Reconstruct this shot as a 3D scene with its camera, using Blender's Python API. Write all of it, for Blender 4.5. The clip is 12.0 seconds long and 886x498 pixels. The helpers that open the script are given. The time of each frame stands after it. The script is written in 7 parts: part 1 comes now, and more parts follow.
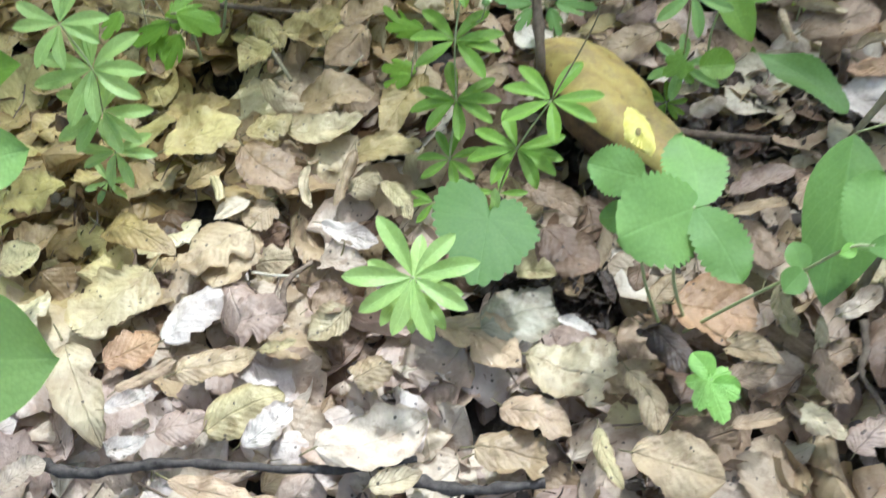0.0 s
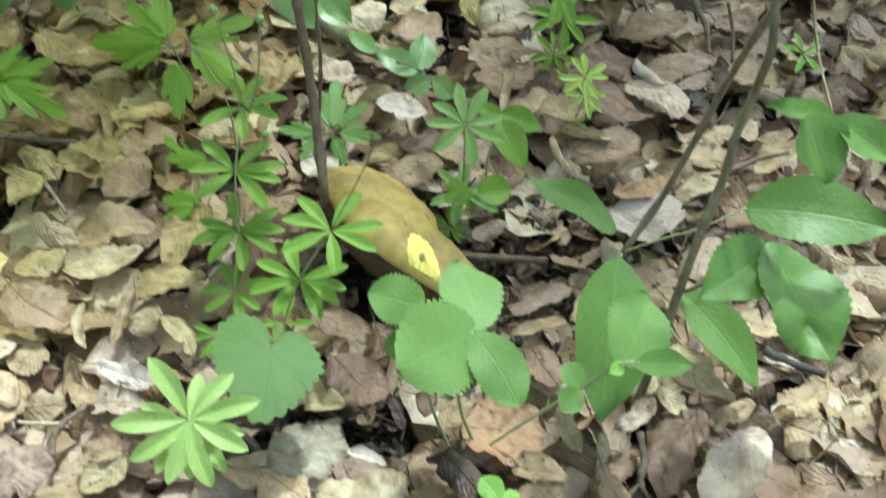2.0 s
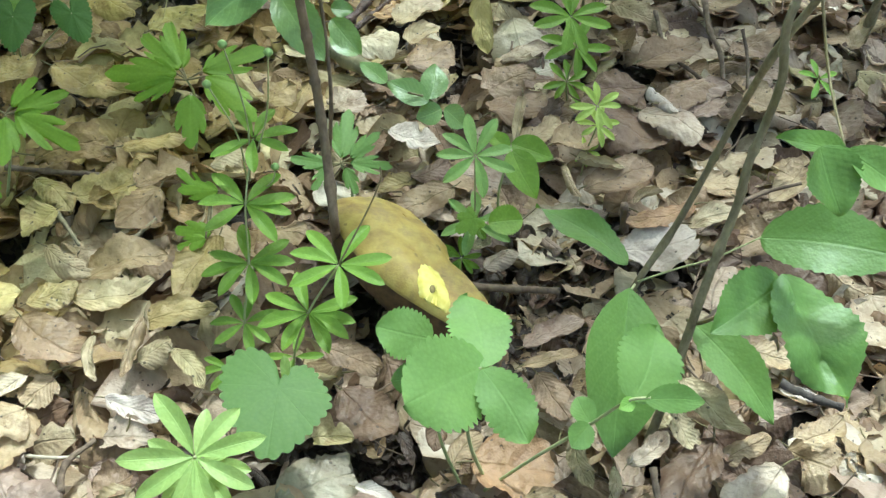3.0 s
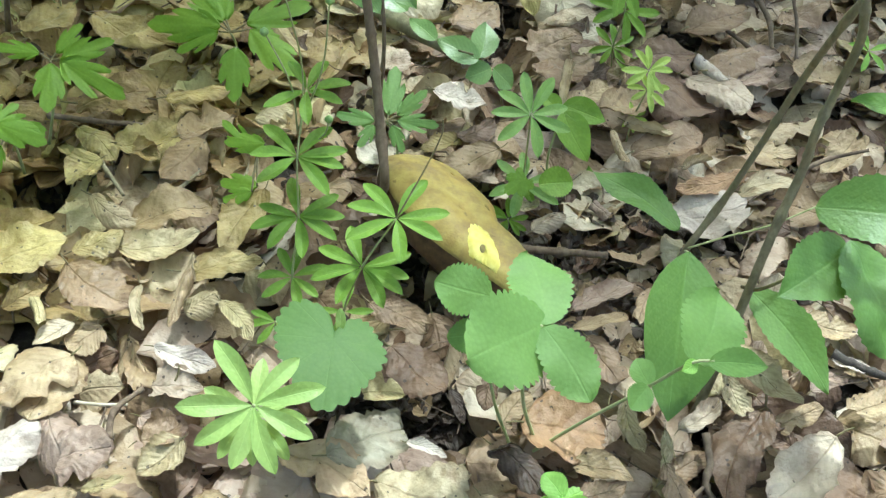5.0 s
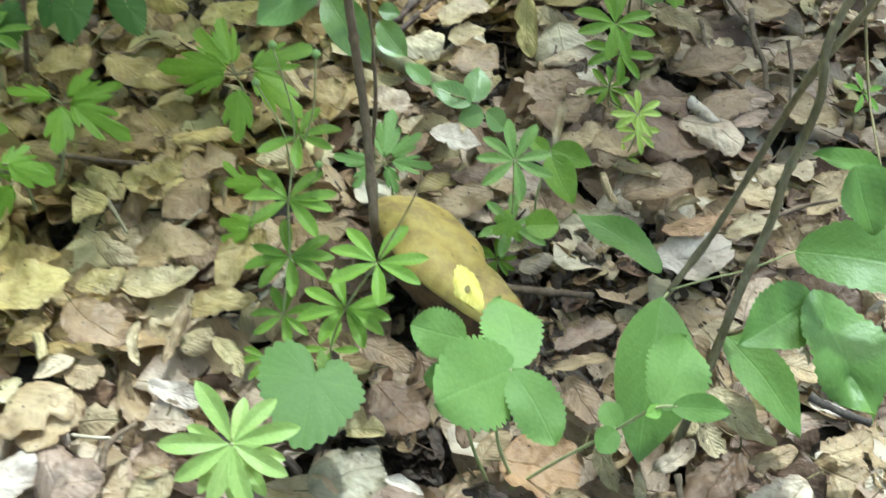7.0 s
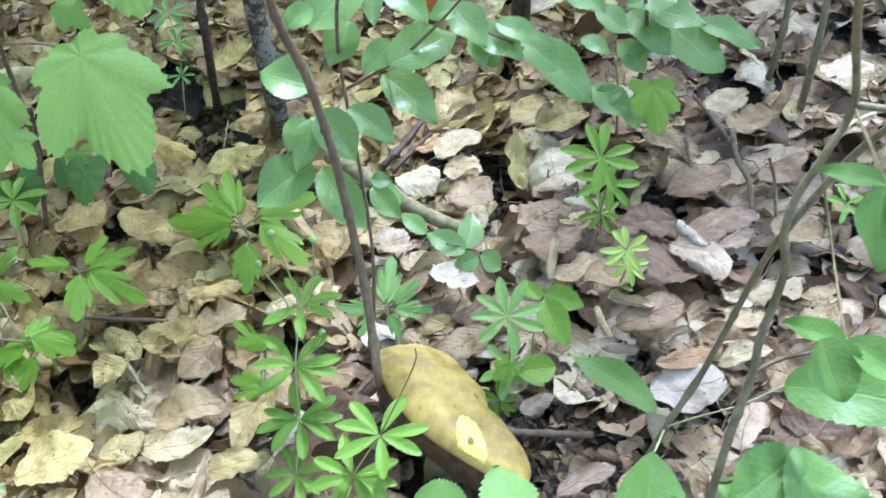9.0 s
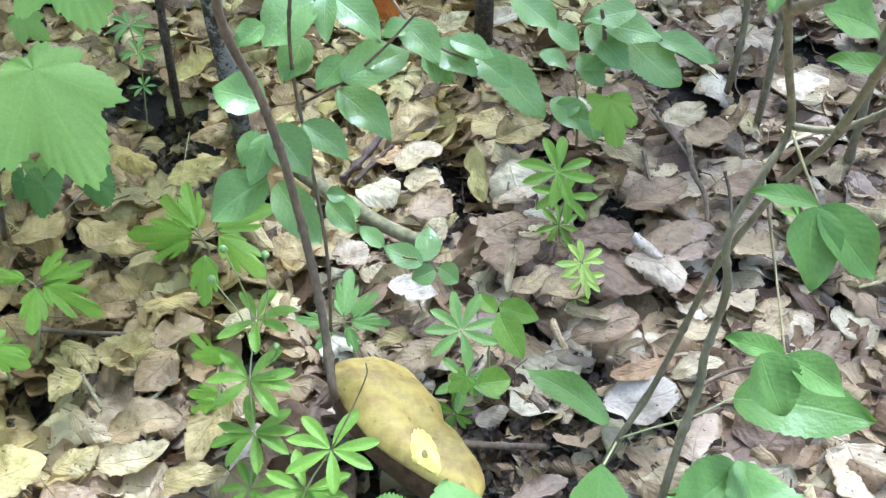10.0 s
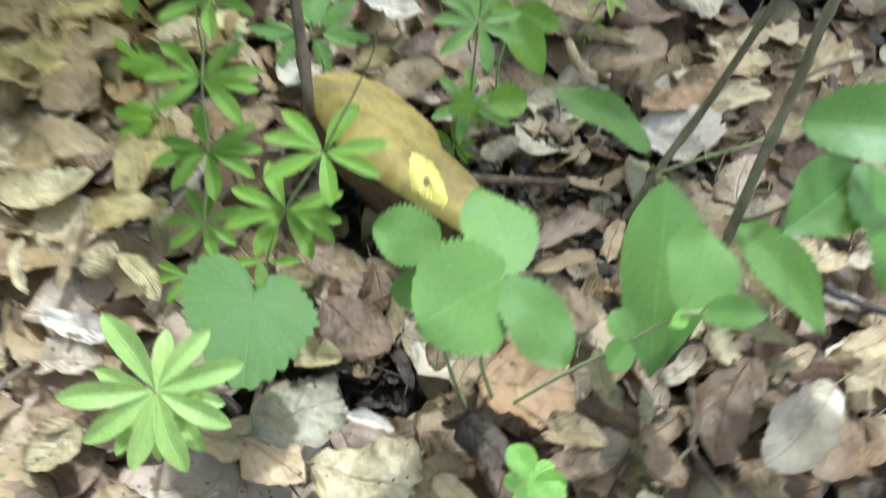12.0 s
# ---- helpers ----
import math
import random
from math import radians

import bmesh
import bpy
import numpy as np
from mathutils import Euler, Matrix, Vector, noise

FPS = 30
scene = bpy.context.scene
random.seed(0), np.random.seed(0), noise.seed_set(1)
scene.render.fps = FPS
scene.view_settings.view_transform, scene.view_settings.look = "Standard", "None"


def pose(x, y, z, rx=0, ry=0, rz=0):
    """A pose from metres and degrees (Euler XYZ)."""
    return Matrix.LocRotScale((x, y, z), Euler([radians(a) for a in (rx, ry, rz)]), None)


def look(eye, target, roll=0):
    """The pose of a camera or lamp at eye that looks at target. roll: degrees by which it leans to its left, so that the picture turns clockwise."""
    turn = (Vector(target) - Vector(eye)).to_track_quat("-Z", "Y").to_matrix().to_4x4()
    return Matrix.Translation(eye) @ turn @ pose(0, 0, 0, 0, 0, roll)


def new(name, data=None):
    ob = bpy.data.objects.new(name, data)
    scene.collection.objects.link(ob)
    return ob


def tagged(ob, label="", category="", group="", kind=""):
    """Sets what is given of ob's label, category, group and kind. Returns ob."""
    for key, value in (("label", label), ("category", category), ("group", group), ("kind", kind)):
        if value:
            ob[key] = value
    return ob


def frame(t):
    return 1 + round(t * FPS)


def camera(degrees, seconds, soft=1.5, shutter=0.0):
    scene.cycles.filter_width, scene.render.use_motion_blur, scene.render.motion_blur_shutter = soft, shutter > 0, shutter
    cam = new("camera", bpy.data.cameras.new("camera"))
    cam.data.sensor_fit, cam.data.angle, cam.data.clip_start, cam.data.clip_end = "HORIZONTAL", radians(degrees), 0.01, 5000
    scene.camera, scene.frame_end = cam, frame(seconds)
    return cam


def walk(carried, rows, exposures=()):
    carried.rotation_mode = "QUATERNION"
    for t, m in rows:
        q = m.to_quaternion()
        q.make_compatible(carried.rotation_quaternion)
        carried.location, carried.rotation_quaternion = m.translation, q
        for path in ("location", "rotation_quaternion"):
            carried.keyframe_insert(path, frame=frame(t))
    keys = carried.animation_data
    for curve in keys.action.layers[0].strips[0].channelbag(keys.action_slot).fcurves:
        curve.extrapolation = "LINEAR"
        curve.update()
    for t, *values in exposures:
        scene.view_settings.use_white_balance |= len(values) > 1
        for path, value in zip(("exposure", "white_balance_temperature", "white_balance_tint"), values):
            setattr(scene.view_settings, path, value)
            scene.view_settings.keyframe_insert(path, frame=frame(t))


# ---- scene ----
cam = camera(50.1, 12.0, soft=1.3, shutter=0.9)
PATH = [
    (0, (0.067, 0.033, 0.523), (-0.076, 1.263, -1.047), -7.8),
    (0.5, (0.071, 0.027, 0.536), (0.004, 1.309, -0.998), -5.5),
    (1, (0.087, 0.04, 0.532), (0.241, 1.369, -0.954), -0.0),
    (1.5, (0.094, 0.036, 0.516), (0.375, 1.366, -0.951), 3.7),
    (2, (0.088, 0.041, 0.526), (0.344, 1.425, -0.895), 2.7),
    (2.5, (0.092, 0.047, 0.533), (0.317, 1.462, -0.862), 1.3),
    (2.7, (0.097, 0.048, 0.531), (0.319, 1.469, -0.859), 1.2),
    (4.5, (0.076, 0.043, 0.524), (0.243, 1.448, -0.89), 1.3),
    (5, (0.065, 0.049, 0.515), (0.266, 1.434, -0.914), 2.7),
    (5.5, (0.072, 0.052, 0.514), (0.271, 1.428, -0.925), 3.0),
    (6, (0.091, 0.046, 0.52), (0.244, 1.455, -0.89), 1.9),
    (6.5, (0.095, 0.043, 0.531), (0.251, 1.475, -0.856), 2.0),
    (7, (0.097, 0.041, 0.541), (0.231, 1.464, -0.859), 1.1),
    (7.5, (0.1056, 0.0381, 0.5839), (0.1118, 1.533, -0.7447), -3.36),
    (7.7, (0.1066, 0.0481, 0.5831), (0.1537, 1.5507, -0.7359), -2.54),
    (9.3, (0.129, 0.066, 0.629), (0.235, 1.569, -0.687), -3.3),
    (9.5, (0.136, 0.065, 0.631), (0.253, 1.573, -0.678), -3.1),
    (10, (0.135, 0.064, 0.629), (0.284, 1.568, -0.681), -2.1),
    (10.5, (0.12, 0.066, 0.619), (0.27, 1.552, -0.71), -1.6),
    (11.0, (0.1148, 0.0709, 0.6048), (0.2203, 1.5003, -0.7901), -2.28),
    (11.5, (0.1136, 0.0966, 0.5597), (0.2432, 1.3225, -1.0152), -0.62),
    (12.0, (0.0745, 0.119, 0.4575), (0.39, 1.3548, -1.0831), 5.2),
]
walk(cam, [(t, look(eye, target, roll)) for t, eye, target, roll in PATH],
     exposures=[(0.0, 1.62, 5050, 4), (0.5, 1.56, 5150, 0), (1.0, 1.53, 5230, -5), (1.5, 1.53, 5280, -6), (2.5, 1.57, 5260, -6), (5.5, 1.63, 5280, -5), (7.0, 1.62, 5230, -6), (7.5, 1.82, 5050, -3), (9.5, 2.11, 4710, 8), (10.5, 2.08, 4830, 4), (11.0, 1.99, 4930, 3), (11.5, 1.92, 4990, 5), (12.0, 1.62, 5160, -1)])

# ---- light: soft woodland daylight, a broad sun filtered from above ----
world = bpy.data.worlds.new("woodland_sky")
scene.world = world
world.use_nodes = True
wn = world.node_tree
sky = wn.nodes.new("ShaderNodeTexSky")
sky.sky_type, sky.sun_disc = "NISHITA", False
sky.sun_elevation, sky.sun_rotation = radians(62), radians(29)
sky.air_density, sky.dust_density, sky.ozone_density = 0.8, 8.0, 0.0
wn.links.new(sky.outputs[0], wn.nodes["Background"].inputs[0])
wn.nodes["Background"].inputs[1].default_value = 0.15
sun = new("sun", bpy.data.lights.new("sun", "SUN"))
sun.data.energy, sun.data.angle, sun.data.color = 1.85, radians(3.0), (1.0, 0.95, 0.86)
sun.matrix_world = look((0.9, 1.6, 3.6), (0.0, 0.0, 0.0))

# ---- materials ----


def nodes_of(name):
    m = bpy.data.materials.new(name)
    m.use_nodes = True
    return m, m.node_tree, m.node_tree.nodes["Principled BSDF"]


def link(tree, a, b):
    tree.links.new(a, b)


def math_node(tree, op, a, b=None, c=None):
    n = tree.nodes.new("ShaderNodeMath")
    n.operation = op
    for i, v in enumerate((a, b, c)):
        if v is None:
            continue
        if isinstance(v, (int, float)):
            n.inputs[i].default_value = v
        else:
            link(tree, v, n.inputs[i])
    return n.outputs[0]


def mixed(tree, fac, a, b, mode="MIX"):
    n = tree.nodes.new("ShaderNodeMix")
    n.data_type, n.blend_type = "RGBA", mode
    for i, v in ((0, fac), (6, a), (7, b)):
        if isinstance(v, (int, float)):
            n.inputs[i].default_value = v
        elif isinstance(v, tuple):
            n.inputs[i].default_value = (*v, 1.0)
        else:
            link(tree, v, n.inputs[i])
    return n.outputs[2]


def noise_node(tree, scale, detail=3.0, coords=None, rough=0.55):
    n = tree.nodes.new("ShaderNodeTexNoise")
    n.inputs["Scale"].default_value, n.inputs["Detail"].default_value = scale, detail
    n.inputs["Roughness"].default_value = rough
    if coords is not None:
        link(tree, coords, n.inputs["Vector"])
    return n.outputs["Fac"]


def ramp(tree, fac, stops, mode="LINEAR"):
    n = tree.nodes.new("ShaderNodeValToRGB")
    n.color_ramp.interpolation = mode
    while len(n.color_ramp.elements) < len(stops):
        n.color_ramp.elements.new(0.5)
    for e, (at, col) in zip(n.color_ramp.elements, stops):
        e.position, e.color = at, (*col, 1.0)
    link(tree, fac, n.inputs[0])
    return n.outputs[0]


def bumped(tree, bsdf, height, strength, distance):
    n = tree.nodes.new("ShaderNodeBump")
    n.inputs["Strength"].default_value, n.inputs["Distance"].default_value = strength, distance
    link(tree, height, n.inputs["Height"])
    link(tree, n.outputs[0], bsdf.inputs["Normal"])
    return n.outputs[0]


def vein_mask(tree, count, slant, rib=0.035, vein=0.10):
    """Midrib and side veins from the leaf's own coordinates: x across (0..1), y along."""
    uv = tree.nodes.new("ShaderNodeUVMap").outputs[0]
    sep = tree.nodes.new("ShaderNodeSeparateXYZ")
    link(tree, uv, sep.inputs[0])
    across = math_node(tree, "ABSOLUTE", math_node(tree, "SUBTRACT", sep.outputs[0], 0.5))
    rib_m = math_node(tree, "SUBTRACT", 1.0, math_node(tree, "MINIMUM", math_node(tree, "DIVIDE", across, rib), 1.0))
    wob = noise_node(tree, 6.0, 2.0, uv)
    ph = math_node(tree, "ADD", math_node(tree, "MULTIPLY", sep.outputs[1], count),
                   math_node(tree, "MULTIPLY", across, -slant))
    ph = math_node(tree, "ADD", ph, math_node(tree, "MULTIPLY", wob, 0.35))
    tri = math_node(tree, "ABSOLUTE", math_node(tree, "SUBTRACT", math_node(tree, "FRACT", ph), 0.5))
    side = math_node(tree, "SUBTRACT", 1.0, math_node(tree, "MINIMUM", math_node(tree, "DIVIDE", tri, vein), 1.0))
    return uv, rib_m, side, tri


def green_leaf(name, low, high, gloss=0.42, through_light=0.35, count=7, slant=5.0, vein_gain=0.35, spec=0.5, relief=0.45):
    m, tree, bsdf = nodes_of(name)
    uv, rib, side, tri = vein_mask(tree, count, slant)
    rnd = tree.nodes.new("ShaderNodeObjectInfo").outputs["Random"]
    geo = tree.nodes.new("ShaderNodeNewGeometry")
    blot = noise_node(tree, 60.0, 4.0, geo.outputs["Position"])
    fine = noise_node(tree, 420.0, 3.0, geo.outputs["Position"])
    f = math_node(tree, "ADD", math_node(tree, "MULTIPLY", rnd, 0.55), math_node(tree, "MULTIPLY", blot, 0.55))
    col = mixed(tree, f, low, high)
    veins = math_node(tree, "MAXIMUM", rib, math_node(tree, "MULTIPLY", side, 0.55))
    pale = tuple(min(1.0, v * 1.5 + 0.05) for v in high)
    col = mixed(tree, math_node(tree, "MULTIPLY", veins, vein_gain), col, pale)
    cell = tree.nodes.new("ShaderNodeTexVoronoi")
    cell.inputs["Scale"].default_value = 420.0
    link(tree, geo.outputs["Position"], cell.inputs["Vector"])
    net = cell.outputs["Distance"]
    col = mixed(tree, math_node(tree, "MULTIPLY", net, 0.30), col, tuple(v * 0.72 for v in low))
    freck = math_node(tree, "GREATER_THAN", fine, 0.73)
    col = mixed(tree, math_node(tree, "MULTIPLY", freck, 0.4), col, tuple(v * 0.5 + 0.03 for v in low))
    link(tree, col, bsdf.inputs["Base Color"])
    bsdf.inputs["Specular IOR Level"].default_value = spec
    link(tree, math_node(tree, "ADD", gloss, math_node(tree, "MULTIPLY", fine, 0.15)), bsdf.inputs["Roughness"])
    height = math_node(tree, "SUBTRACT", math_node(tree, "MULTIPLY", tri, 0.45), math_node(tree, "MULTIPLY", rib, 0.9))
    height = math_node(tree, "ADD", height, math_node(tree, "MULTIPLY", fine, 0.25))
    height = math_node(tree, "SUBTRACT", height, math_node(tree, "MULTIPLY", net, 0.5))
    height = math_node(tree, "ADD", height, math_node(tree, "MULTIPLY", noise_node(tree, 130.0, 2.0, geo.outputs["Position"]), 1.6))
    nrm = bumped(tree, bsdf, height, relief, 0.0008)
    tr = tree.nodes.new("ShaderNodeBsdfTranslucent")
    link(tree, mixed(tree, 1.0, col, (1.25, 1.1, 0.45), "MULTIPLY"), tr.inputs["Color"])
    link(tree, nrm, tr.inputs["Normal"])
    mix = tree.nodes.new("ShaderNodeMixShader")
    mix.inputs[0].default_value = through_light
    link(tree, bsdf.outputs[0], mix.inputs[1])
    link(tree, tr.outputs[0], mix.inputs[2])
    link(tree, mix.outputs[0], tree.nodes["Material Output"].inputs["Surface"])
    return m


DRY = [(0.00, (0.092, 0.054, 0.034)), (0.08, (0.184, 0.117, 0.072)), (0.20, (0.276, 0.189, 0.118)),
       (0.34, (0.340, 0.243, 0.148)), (0.47, (0.396, 0.297, 0.169)), (0.58, (0.460, 0.360, 0.211)),
       (0.69, (0.424, 0.333, 0.262)), (0.80, (0.552, 0.459, 0.329)), (0.90, (0.516, 0.450, 0.236)), (0.97, (0.662, 0.603, 0.490))]

BLEACHED = [(0.0, (0.412, 0.314, 0.255)), (0.18, (0.484, 0.377, 0.304)), (0.36, (0.546, 0.441, 0.333)), (0.54, (0.567, 0.480, 0.353)),
            (0.72, (0.587, 0.500, 0.431)), (0.88, (0.639, 0.559, 0.490))]


def dry_leaf(name, pick, fixed=None, tones=DRY):
    """Fallen beech leaf. pick: 'object' or 'island' chooses the tint; fixed: one tint for a leaf of its own."""
    m, tree, bsdf = nodes_of(name)
    uv, rib, side, tri = vein_mask(tree, 9.0, 6.0, 0.03, 0.09)
    geo = tree.nodes.new("ShaderNodeNewGeometry")
    if pick == "object":
        rnd = tree.nodes.new("ShaderNodeObjectInfo").outputs["Random"]
    else:
        rnd = geo.outputs["Random Per Island"]
    pos = geo.outputs["Position"]
    blot = noise_node(tree, 38.0, 4.0, pos)
    fine = noise_node(tree, 260.0, 4.0, pos)
    spots = noise_node(tree, 120.0, 1.0, pos)
    if fixed is None:
        base = ramp(tree, rnd, tones)
    else:
        base = tree.nodes.new("ShaderNodeRGB").outputs[0]
        base.default_value = (*fixed, 1.0)
    dark = mixed(tree, 1.0, base, (0.60, 0.52, 0.46), "MULTIPLY")
    lightc = mixed(tree, 1.0, base, (1.22, 1.2, 1.16), "MULTIPLY")
    f = ramp(tree, blot, [(0.30, (0, 0, 0)), (0.70, (1, 1, 1))])
    col = mixed(tree, f, dark, lightc)
    col = mixed(tree, math_node(tree, "MULTIPLY", fine, 0.45), col, mixed(tree, 1.0, base, (0.85, 0.8, 0.74), "MULTIPLY"))
    veins = math_node(tree, "MAXIMUM", rib, math_node(tree, "MULTIPLY", side, 0.5))
    col = mixed(tree, math_node(tree, "MULTIPLY", math_node(tree, "MULTIPLY", veins, blot), 0.26), col, mixed(tree, 1.0, base, (0.5, 0.42, 0.34), "MULTIPLY"))
    # brown margin, blotches of decay and fine black specks
    sepe = tree.nodes.new("ShaderNodeSeparateXYZ")
    link(tree, uv, sepe.inputs[0])
    edge = math_node(tree, "MULTIPLY", math_node(tree, "ABSOLUTE", math_node(tree, "SUBTRACT", sepe.outputs[0], 0.5)), 2.0)
    edge = math_node(tree, "ADD", edge, math_node(tree, "MULTIPLY", math_node(tree, "SUBTRACT", blot, 0.5), 0.9))
    col = mixed(tree, ramp(tree, edge, [(0.78, (0, 0, 0)), (1.05, (0.55, 0.55, 0.55))]), col, mixed(tree, 1.0, base, (0.55, 0.43, 0.33), "MULTIPLY"))
    decay = ramp(tree, noise_node(tree, 70.0, 5.0, pos, 0.65), [(0.56, (0, 0, 0)), (0.66, (0.65, 0.65, 0.65))])
    col = mixed(tree, decay, col, mixed(tree, 1.0, base, (0.52, 0.42, 0.34), "MULTIPLY"))
    dots = tree.nodes.new("ShaderNodeTexVoronoi")
    dots.inputs["Scale"].default_value = 150.0
    link(tree, pos, dots.inputs["Vector"])
    sp = math_node(tree, "MULTIPLY", math_node(tree, "LESS_THAN", dots.outputs["Distance"], 0.17), math_node(tree, "GREATER_THAN", spots, 0.54))
    col = mixed(tree, math_node(tree, "MULTIPLY", sp, 0.8), col, (0.05, 0.035, 0.025))
    # yellow of leaf-filtered light painted in at back left; the rest slightly greyer
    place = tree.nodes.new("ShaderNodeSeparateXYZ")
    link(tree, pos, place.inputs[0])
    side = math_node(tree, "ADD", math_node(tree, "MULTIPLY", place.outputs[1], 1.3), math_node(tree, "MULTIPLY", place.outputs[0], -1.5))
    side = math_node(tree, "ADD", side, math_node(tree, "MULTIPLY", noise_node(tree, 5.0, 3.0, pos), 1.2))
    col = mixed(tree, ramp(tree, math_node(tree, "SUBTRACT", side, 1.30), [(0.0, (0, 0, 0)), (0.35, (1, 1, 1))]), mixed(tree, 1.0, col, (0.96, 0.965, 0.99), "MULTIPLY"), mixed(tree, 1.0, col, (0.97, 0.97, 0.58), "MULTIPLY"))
    link(tree, col, bsdf.inputs["Base Color"])
    link(tree, math_node(tree, "ADD", 0.36, math_node(tree, "MULTIPLY", fine, 0.3)), bsdf.inputs["Roughness"])
    bsdf.inputs["Specular IOR Level"].default_value = 0.5
    height = math_node(tree, "ADD", math_node(tree, "MULTIPLY", tri, 0.5), math_node(tree, "MULTIPLY", fine, 0.7))
    height = math_node(tree, "SUBTRACT", height, math_node(tree, "MULTIPLY", rib, 0.6))
    height = math_node(tree, "ADD", height, math_node(tree, "MULTIPLY", blot, 3.0))
    height = math_node(tree, "ADD", height, math_node(tree, "MULTIPLY", noise_node(tree, 110.0, 3.0, pos), 1.6))
    bumped(tree, bsdf, height, 0.8, 0.0014)
    tr = tree.nodes.new("ShaderNodeBsdfTranslucent")
    link(tree, col, tr.inputs["Color"])
    mix = tree.nodes.new("ShaderNodeMixShader")
    mix.inputs[0].default_value = 0.16
    link(tree, bsdf.outputs[0], mix.inputs[1])
    link(tree, tr.outputs[0], mix.inputs[2])
    link(tree, mix.outputs[0], tree.nodes["Material Output"].inputs["Surface"])
    return m


def bark(name, a, b, scale=160.0, rough=0.8, stretch=0.25, relief=0.002):
    m, tree, bsdf = nodes_of(name)
    co = tree.nodes.new("ShaderNodeTexCoord").outputs["Object"]
    mp = tree.nodes.new("ShaderNodeMapping")
    mp.inputs["Scale"].default_value = (1.0, 1.0, stretch)
    link(tree, co, mp.inputs["Vector"])
    n1 = noise_node(tree, scale, 5.0, mp.outputs[0], 0.65)
    n2 = noise_node(tree, scale * 0.2, 3.0, mp.outputs[0])
    f = math_node(tree, "ADD", math_node(tree, "MULTIPLY", n1, 0.7), math_node(tree, "MULTIPLY", n2, 0.5))
    link(tree, ramp(tree, f, [(0.40, a), (0.75, b)]), bsdf.inputs["Base Color"])
    bsdf.inputs["Roughness"].default_value = rough
    bsdf.inputs["Specular IOR Level"].default_value = 0.2 if rough > 0.4 else 0.5
    bumped(tree, bsdf, n1, 0.8, relief)
    return m


def lichened(name, a, b, spot, scale, amount, relief):
    """Cracked bark with pale crusts of lichen on it."""
    m, tree, bsdf = nodes_of(name)
    pos = tree.nodes.new("ShaderNodeNewGeometry").outputs["Position"]
    n1, n2, n3 = noise_node(tree, scale, 6.0, pos, 0.7), noise_node(tree, scale * 2.6, 4.0, pos, 0.7), noise_node(tree, scale * 0.5, 5.0, pos, 0.7)
    col = ramp(tree, n1, [(0.36, a), (0.66, b)])
    crust = ramp(tree, math_node(tree, "ADD", math_node(tree, "MULTIPLY", n3, 0.6), math_node(tree, "MULTIPLY", n2, 0.4)), [(0.62 - amount, (0, 0, 0)), (0.68 - amount, (1, 1, 1))])
    col = mixed(tree, crust, col, mixed(tree, n2, spot, tuple(v * 0.7 for v in spot)))
    link(tree, col, bsdf.inputs["Base Color"])
    bsdf.inputs["Roughness"].default_value = 0.92
    bsdf.inputs["Specular IOR Level"].default_value = 0.15
    bumped(tree, bsdf, math_node(tree, "ADD", n1, math_node(tree, "MULTIPLY", n2, 0.5)), 1.0, relief)
    return m


M_STEM = bark("green_stem", (0.27, 0.29, 0.11), (0.42, 0.43, 0.22), 300.0, 0.5, 0.3, 0.0004)
M_REDSTEM = bark("brown_petiole", (0.12, 0.09, 0.05), (0.23, 0.20, 0.09), 300.0, 0.5, 0.3, 0.0004)
M_SAPLING = bark("sapling_bark", (0.105, 0.073, 0.047), (0.25, 0.185, 0.12), 220.0, 0.6, 0.4, 0.0008)
M_BUSH = bark("bush_bark", (0.13, 0.108, 0.06), (0.30, 0.26, 0.16), 240.0, 0.65, 0.4, 0.0008)
M_TRUNK = lichened("lichen_bark", (0.06, 0.045, 0.033), (0.17, 0.135, 0.10), (0.40, 0.38, 0.31), 130.0, 0.15, 0.004)
M_DARKTRUNK = lichened("dark_bark", (0.045, 0.033, 0.022), (0.15, 0.115, 0.075), (0.24, 0.21, 0.15), 170.0, 0.06, 0.003)
M_TWIG = bark("dry_twig", (0.08, 0.055, 0.04), (0.22, 0.165, 0.115), 260.0, 0.85, 0.3, 0.0008)
M_DARKTWIG = bark("rotten_twig", (0.020, 0.016, 0.014), (0.115, 0.098, 0.085), 200.0, 0.85, 0.3, 0.0015)
M_LOG = bark("mossy_branch", (0.10, 0.085, 0.045), (0.29, 0.26, 0.145), 120.0, 0.85, 0.3, 0.0015)
M_CHAR = bark("wet_rotten_wood", (0.012, 0.008, 0.006), (0.13, 0.075, 0.05), 260.0, 0.30, 0.5, 0.004)
M_STRAW = bark("pale_straw", (0.42, 0.36, 0.26), (0.60, 0.54, 0.42), 300.0, 0.6, 0.3, 0.0003)
M_GRASS = bark("dry_grass", (0.36, 0.30, 0.12), (0.52, 0.46, 0.20), 300.0, 0.6, 0.3, 0.0003)
M_SEED = green_leaf("pale_seed", (0.22, 0.36, 0.10), (0.36, 0.50, 0.19), 0.5, 0.25, 3, 1, 0.1, 0.3)

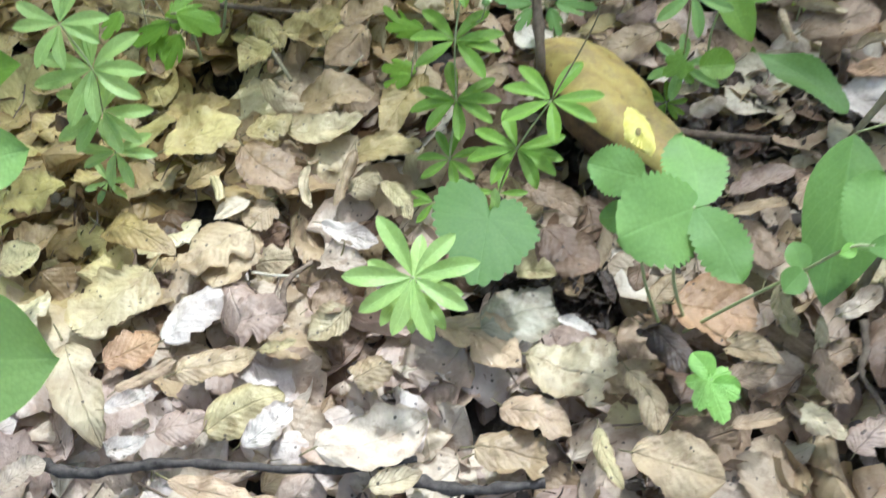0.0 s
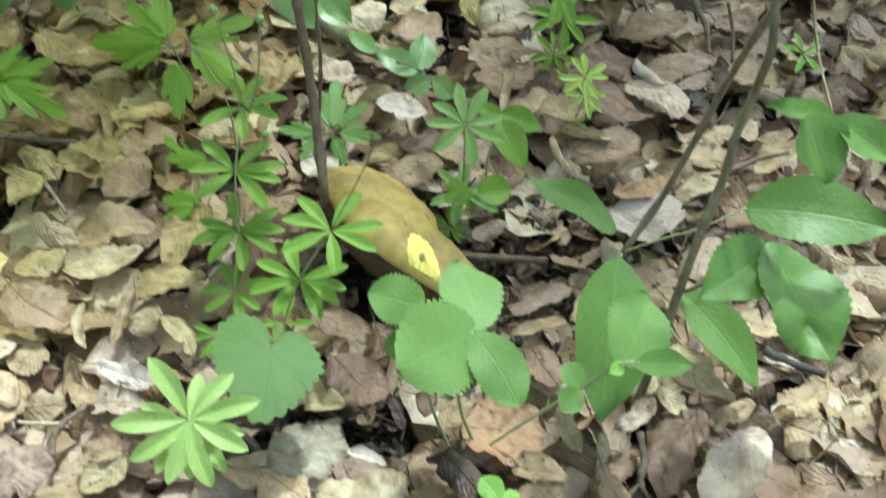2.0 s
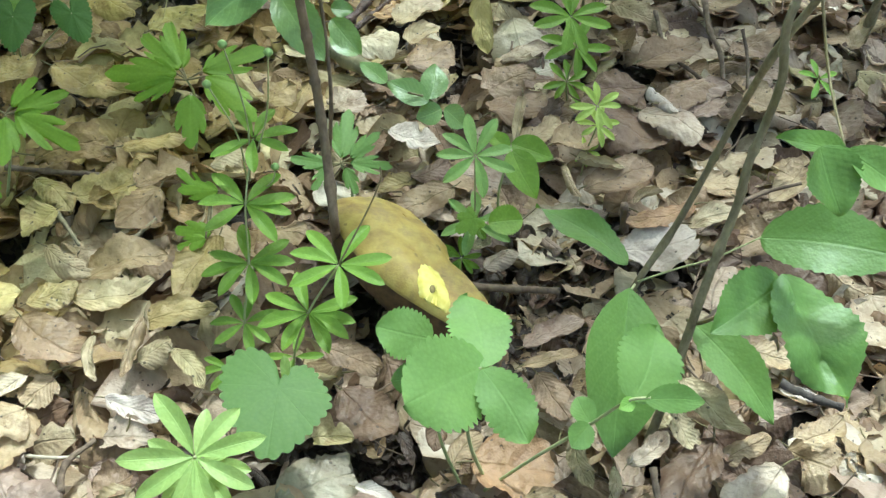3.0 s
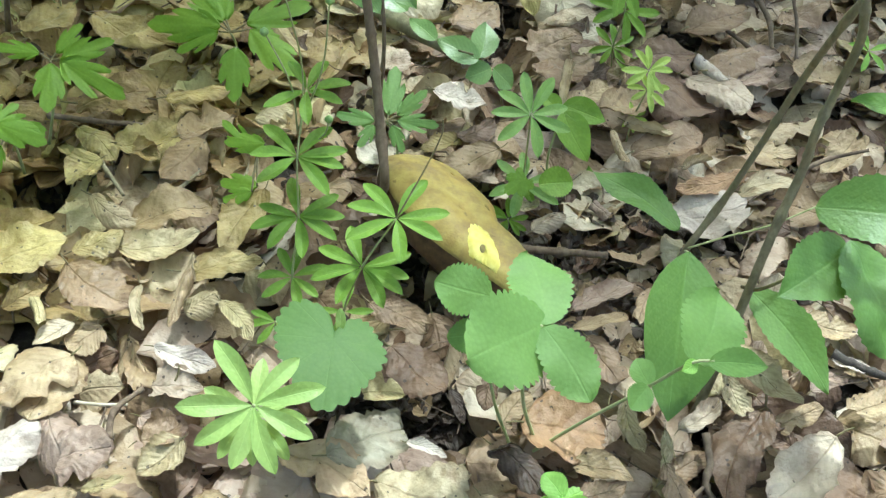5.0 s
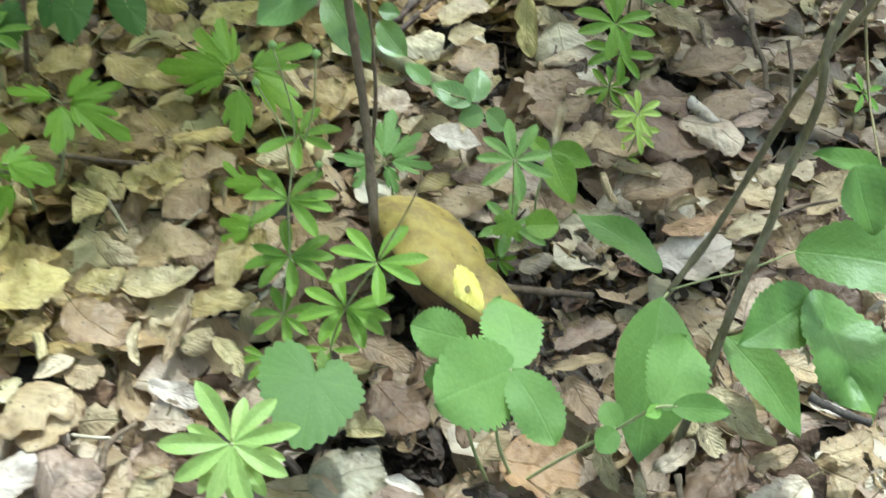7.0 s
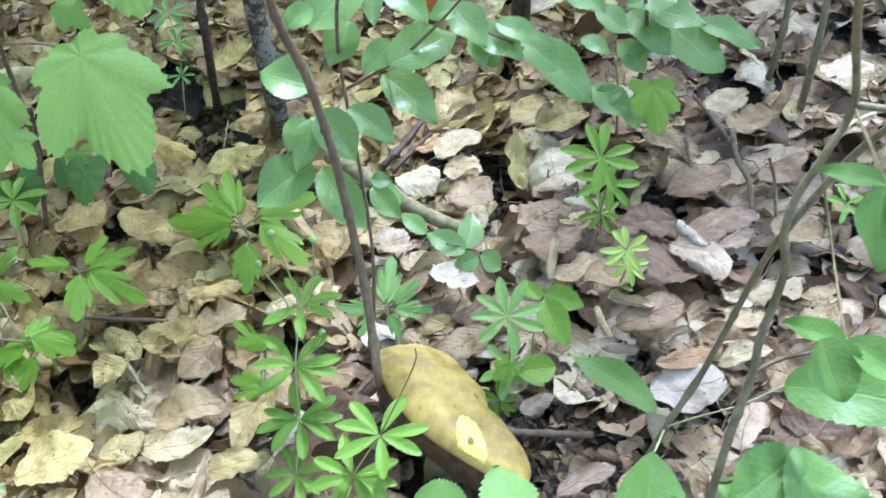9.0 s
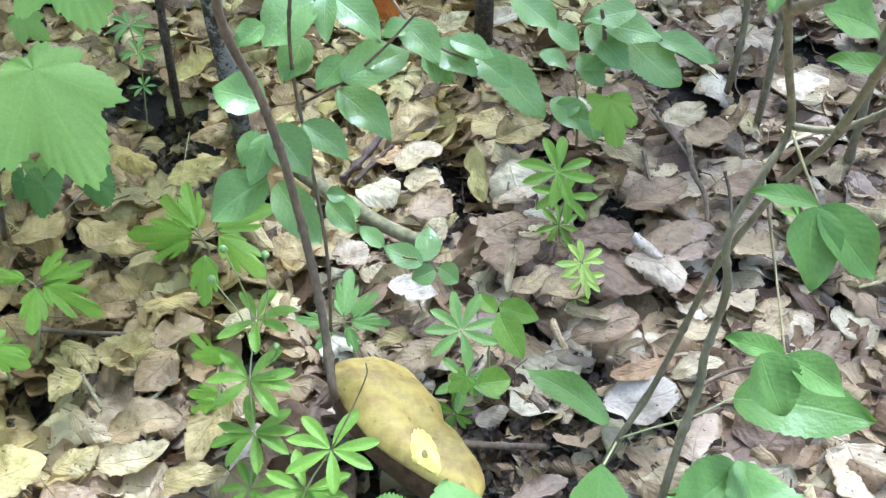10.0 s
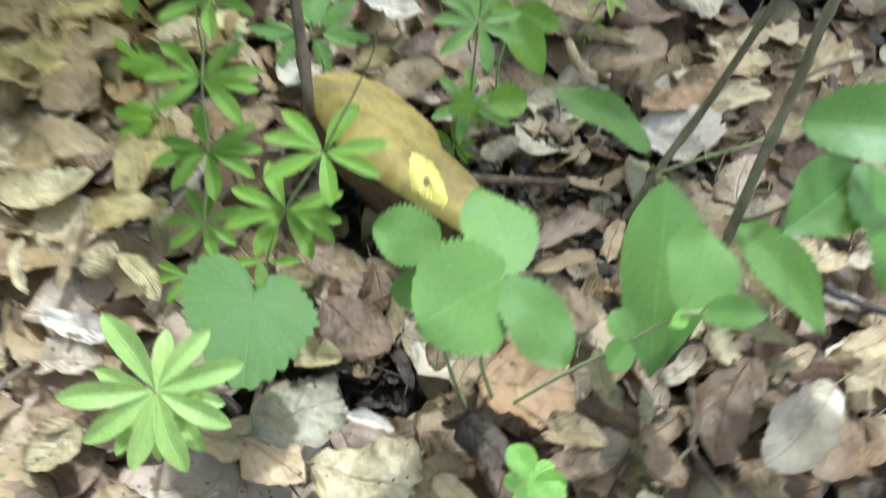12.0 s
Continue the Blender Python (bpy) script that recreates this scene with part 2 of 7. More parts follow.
M_BRIGHT = green_leaf("bright_woodruff", (0.32, 0.47, 0.12), (0.44, 0.58, 0.20), 0.42, 0.35, 3, 1.5, 0.26, 0.45, 0.35)
M_WOODRUFF = green_leaf("woodruff_green", (0.155, 0.28, 0.026), (0.245, 0.395, 0.048), 0.42, 0.36, 3, 1.5, 0.22, 0.45, 0.35)
M_ANEMONE = green_leaf("anemone_green", (0.15, 0.275, 0.016), (0.245, 0.40, 0.035), 0.45, 0.42, 5, 4, 0.12, 0.4, 0.14)
M_HEART = green_leaf("heart_green", (0.070, 0.145, 0.026), (0.112, 0.20, 0.042), 0.50, 0.3, 3, 3, 0.08, 0.35, 0.15)
M_AVENS = green_leaf("avens_green", (0.143, 0.26, 0.056), (0.21, 0.345, 0.09), 0.50, 0.32, 6, 7, 0.09, 0.4, 0.22)
M_SOFT = green_leaf("soft_green", (0.22, 0.37, 0.09), (0.30, 0.46, 0.14), 0.45, 0.35, 3, 1.5, 0.2)
# sun patch on one woodruff shoot, put into its green as yellow and lightness
M_YELLOW = green_leaf("sunlit_yellow_green", (0.36, 0.50, 0.08), (0.48, 0.62, 0.16), 0.45, 0.35, 3, 1.5, 0.2)
M_LIME = green_leaf("lime_green", (0.28, 0.52, 0.08), (0.36, 0.60, 0.13), 0.45, 0.35, 6, 5, 0.3)
M_BUSHLEAF = green_leaf("bush_green", (0.122, 0.23, 0.045), (0.19, 0.32, 0.078), 0.38, 0.34, 9, 6, 0.18, 0.45, 0.35)
M_BEECH = green_leaf("beech_green", (0.185, 0.31, 0.095), (0.275, 0.42, 0.145), 0.25, 0.36, 8, 6, 0.32, 0.6, 0.32)
M_MAPLE = green_leaf("maple_green", (0.17, 0.30, 0.055), (0.25, 0.385, 0.09), 0.45, 0.4, 8, 6, 0.05, 0.4, 0.12)

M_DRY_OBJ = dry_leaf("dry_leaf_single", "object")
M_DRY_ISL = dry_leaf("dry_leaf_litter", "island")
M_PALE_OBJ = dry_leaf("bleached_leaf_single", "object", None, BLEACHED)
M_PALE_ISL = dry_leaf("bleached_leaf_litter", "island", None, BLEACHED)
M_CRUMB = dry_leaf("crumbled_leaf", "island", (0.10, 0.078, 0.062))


def humus():
    m, tree, bsdf = nodes_of("dark_humus")
    pos = tree.nodes.new("ShaderNodeNewGeometry").outputs["Position"]
    a, b = noise_node(tree, 160.0, 6.0, pos, 0.7), noise_node(tree, 14.0, 3.0, pos)
    f = math_node(tree, "ADD", math_node(tree, "MULTIPLY", a, 0.75), math_node(tree, "MULTIPLY", b, 0.35))
    link(tree, ramp(tree, f, [(0.35, (0.010, 0.008, 0.006)), (0.62, (0.038, 0.029, 0.022)), (0.8, (0.11, 0.085, 0.06))]), bsdf.inputs["Base Color"])
    bsdf.inputs["Roughness"].default_value = 0.9
    bumped(tree, bsdf, a, 1.0, 0.006)
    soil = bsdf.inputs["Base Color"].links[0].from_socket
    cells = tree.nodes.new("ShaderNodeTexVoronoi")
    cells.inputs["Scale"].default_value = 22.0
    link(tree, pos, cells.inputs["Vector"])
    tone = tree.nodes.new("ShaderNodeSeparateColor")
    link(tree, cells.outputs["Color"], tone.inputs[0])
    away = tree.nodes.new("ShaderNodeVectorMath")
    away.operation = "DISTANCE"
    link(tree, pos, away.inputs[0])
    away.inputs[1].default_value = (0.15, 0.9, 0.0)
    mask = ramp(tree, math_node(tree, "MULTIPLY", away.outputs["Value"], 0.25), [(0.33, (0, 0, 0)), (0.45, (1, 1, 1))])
    # darker cells: wet brown litter, also standing for shaded gaps between far leaves
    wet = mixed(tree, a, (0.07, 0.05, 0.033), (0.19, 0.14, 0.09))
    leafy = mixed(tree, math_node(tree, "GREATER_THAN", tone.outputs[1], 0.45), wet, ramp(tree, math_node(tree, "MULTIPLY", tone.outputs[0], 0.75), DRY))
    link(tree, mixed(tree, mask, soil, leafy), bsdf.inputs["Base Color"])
    return m


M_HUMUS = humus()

# ---- mesh helpers ----


def mesh_of(name, verts, faces, uvs=None, smooth=True):
    me = bpy.data.meshes.new(name)
    me.from_pydata([tuple(v) for v in verts], [], [tuple(f) for f in faces])
    if uvs is not None:
        lay = me.uv_layers.new(name="UVMap")
        idx = np.empty(len(me.loops), dtype=np.int32)
        me.loops.foreach_get("vertex_index", idx)
        lay.data.foreach_set("uv", np.asarray(uvs, dtype=np.float32)[idx].ravel())
    me.polygons.foreach_set("use_smooth", np.full(len(me.polygons), smooth))
    me.update()
    return me


def thing(name, at, label, category, group=""):
    """An empty at the foot of a thing."""
    ob = new(name)
    ob.empty_display_size = 0.01
    ob.matrix_basis = Matrix.Translation(at)
    return tagged(ob, label, category, group)


def part(name, me, material, parent, label="", m=None):
    ob = new(name, me)
    if material is not None and not me.materials:
        me.materials.append(material)
    ob.parent = parent
    base = Matrix.Identity(4)
    p = parent
    while p is not None:
        base = p.matrix_basis @ base
        p = p.parent
    ob.matrix_basis = base.inverted() @ (m if m is not None else Matrix.Identity(4))
    if label:
        ob["label"] = label
    return ob


def smooth_path(points, per=6):
    """A soft curve through a few points."""
    pts = [Vector(p) for p in points]
    if len(pts) < 3:
        return [pts[0].lerp(pts[-1], i / per) for i in range(per + 1)]
    pts = [2 * pts[0] - pts[1]] + pts + [2 * pts[-1] - pts[-2]]
    out = []
    for i in range(1, len(pts) - 2):
        a, b, c, d = pts[i - 1:i + 3]
        for k in range(per):
            t = k / per
            out.append(0.5 * (2 * b + (c - a) * t + (2 * a - 5 * b + 4 * c - d) * t * t + (3 * b - a - 3 * c + d) * t ** 3))
    return out + [pts[-2]]


def tube(name, points, r0, r1, sides=8, per=6, rough=0.0, knots=0, seed=0):
    """A tapered stem along a soft curve, closed at its ends; knots thicken it at intervals."""
    rng = random.Random(seed)
    pts = smooth_path(points, per)
    verts, faces = [], []
    n = len(pts)
    ref = Vector((0.3, 0.9, 0.2)).normalized()
    for i, p in enumerate(pts):
        d = (pts[min(i + 1, n - 1)] - pts[max(i - 1, 0)]).normalized()
        u = d.cross(ref)
        if u.length < 1e-3:
            u = d.cross(Vector((1, 0, 0)))
        u.normalize()
        v = d.cross(u)
        f = i / (n - 1)
        r = r0 + (r1 - r0) * f
        if knots:
            r *= 1.0 + 0.30 * max(0.0, math.cos((f + 0.03 * math.sin(f * 19)) * knots * 2 * math.pi)) ** 16
        for k in range(sides):
            a = 2 * math.pi * k / sides
            rr = r * (1.0 + rough * (rng.random() - 0.5))
            verts.append(p + u * (math.cos(a) * rr) + v * (math.sin(a) * rr))
    for i in range(n - 1):
        for k in range(sides):
            k2 = (k + 1) % sides
            faces.append((i * sides + k, i * sides + k2, (i + 1) * sides + k2, (i + 1) * sides + k))
    faces.append(tuple(reversed(range(sides))))
    faces.append(tuple((n - 1) * sides + k for k in range(sides)))
    return mesh_of(name, verts, faces)


# ---- leaf blades: unit length along +y, face towards +z ----
SHAPES = {
    # widest point, blunt base, teeth, tooth depth
    "lance": (0.45, 0.75, 0, 0.0), "ovate": (0.42, 0.55, 0, 0.0), "toothed": (0.45, 0.5, 14, 0.10),
    "round": (0.54, 0.42, 13, 0.12), "spoon": (0.64, 0.85, 0, 0.0), "torn": (0.50, 0.62, 15, 0.12), "beech": (0.45, 0.52, 10, 0.05),
}
BLADES = {}


def strip_blade(shape, ratio, fold=0.18, droop=0.12, wave=0.03, seed=0):
    key = (shape, round(ratio, 2), fold, droop, wave, seed)
    if key in BLADES:
        return BLADES[key]
    rng = random.Random(seed * 7 + 3)
    peak, blunt, teeth, depth = SHAPES[shape]
    rows, cols = (6 * teeth if shape == "round" else 3 * teeth if teeth else 16), 6
    ph1, ph2, bend = rng.random() * 6.28, rng.random() * 6.28, rng.uniform(-0.05, 0.05)
    verts, uvs, faces = [], [], []
    for i in range(rows + 1):
        y = i / rows
        if y < peak:
            w = math.sin(0.5 * math.pi * y / peak) ** blunt
        else:
            w = max(0.0, math.cos(0.5 * math.pi * (y - peak) / (1 - peak))) ** (0.62 if shape in ("round", "spoon") else 0.85)
        w = max(w, 0.02) * ratio * 0.5
        for j in range(cols + 1):
            s = -1 + 2 * j / cols
            ww = w
            if teeth and abs(s) > 0.99:
                saw = (y * teeth + (0.5 if s > 0 else 0.0)) % 1.0
                if shape == "round":
                    saw = 1 - (1 - abs(2 * (saw ** 0.8) - 1) ** 2.2)
                ww *= 1.0 - depth * saw + rng.uniform(-0.015, 0.015)
            x = s * ww
            lift = abs(s) * ww * fold * 2 - droop * y * y
            lift += wave * abs(s) * math.sin(y * 9 + (ph1 if s > 0 else ph2)) * (0.3 + y)
            along = y
            if shape == "torn":
                along -= 0.42 * math.exp(-((s - 0.12) / 0.30) ** 2) * max(0.0, (y - 0.45) / 0.55) ** 1.5
                along -= 0.10 * max(0.0, y - 0.5) * max(0.0, s)
                lift += 0.05 * noise.noise(Vector((s * 2.2, y * 4.0, 3.1)))
            verts.append((x + bend * math.sin(math.pi * y), along, lift))
            uvs.append((0.5 + s * 0.5, y))
    for i in range(rows):
        for j in range(cols):
            a = i * (cols + 1) + j
            faces.append((a, a + 1, a + cols + 2, a + cols + 1))
    BLADES[key] = mesh_of(shape + "_blade", verts, faces, uvs)
    return BLADES[key]


LOBES = {
    "maple": ([(0, 1.0, 1.55), (42, 0.78, 1.7), (-42, 0.70, 1.7), (86, 0.40, 1.4), (-86, 0.38, 1.4), (130, 0.24, 1.2), (-130, 0.24, 1.2)], 58, 0.08, 0.12),
    # notches between the lobes: angle, depth, half width in degrees
    "anemone": [(12, 0.32, 3.2), (-14, 0.30, 3.2), (31, 0.26, 3.6), (-33, 0.26, 3.6)],
    "cutleaf": ([(0, 1.0, 2.0), (46, 0.8, 2.1), (-46, 0.8, 2.1), (96, 0.6, 1.8), (-96, 0.6, 1.8)], 30, 0.08, 0.12),
}


def radial_blade(shape, ratio=1.0, cup=0.10, wave=0.04, seed=0):
    key = (shape, round(ratio, 2), cup, wave, seed)
    if key in BLADES:
        return BLADES[key]
    rng = random.Random(seed * 5 + 1)
    steps, rings = (256 if shape == "maple" else 150), 7
    reach = 65 if shape == "anemone" else 180
    verts, uvs, faces = [(0, 0, 0)], [(0.5, 0.0)], []
    radii, marks = [], []
    for k in range(steps):
        a = reach * (2 * (k + 0.5) / steps - 1)
        if shape == "heart":
            t = abs(a) / 180
            r = 1.0 - 0.28 * math.sin(math.pi * min(t / 0.34, 1.0) * 0.5) ** 1.1
            r *= math.sin(0.5 * math.pi * min(1.0, max(0.05, (180 - abs(a)) / 42))) ** 0.9
            r *= 1.0 + 0.16 * math.exp(-((abs(a) - 122) / 24) ** 2)
            if seed == 1 and a < 0:
                r *= 1 - 0.33 * min(1.0, max(0.0, (-a - 78) / 36))
            r *= 1.0 - 0.085 * (1 - abs(math.sin(math.pi * a / 11.5))) ** 1.4 + 0.03 * noise.noise(Vector((a * 0.03, seed, 0)))
            off = 0.5 + 0.5 * (4 * abs((a / 90 + 0.25) % 1.0 - 0.5) - 1.0)
        elif shape == "anemone":
            # one pointed blade, cut into lobes and toothed
            r, off = max(0.02, math.exp(-(abs(a) / 41) ** 1.5) * min(1.0, (66 - abs(a)) / 16)), 0.5 + a / 130
            for ang, deep, half in LOBES[shape]:
                r *= 1 - deep * (1 + 0.35 * math.sin(seed * 2.3 + ang)) * math.exp(-((a - ang + 2 * math.sin(seed + ang)) / half) ** 2)
            r *= 1.0 - 0.05 * ((abs(a) * 0.14 + 0.2 * seed) % 1.0)
        else:
            lobes, teeth, depth, floor = LOBES[shape]
            r, off = floor, 0.0
            for ang, length, sharp in lobes:
                da = (a - ang + 180) % 360 - 180
                c = math.cos(math.radians(min(90, abs(da) * sharp)))
                # blade of a lobe: straight sides towards its tip
                v = length * (max(0.0, c) ** 0.9 if shape == "cutleaf" else max(0.0, 1 - abs(da) * sharp / 90) ** 0.85)
                if v > r:
                    r, off = v, max(-1, min(1, da * sharp / 60)) * 0.5
            r *= 1.0 - depth * ((a * teeth / 360) % 1.0) + rng.uniform(-0.012, 0.012)
            off = off + 0.5
        radii.append(r)
        marks.append(off)
    wide = 9 if shape == "maple" else 7
    inner = [sum(radii[(k + d) % steps] if reach > 90 else radii[min(steps - 1, max(0, k + d))] for d in range(-wide, wide + 1)) / (2 * wide + 1) for k in range(steps)]
    ph = rng.random() * 6.28
    for q in range(1, rings + 1):
        f = q / rings
        for k in range(steps):
            a = math.radians(reach * (2 * (k + 0.5) / steps - 1))
            r = f * (inner[k] + (radii[k] - inner[k]) * f ** 5)
            z = -cup * (inner[k] * f) ** 2 + wave * f * f * math.sin(3 * a + ph) + 0.5 * wave * f * math.sin(7 * a + 2 * ph)
            verts.append((math.sin(a) * r * ratio, math.cos(a) * r, z))
            uvs.append((marks[k], f))
    for k in range(steps):
        k2 = (k + 1) % steps
        faces.append((0, 1 + k2, 1 + k))
    for q in range(rings - 1):
        for k in range(steps):
            k2 = (k + 1) % steps
            a, b = 1 + q * steps, 1 + (q + 1) * steps
            faces.append((a + k, a + k2, b + k2, b + k))
    BLADES[key] = mesh_of(shape + "_blade", verts, faces, uvs)
    return BLADES[key]


def aim(base, tip, facing):
    """A pose with +y from base to tip, +z near facing, scaled to the length between."""
    base, tip = Vector(base), Vector(tip)
    y = tip - base
    size = y.length
    y.normalize()
    z = Vector(facing)
    z = (z - y * z.dot(y)).normalized()
    x = y.cross(z)
    m = Matrix((x, y, z)).transposed().to_4x4()
    return Matrix.Translation(base) @ m @ Matrix.Scale(size, 4)


UPISH = (0.0, -0.5, 0.86)
COATED = {}


def coated(me, material):
    """The blade's mesh in that material; blades alike share one mesh."""
    key = (me.name, material.name)
    if key not in COATED:
        c = me.copy() if me.materials else me
        c.materials.clear()
        c.materials.append(material)
        COATED[key] = c
    return COATED[key]


def leaf(plant, shape, base, tip, ratio, material, facing=UPISH, fold=0.18, droop=0.12, wave=0.03, seed=0, name="leaf", label=""):
    if shape in LOBES or shape == "heart":
        me = radial_blade(shape, ratio, droop, wave, seed)
    else:
        me = strip_blade(shape, ratio, fold, droop, wave, seed)
    return part(name, coated(me, material), None, plant, label, aim(base, tip, facing))


def stalk(plant, points, r0, r1, material, name="stem", knots=0, label="", sides=7, rough=0.1, seed=0):
    return part(name, tube(name, points, r0, r1, sides, 16 if knots else 6, rough, knots, seed), material, plant, label)


def whorl(plant, centre, normal, length, angles, material, rise=0.12, ratio=0.30, seed=0, droop=0.14):
    """A ring of leaves round a stem; angles in degrees, anticlockwise from the ring's right."""
    c, n = Vector(centre), Vector(normal).normalized()
    right = Vector((1, 0, 0)) - n * n.x
    right.normalize()
    up = n.cross(right)
    rng = random.Random(seed)
    for k, a in enumerate(angles):
        d = right * math.cos(radians(a)) + up * math.sin(radians(a)) + n * (rise + rng.uniform(-0.08, 0.08))
        d.normalize()
        size = length * rng.uniform(0.90, 1.08)
        leaf(plant, "spoon", c + d * 0.001, c + d * size, ratio, material, n, 0.22, droop, 0.012, (seed + k) % 4)


def ring(count, turn=0.0):
    return [turn + 360.0 * k / count + (7 if k % 2 else -7) for k in range(count)]


# ---- the ground ----


# hollows in the litter: middle and half widths
FAR_PITS = [(0.2331, 0.8867, 0.028, 0.065), (0.4058, 0.8307, 0.026, 0.035), (0.7534, 1.1288, 0.055, 0.06), (0.5435, 1.0249, 0.035, 0.05), (0.1532, 0.9159, 0.02, 0.03),
            (-0.0891, 1.0425, 0.06, 0.06), (-0.1555, 1.1444, 0.05, 0.06), (-0.1743, 0.8895, 0.045, 0.03), (0.3604, 0.9582, 0.03, 0.05), (0.4127, 0.8236, 0.025, 0.025),
            (-0.004, 0.9318, 0.035, 0.03), (0.5737, 0.8657, 0.02, 0.04), (0.243, 0.936, 0.03, 0.05), (-0.12, 1.12, 0.05, 0.05), (0.226, 0.825, 0.026, 0.03)]
NEAR_PITS = [(0.2956, 0.665, 0.03, 0.022), (0.3829, 0.6634, 0.01, 0.03), (0.404, 0.723, 0.012, 0.04), (-0.014, 0.744, 0.022, 0.02), (-0.19, 0.674, 0.03, 0.025),
             (0.193, 0.628, 0.018, 0.025), (0.098, 0.525, 0.03, 0.03), (0.282, 0.349, 0.02, 0.025), (0.387, 0.353, 0.02, 0.02), (0.128, 0.388, 0.03, 0.03),
             (0.3, 0.388, 0.016, 0.03), (-0.188, 0.641, 0.04, 0.032)]
PITS = FAR_PITS + NEAR_PITS


def ground_z(x, y):
    z = 0.010 * noise.noise(Vector((x * 3.1, y * 3.1, 0.3))) + 0.006 * noise.noise(Vector((x * 9.0, y * 9.0, 4.0)))
    z -= 0.030 * math.exp(-(((x - 0.245) / 0.095) ** 2 + ((y - 0.525) / 0.058) ** 2))
    for hx, hy, rx, ry in PITS:
        z -= 0.030 * math.exp(-(((x - hx) / rx) ** 2 + ((y - hy) / ry) ** 2))
    z -= 0.018 * math.exp(-(((x - 0.125) / 0.045) ** 2 + ((y - 0.405) / 0.03) ** 2))
    return z - 0.030


def build_ground():
    xs = np.concatenate([-np.geomspace(30, 1.4, 14), np.linspace(-1.2, 1.6, 113), np.geomspace(1.8, 30, 14)])
    ys = np.concatenate([-np.geomspace(30, 0.9, 14), np.linspace(-0.7, 2.2, 117), np.geomspace(2.4, 30, 14)])
    verts = [(x, y, ground_z(x, y)) for y in ys for x in xs]
    w = len(xs)
    faces = [(j * w + i, j * w + i + 1, (j + 1) * w + i + 1, (j + 1) * w + i) for j in range(len(ys) - 1) for i in range(w - 1)]
    ob = new("ground", mesh_of("ground", verts, faces))
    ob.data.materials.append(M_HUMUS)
    tagged(ob, "dark woodland soil under a bed of fallen leaves", "ground", kind="structure")


build_ground()

# ---- unseen trees added over and behind the spot, whose crowns shade it ----
SUN_WAY = (Vector((0.9, 1.6, 3.6))).normalized()
# floor spots that the added crowns leave open to the sun: x, y, radius
GAPS = [(0.145, 0.71, 0.06), (0.432, 0.705, 0.025), (0.144, 0.866, 0.04), (0.15, 0.92, 0.085), (0.66, 0.98, 0.05), (0.44, 0.40, 0.09), (-0.12, 0.50, 0.09), (0.20, 0.365, 0.07), (0.02, 0.28, 0.10), (0.22, 1.34, 0.05), (-0.22, 0.34, 0.07), (-0.25, 0.62, 0.08), (0.36, 0.62, 0.05), (0.09, 0.32, 0.10), (-0.09, 0.27, 0.08), (0.34, 0.335, 0.09), (0.35, 0.415, 0.03), (-0.03, 0.32, 0.06)]


def in_gap(p):
    """Whether a leaf there would shade one of the sunlit spots on the floor."""
    x, y = p.x - SUN_WAY.x / SUN_WAY.z * p.z, p.y - SUN_WAY.y / SUN_WAY.z * p.z
    return any((x - gx) ** 2 + (y - gy) ** 2 < (r + 0.03) ** 2 for gx, gy, r in GAPS)


def tree(foot, lean, limbs, clouds, seed, label):
    rng = random.Random(seed)
    ob = thing("tree", foot, label, "tree")
    top = Vector(foot) + Vector(lean)
    part("trunk", tube("trunk", [(foot[0], foot[1], -0.1), tuple(Vector(foot).lerp(top, 0.5) + Vector((0.04, 0.02, 0))), tuple(top)], 0.055, 0.025, 14, 8, 0.06), M_TRUNK, ob)
    for f, end in limbs:
        a = Vector(foot).lerp(top, f)
        part("limb", tube("limb", [tuple(a), tuple(a.lerp(Vector(end), 0.5) + Vector((0, 0, 0.12))), end], 0.020, 0.006, 8, 6, 0.08), M_TRUNK, ob)
    verts, faces, uvs = [], [], []
    for centre, radii, count in clouds:
        for _ in range(count):
            while True:
                q = Vector((rng.uniform(-1, 1), rng.uniform(-1, 1), rng.uniform(-1, 1)))
                if q.length < 1:
                    break
            p = Vector(centre) + Vector((q.x * radii[0], q.y * radii[1], q.z * radii[2]))
            if in_gap(p) or noise.noise(p * 2.2) < -0.25:
                continue
            m = Euler((rng.gauss(0, 0.6), rng.gauss(0, 0.6), rng.random() * 6.283)).to_matrix()
            s = rng.uniform(0.08, 0.12)
            n = len(verts)
            for v in ((0, 0, 0), (0.30, 0.35, 0.06), (0.26, 0.7, 0.05), (0, 1, -0.05), (-0.26, 0.7, 0.05), (-0.30, 0.35, 0.06)):
                verts.append(p + m @ Vector(v) * s)
                uvs.append((0.5 + v[0] * 1.6, v[1]))
            faces += [(n, n + 1, n + 2, n + 3), (n, n + 3, n + 4, n + 5)]
    part("crown", mesh_of("crown", verts, faces, uvs, False), M_BEECH, ob, "unseen loose crown of green beech leaves, added to block light")


tree((0.7, 3.1, 0.0), (-0.3, -0.3, 2.9), [(0.6, (-0.6, 1.9, 2.4)), (0.75, (0.9, 1.8, 2.8)), (0.85, (0.1, 1.2, 2.9))],
     [((0.4, 2.3, 2.8), (2.0, 1.5, 0.7), 7000), ((0.2, 3.6, 1.5), (2.2, 0.6, 1.3), 3500)], 5, "unseen young beech tree with a spreading crown, added for its shade")
tree((-1.7, 1.5, 0.0), (0.3, 0.1, 2.7), [(0.5, (-0.9, 1.4, 2.1)), (0.8, (-0.8, 0.8, 2.6))],
     [((-1.2, 1.4, 2.4), (1.2, 1.5, 0.7), 3500), ((-2.3, 1.2, 1.2), (0.5, 1.6, 1.1), 2500)], 6, "unseen young beech tree leaning over the hollow, added for its shade")

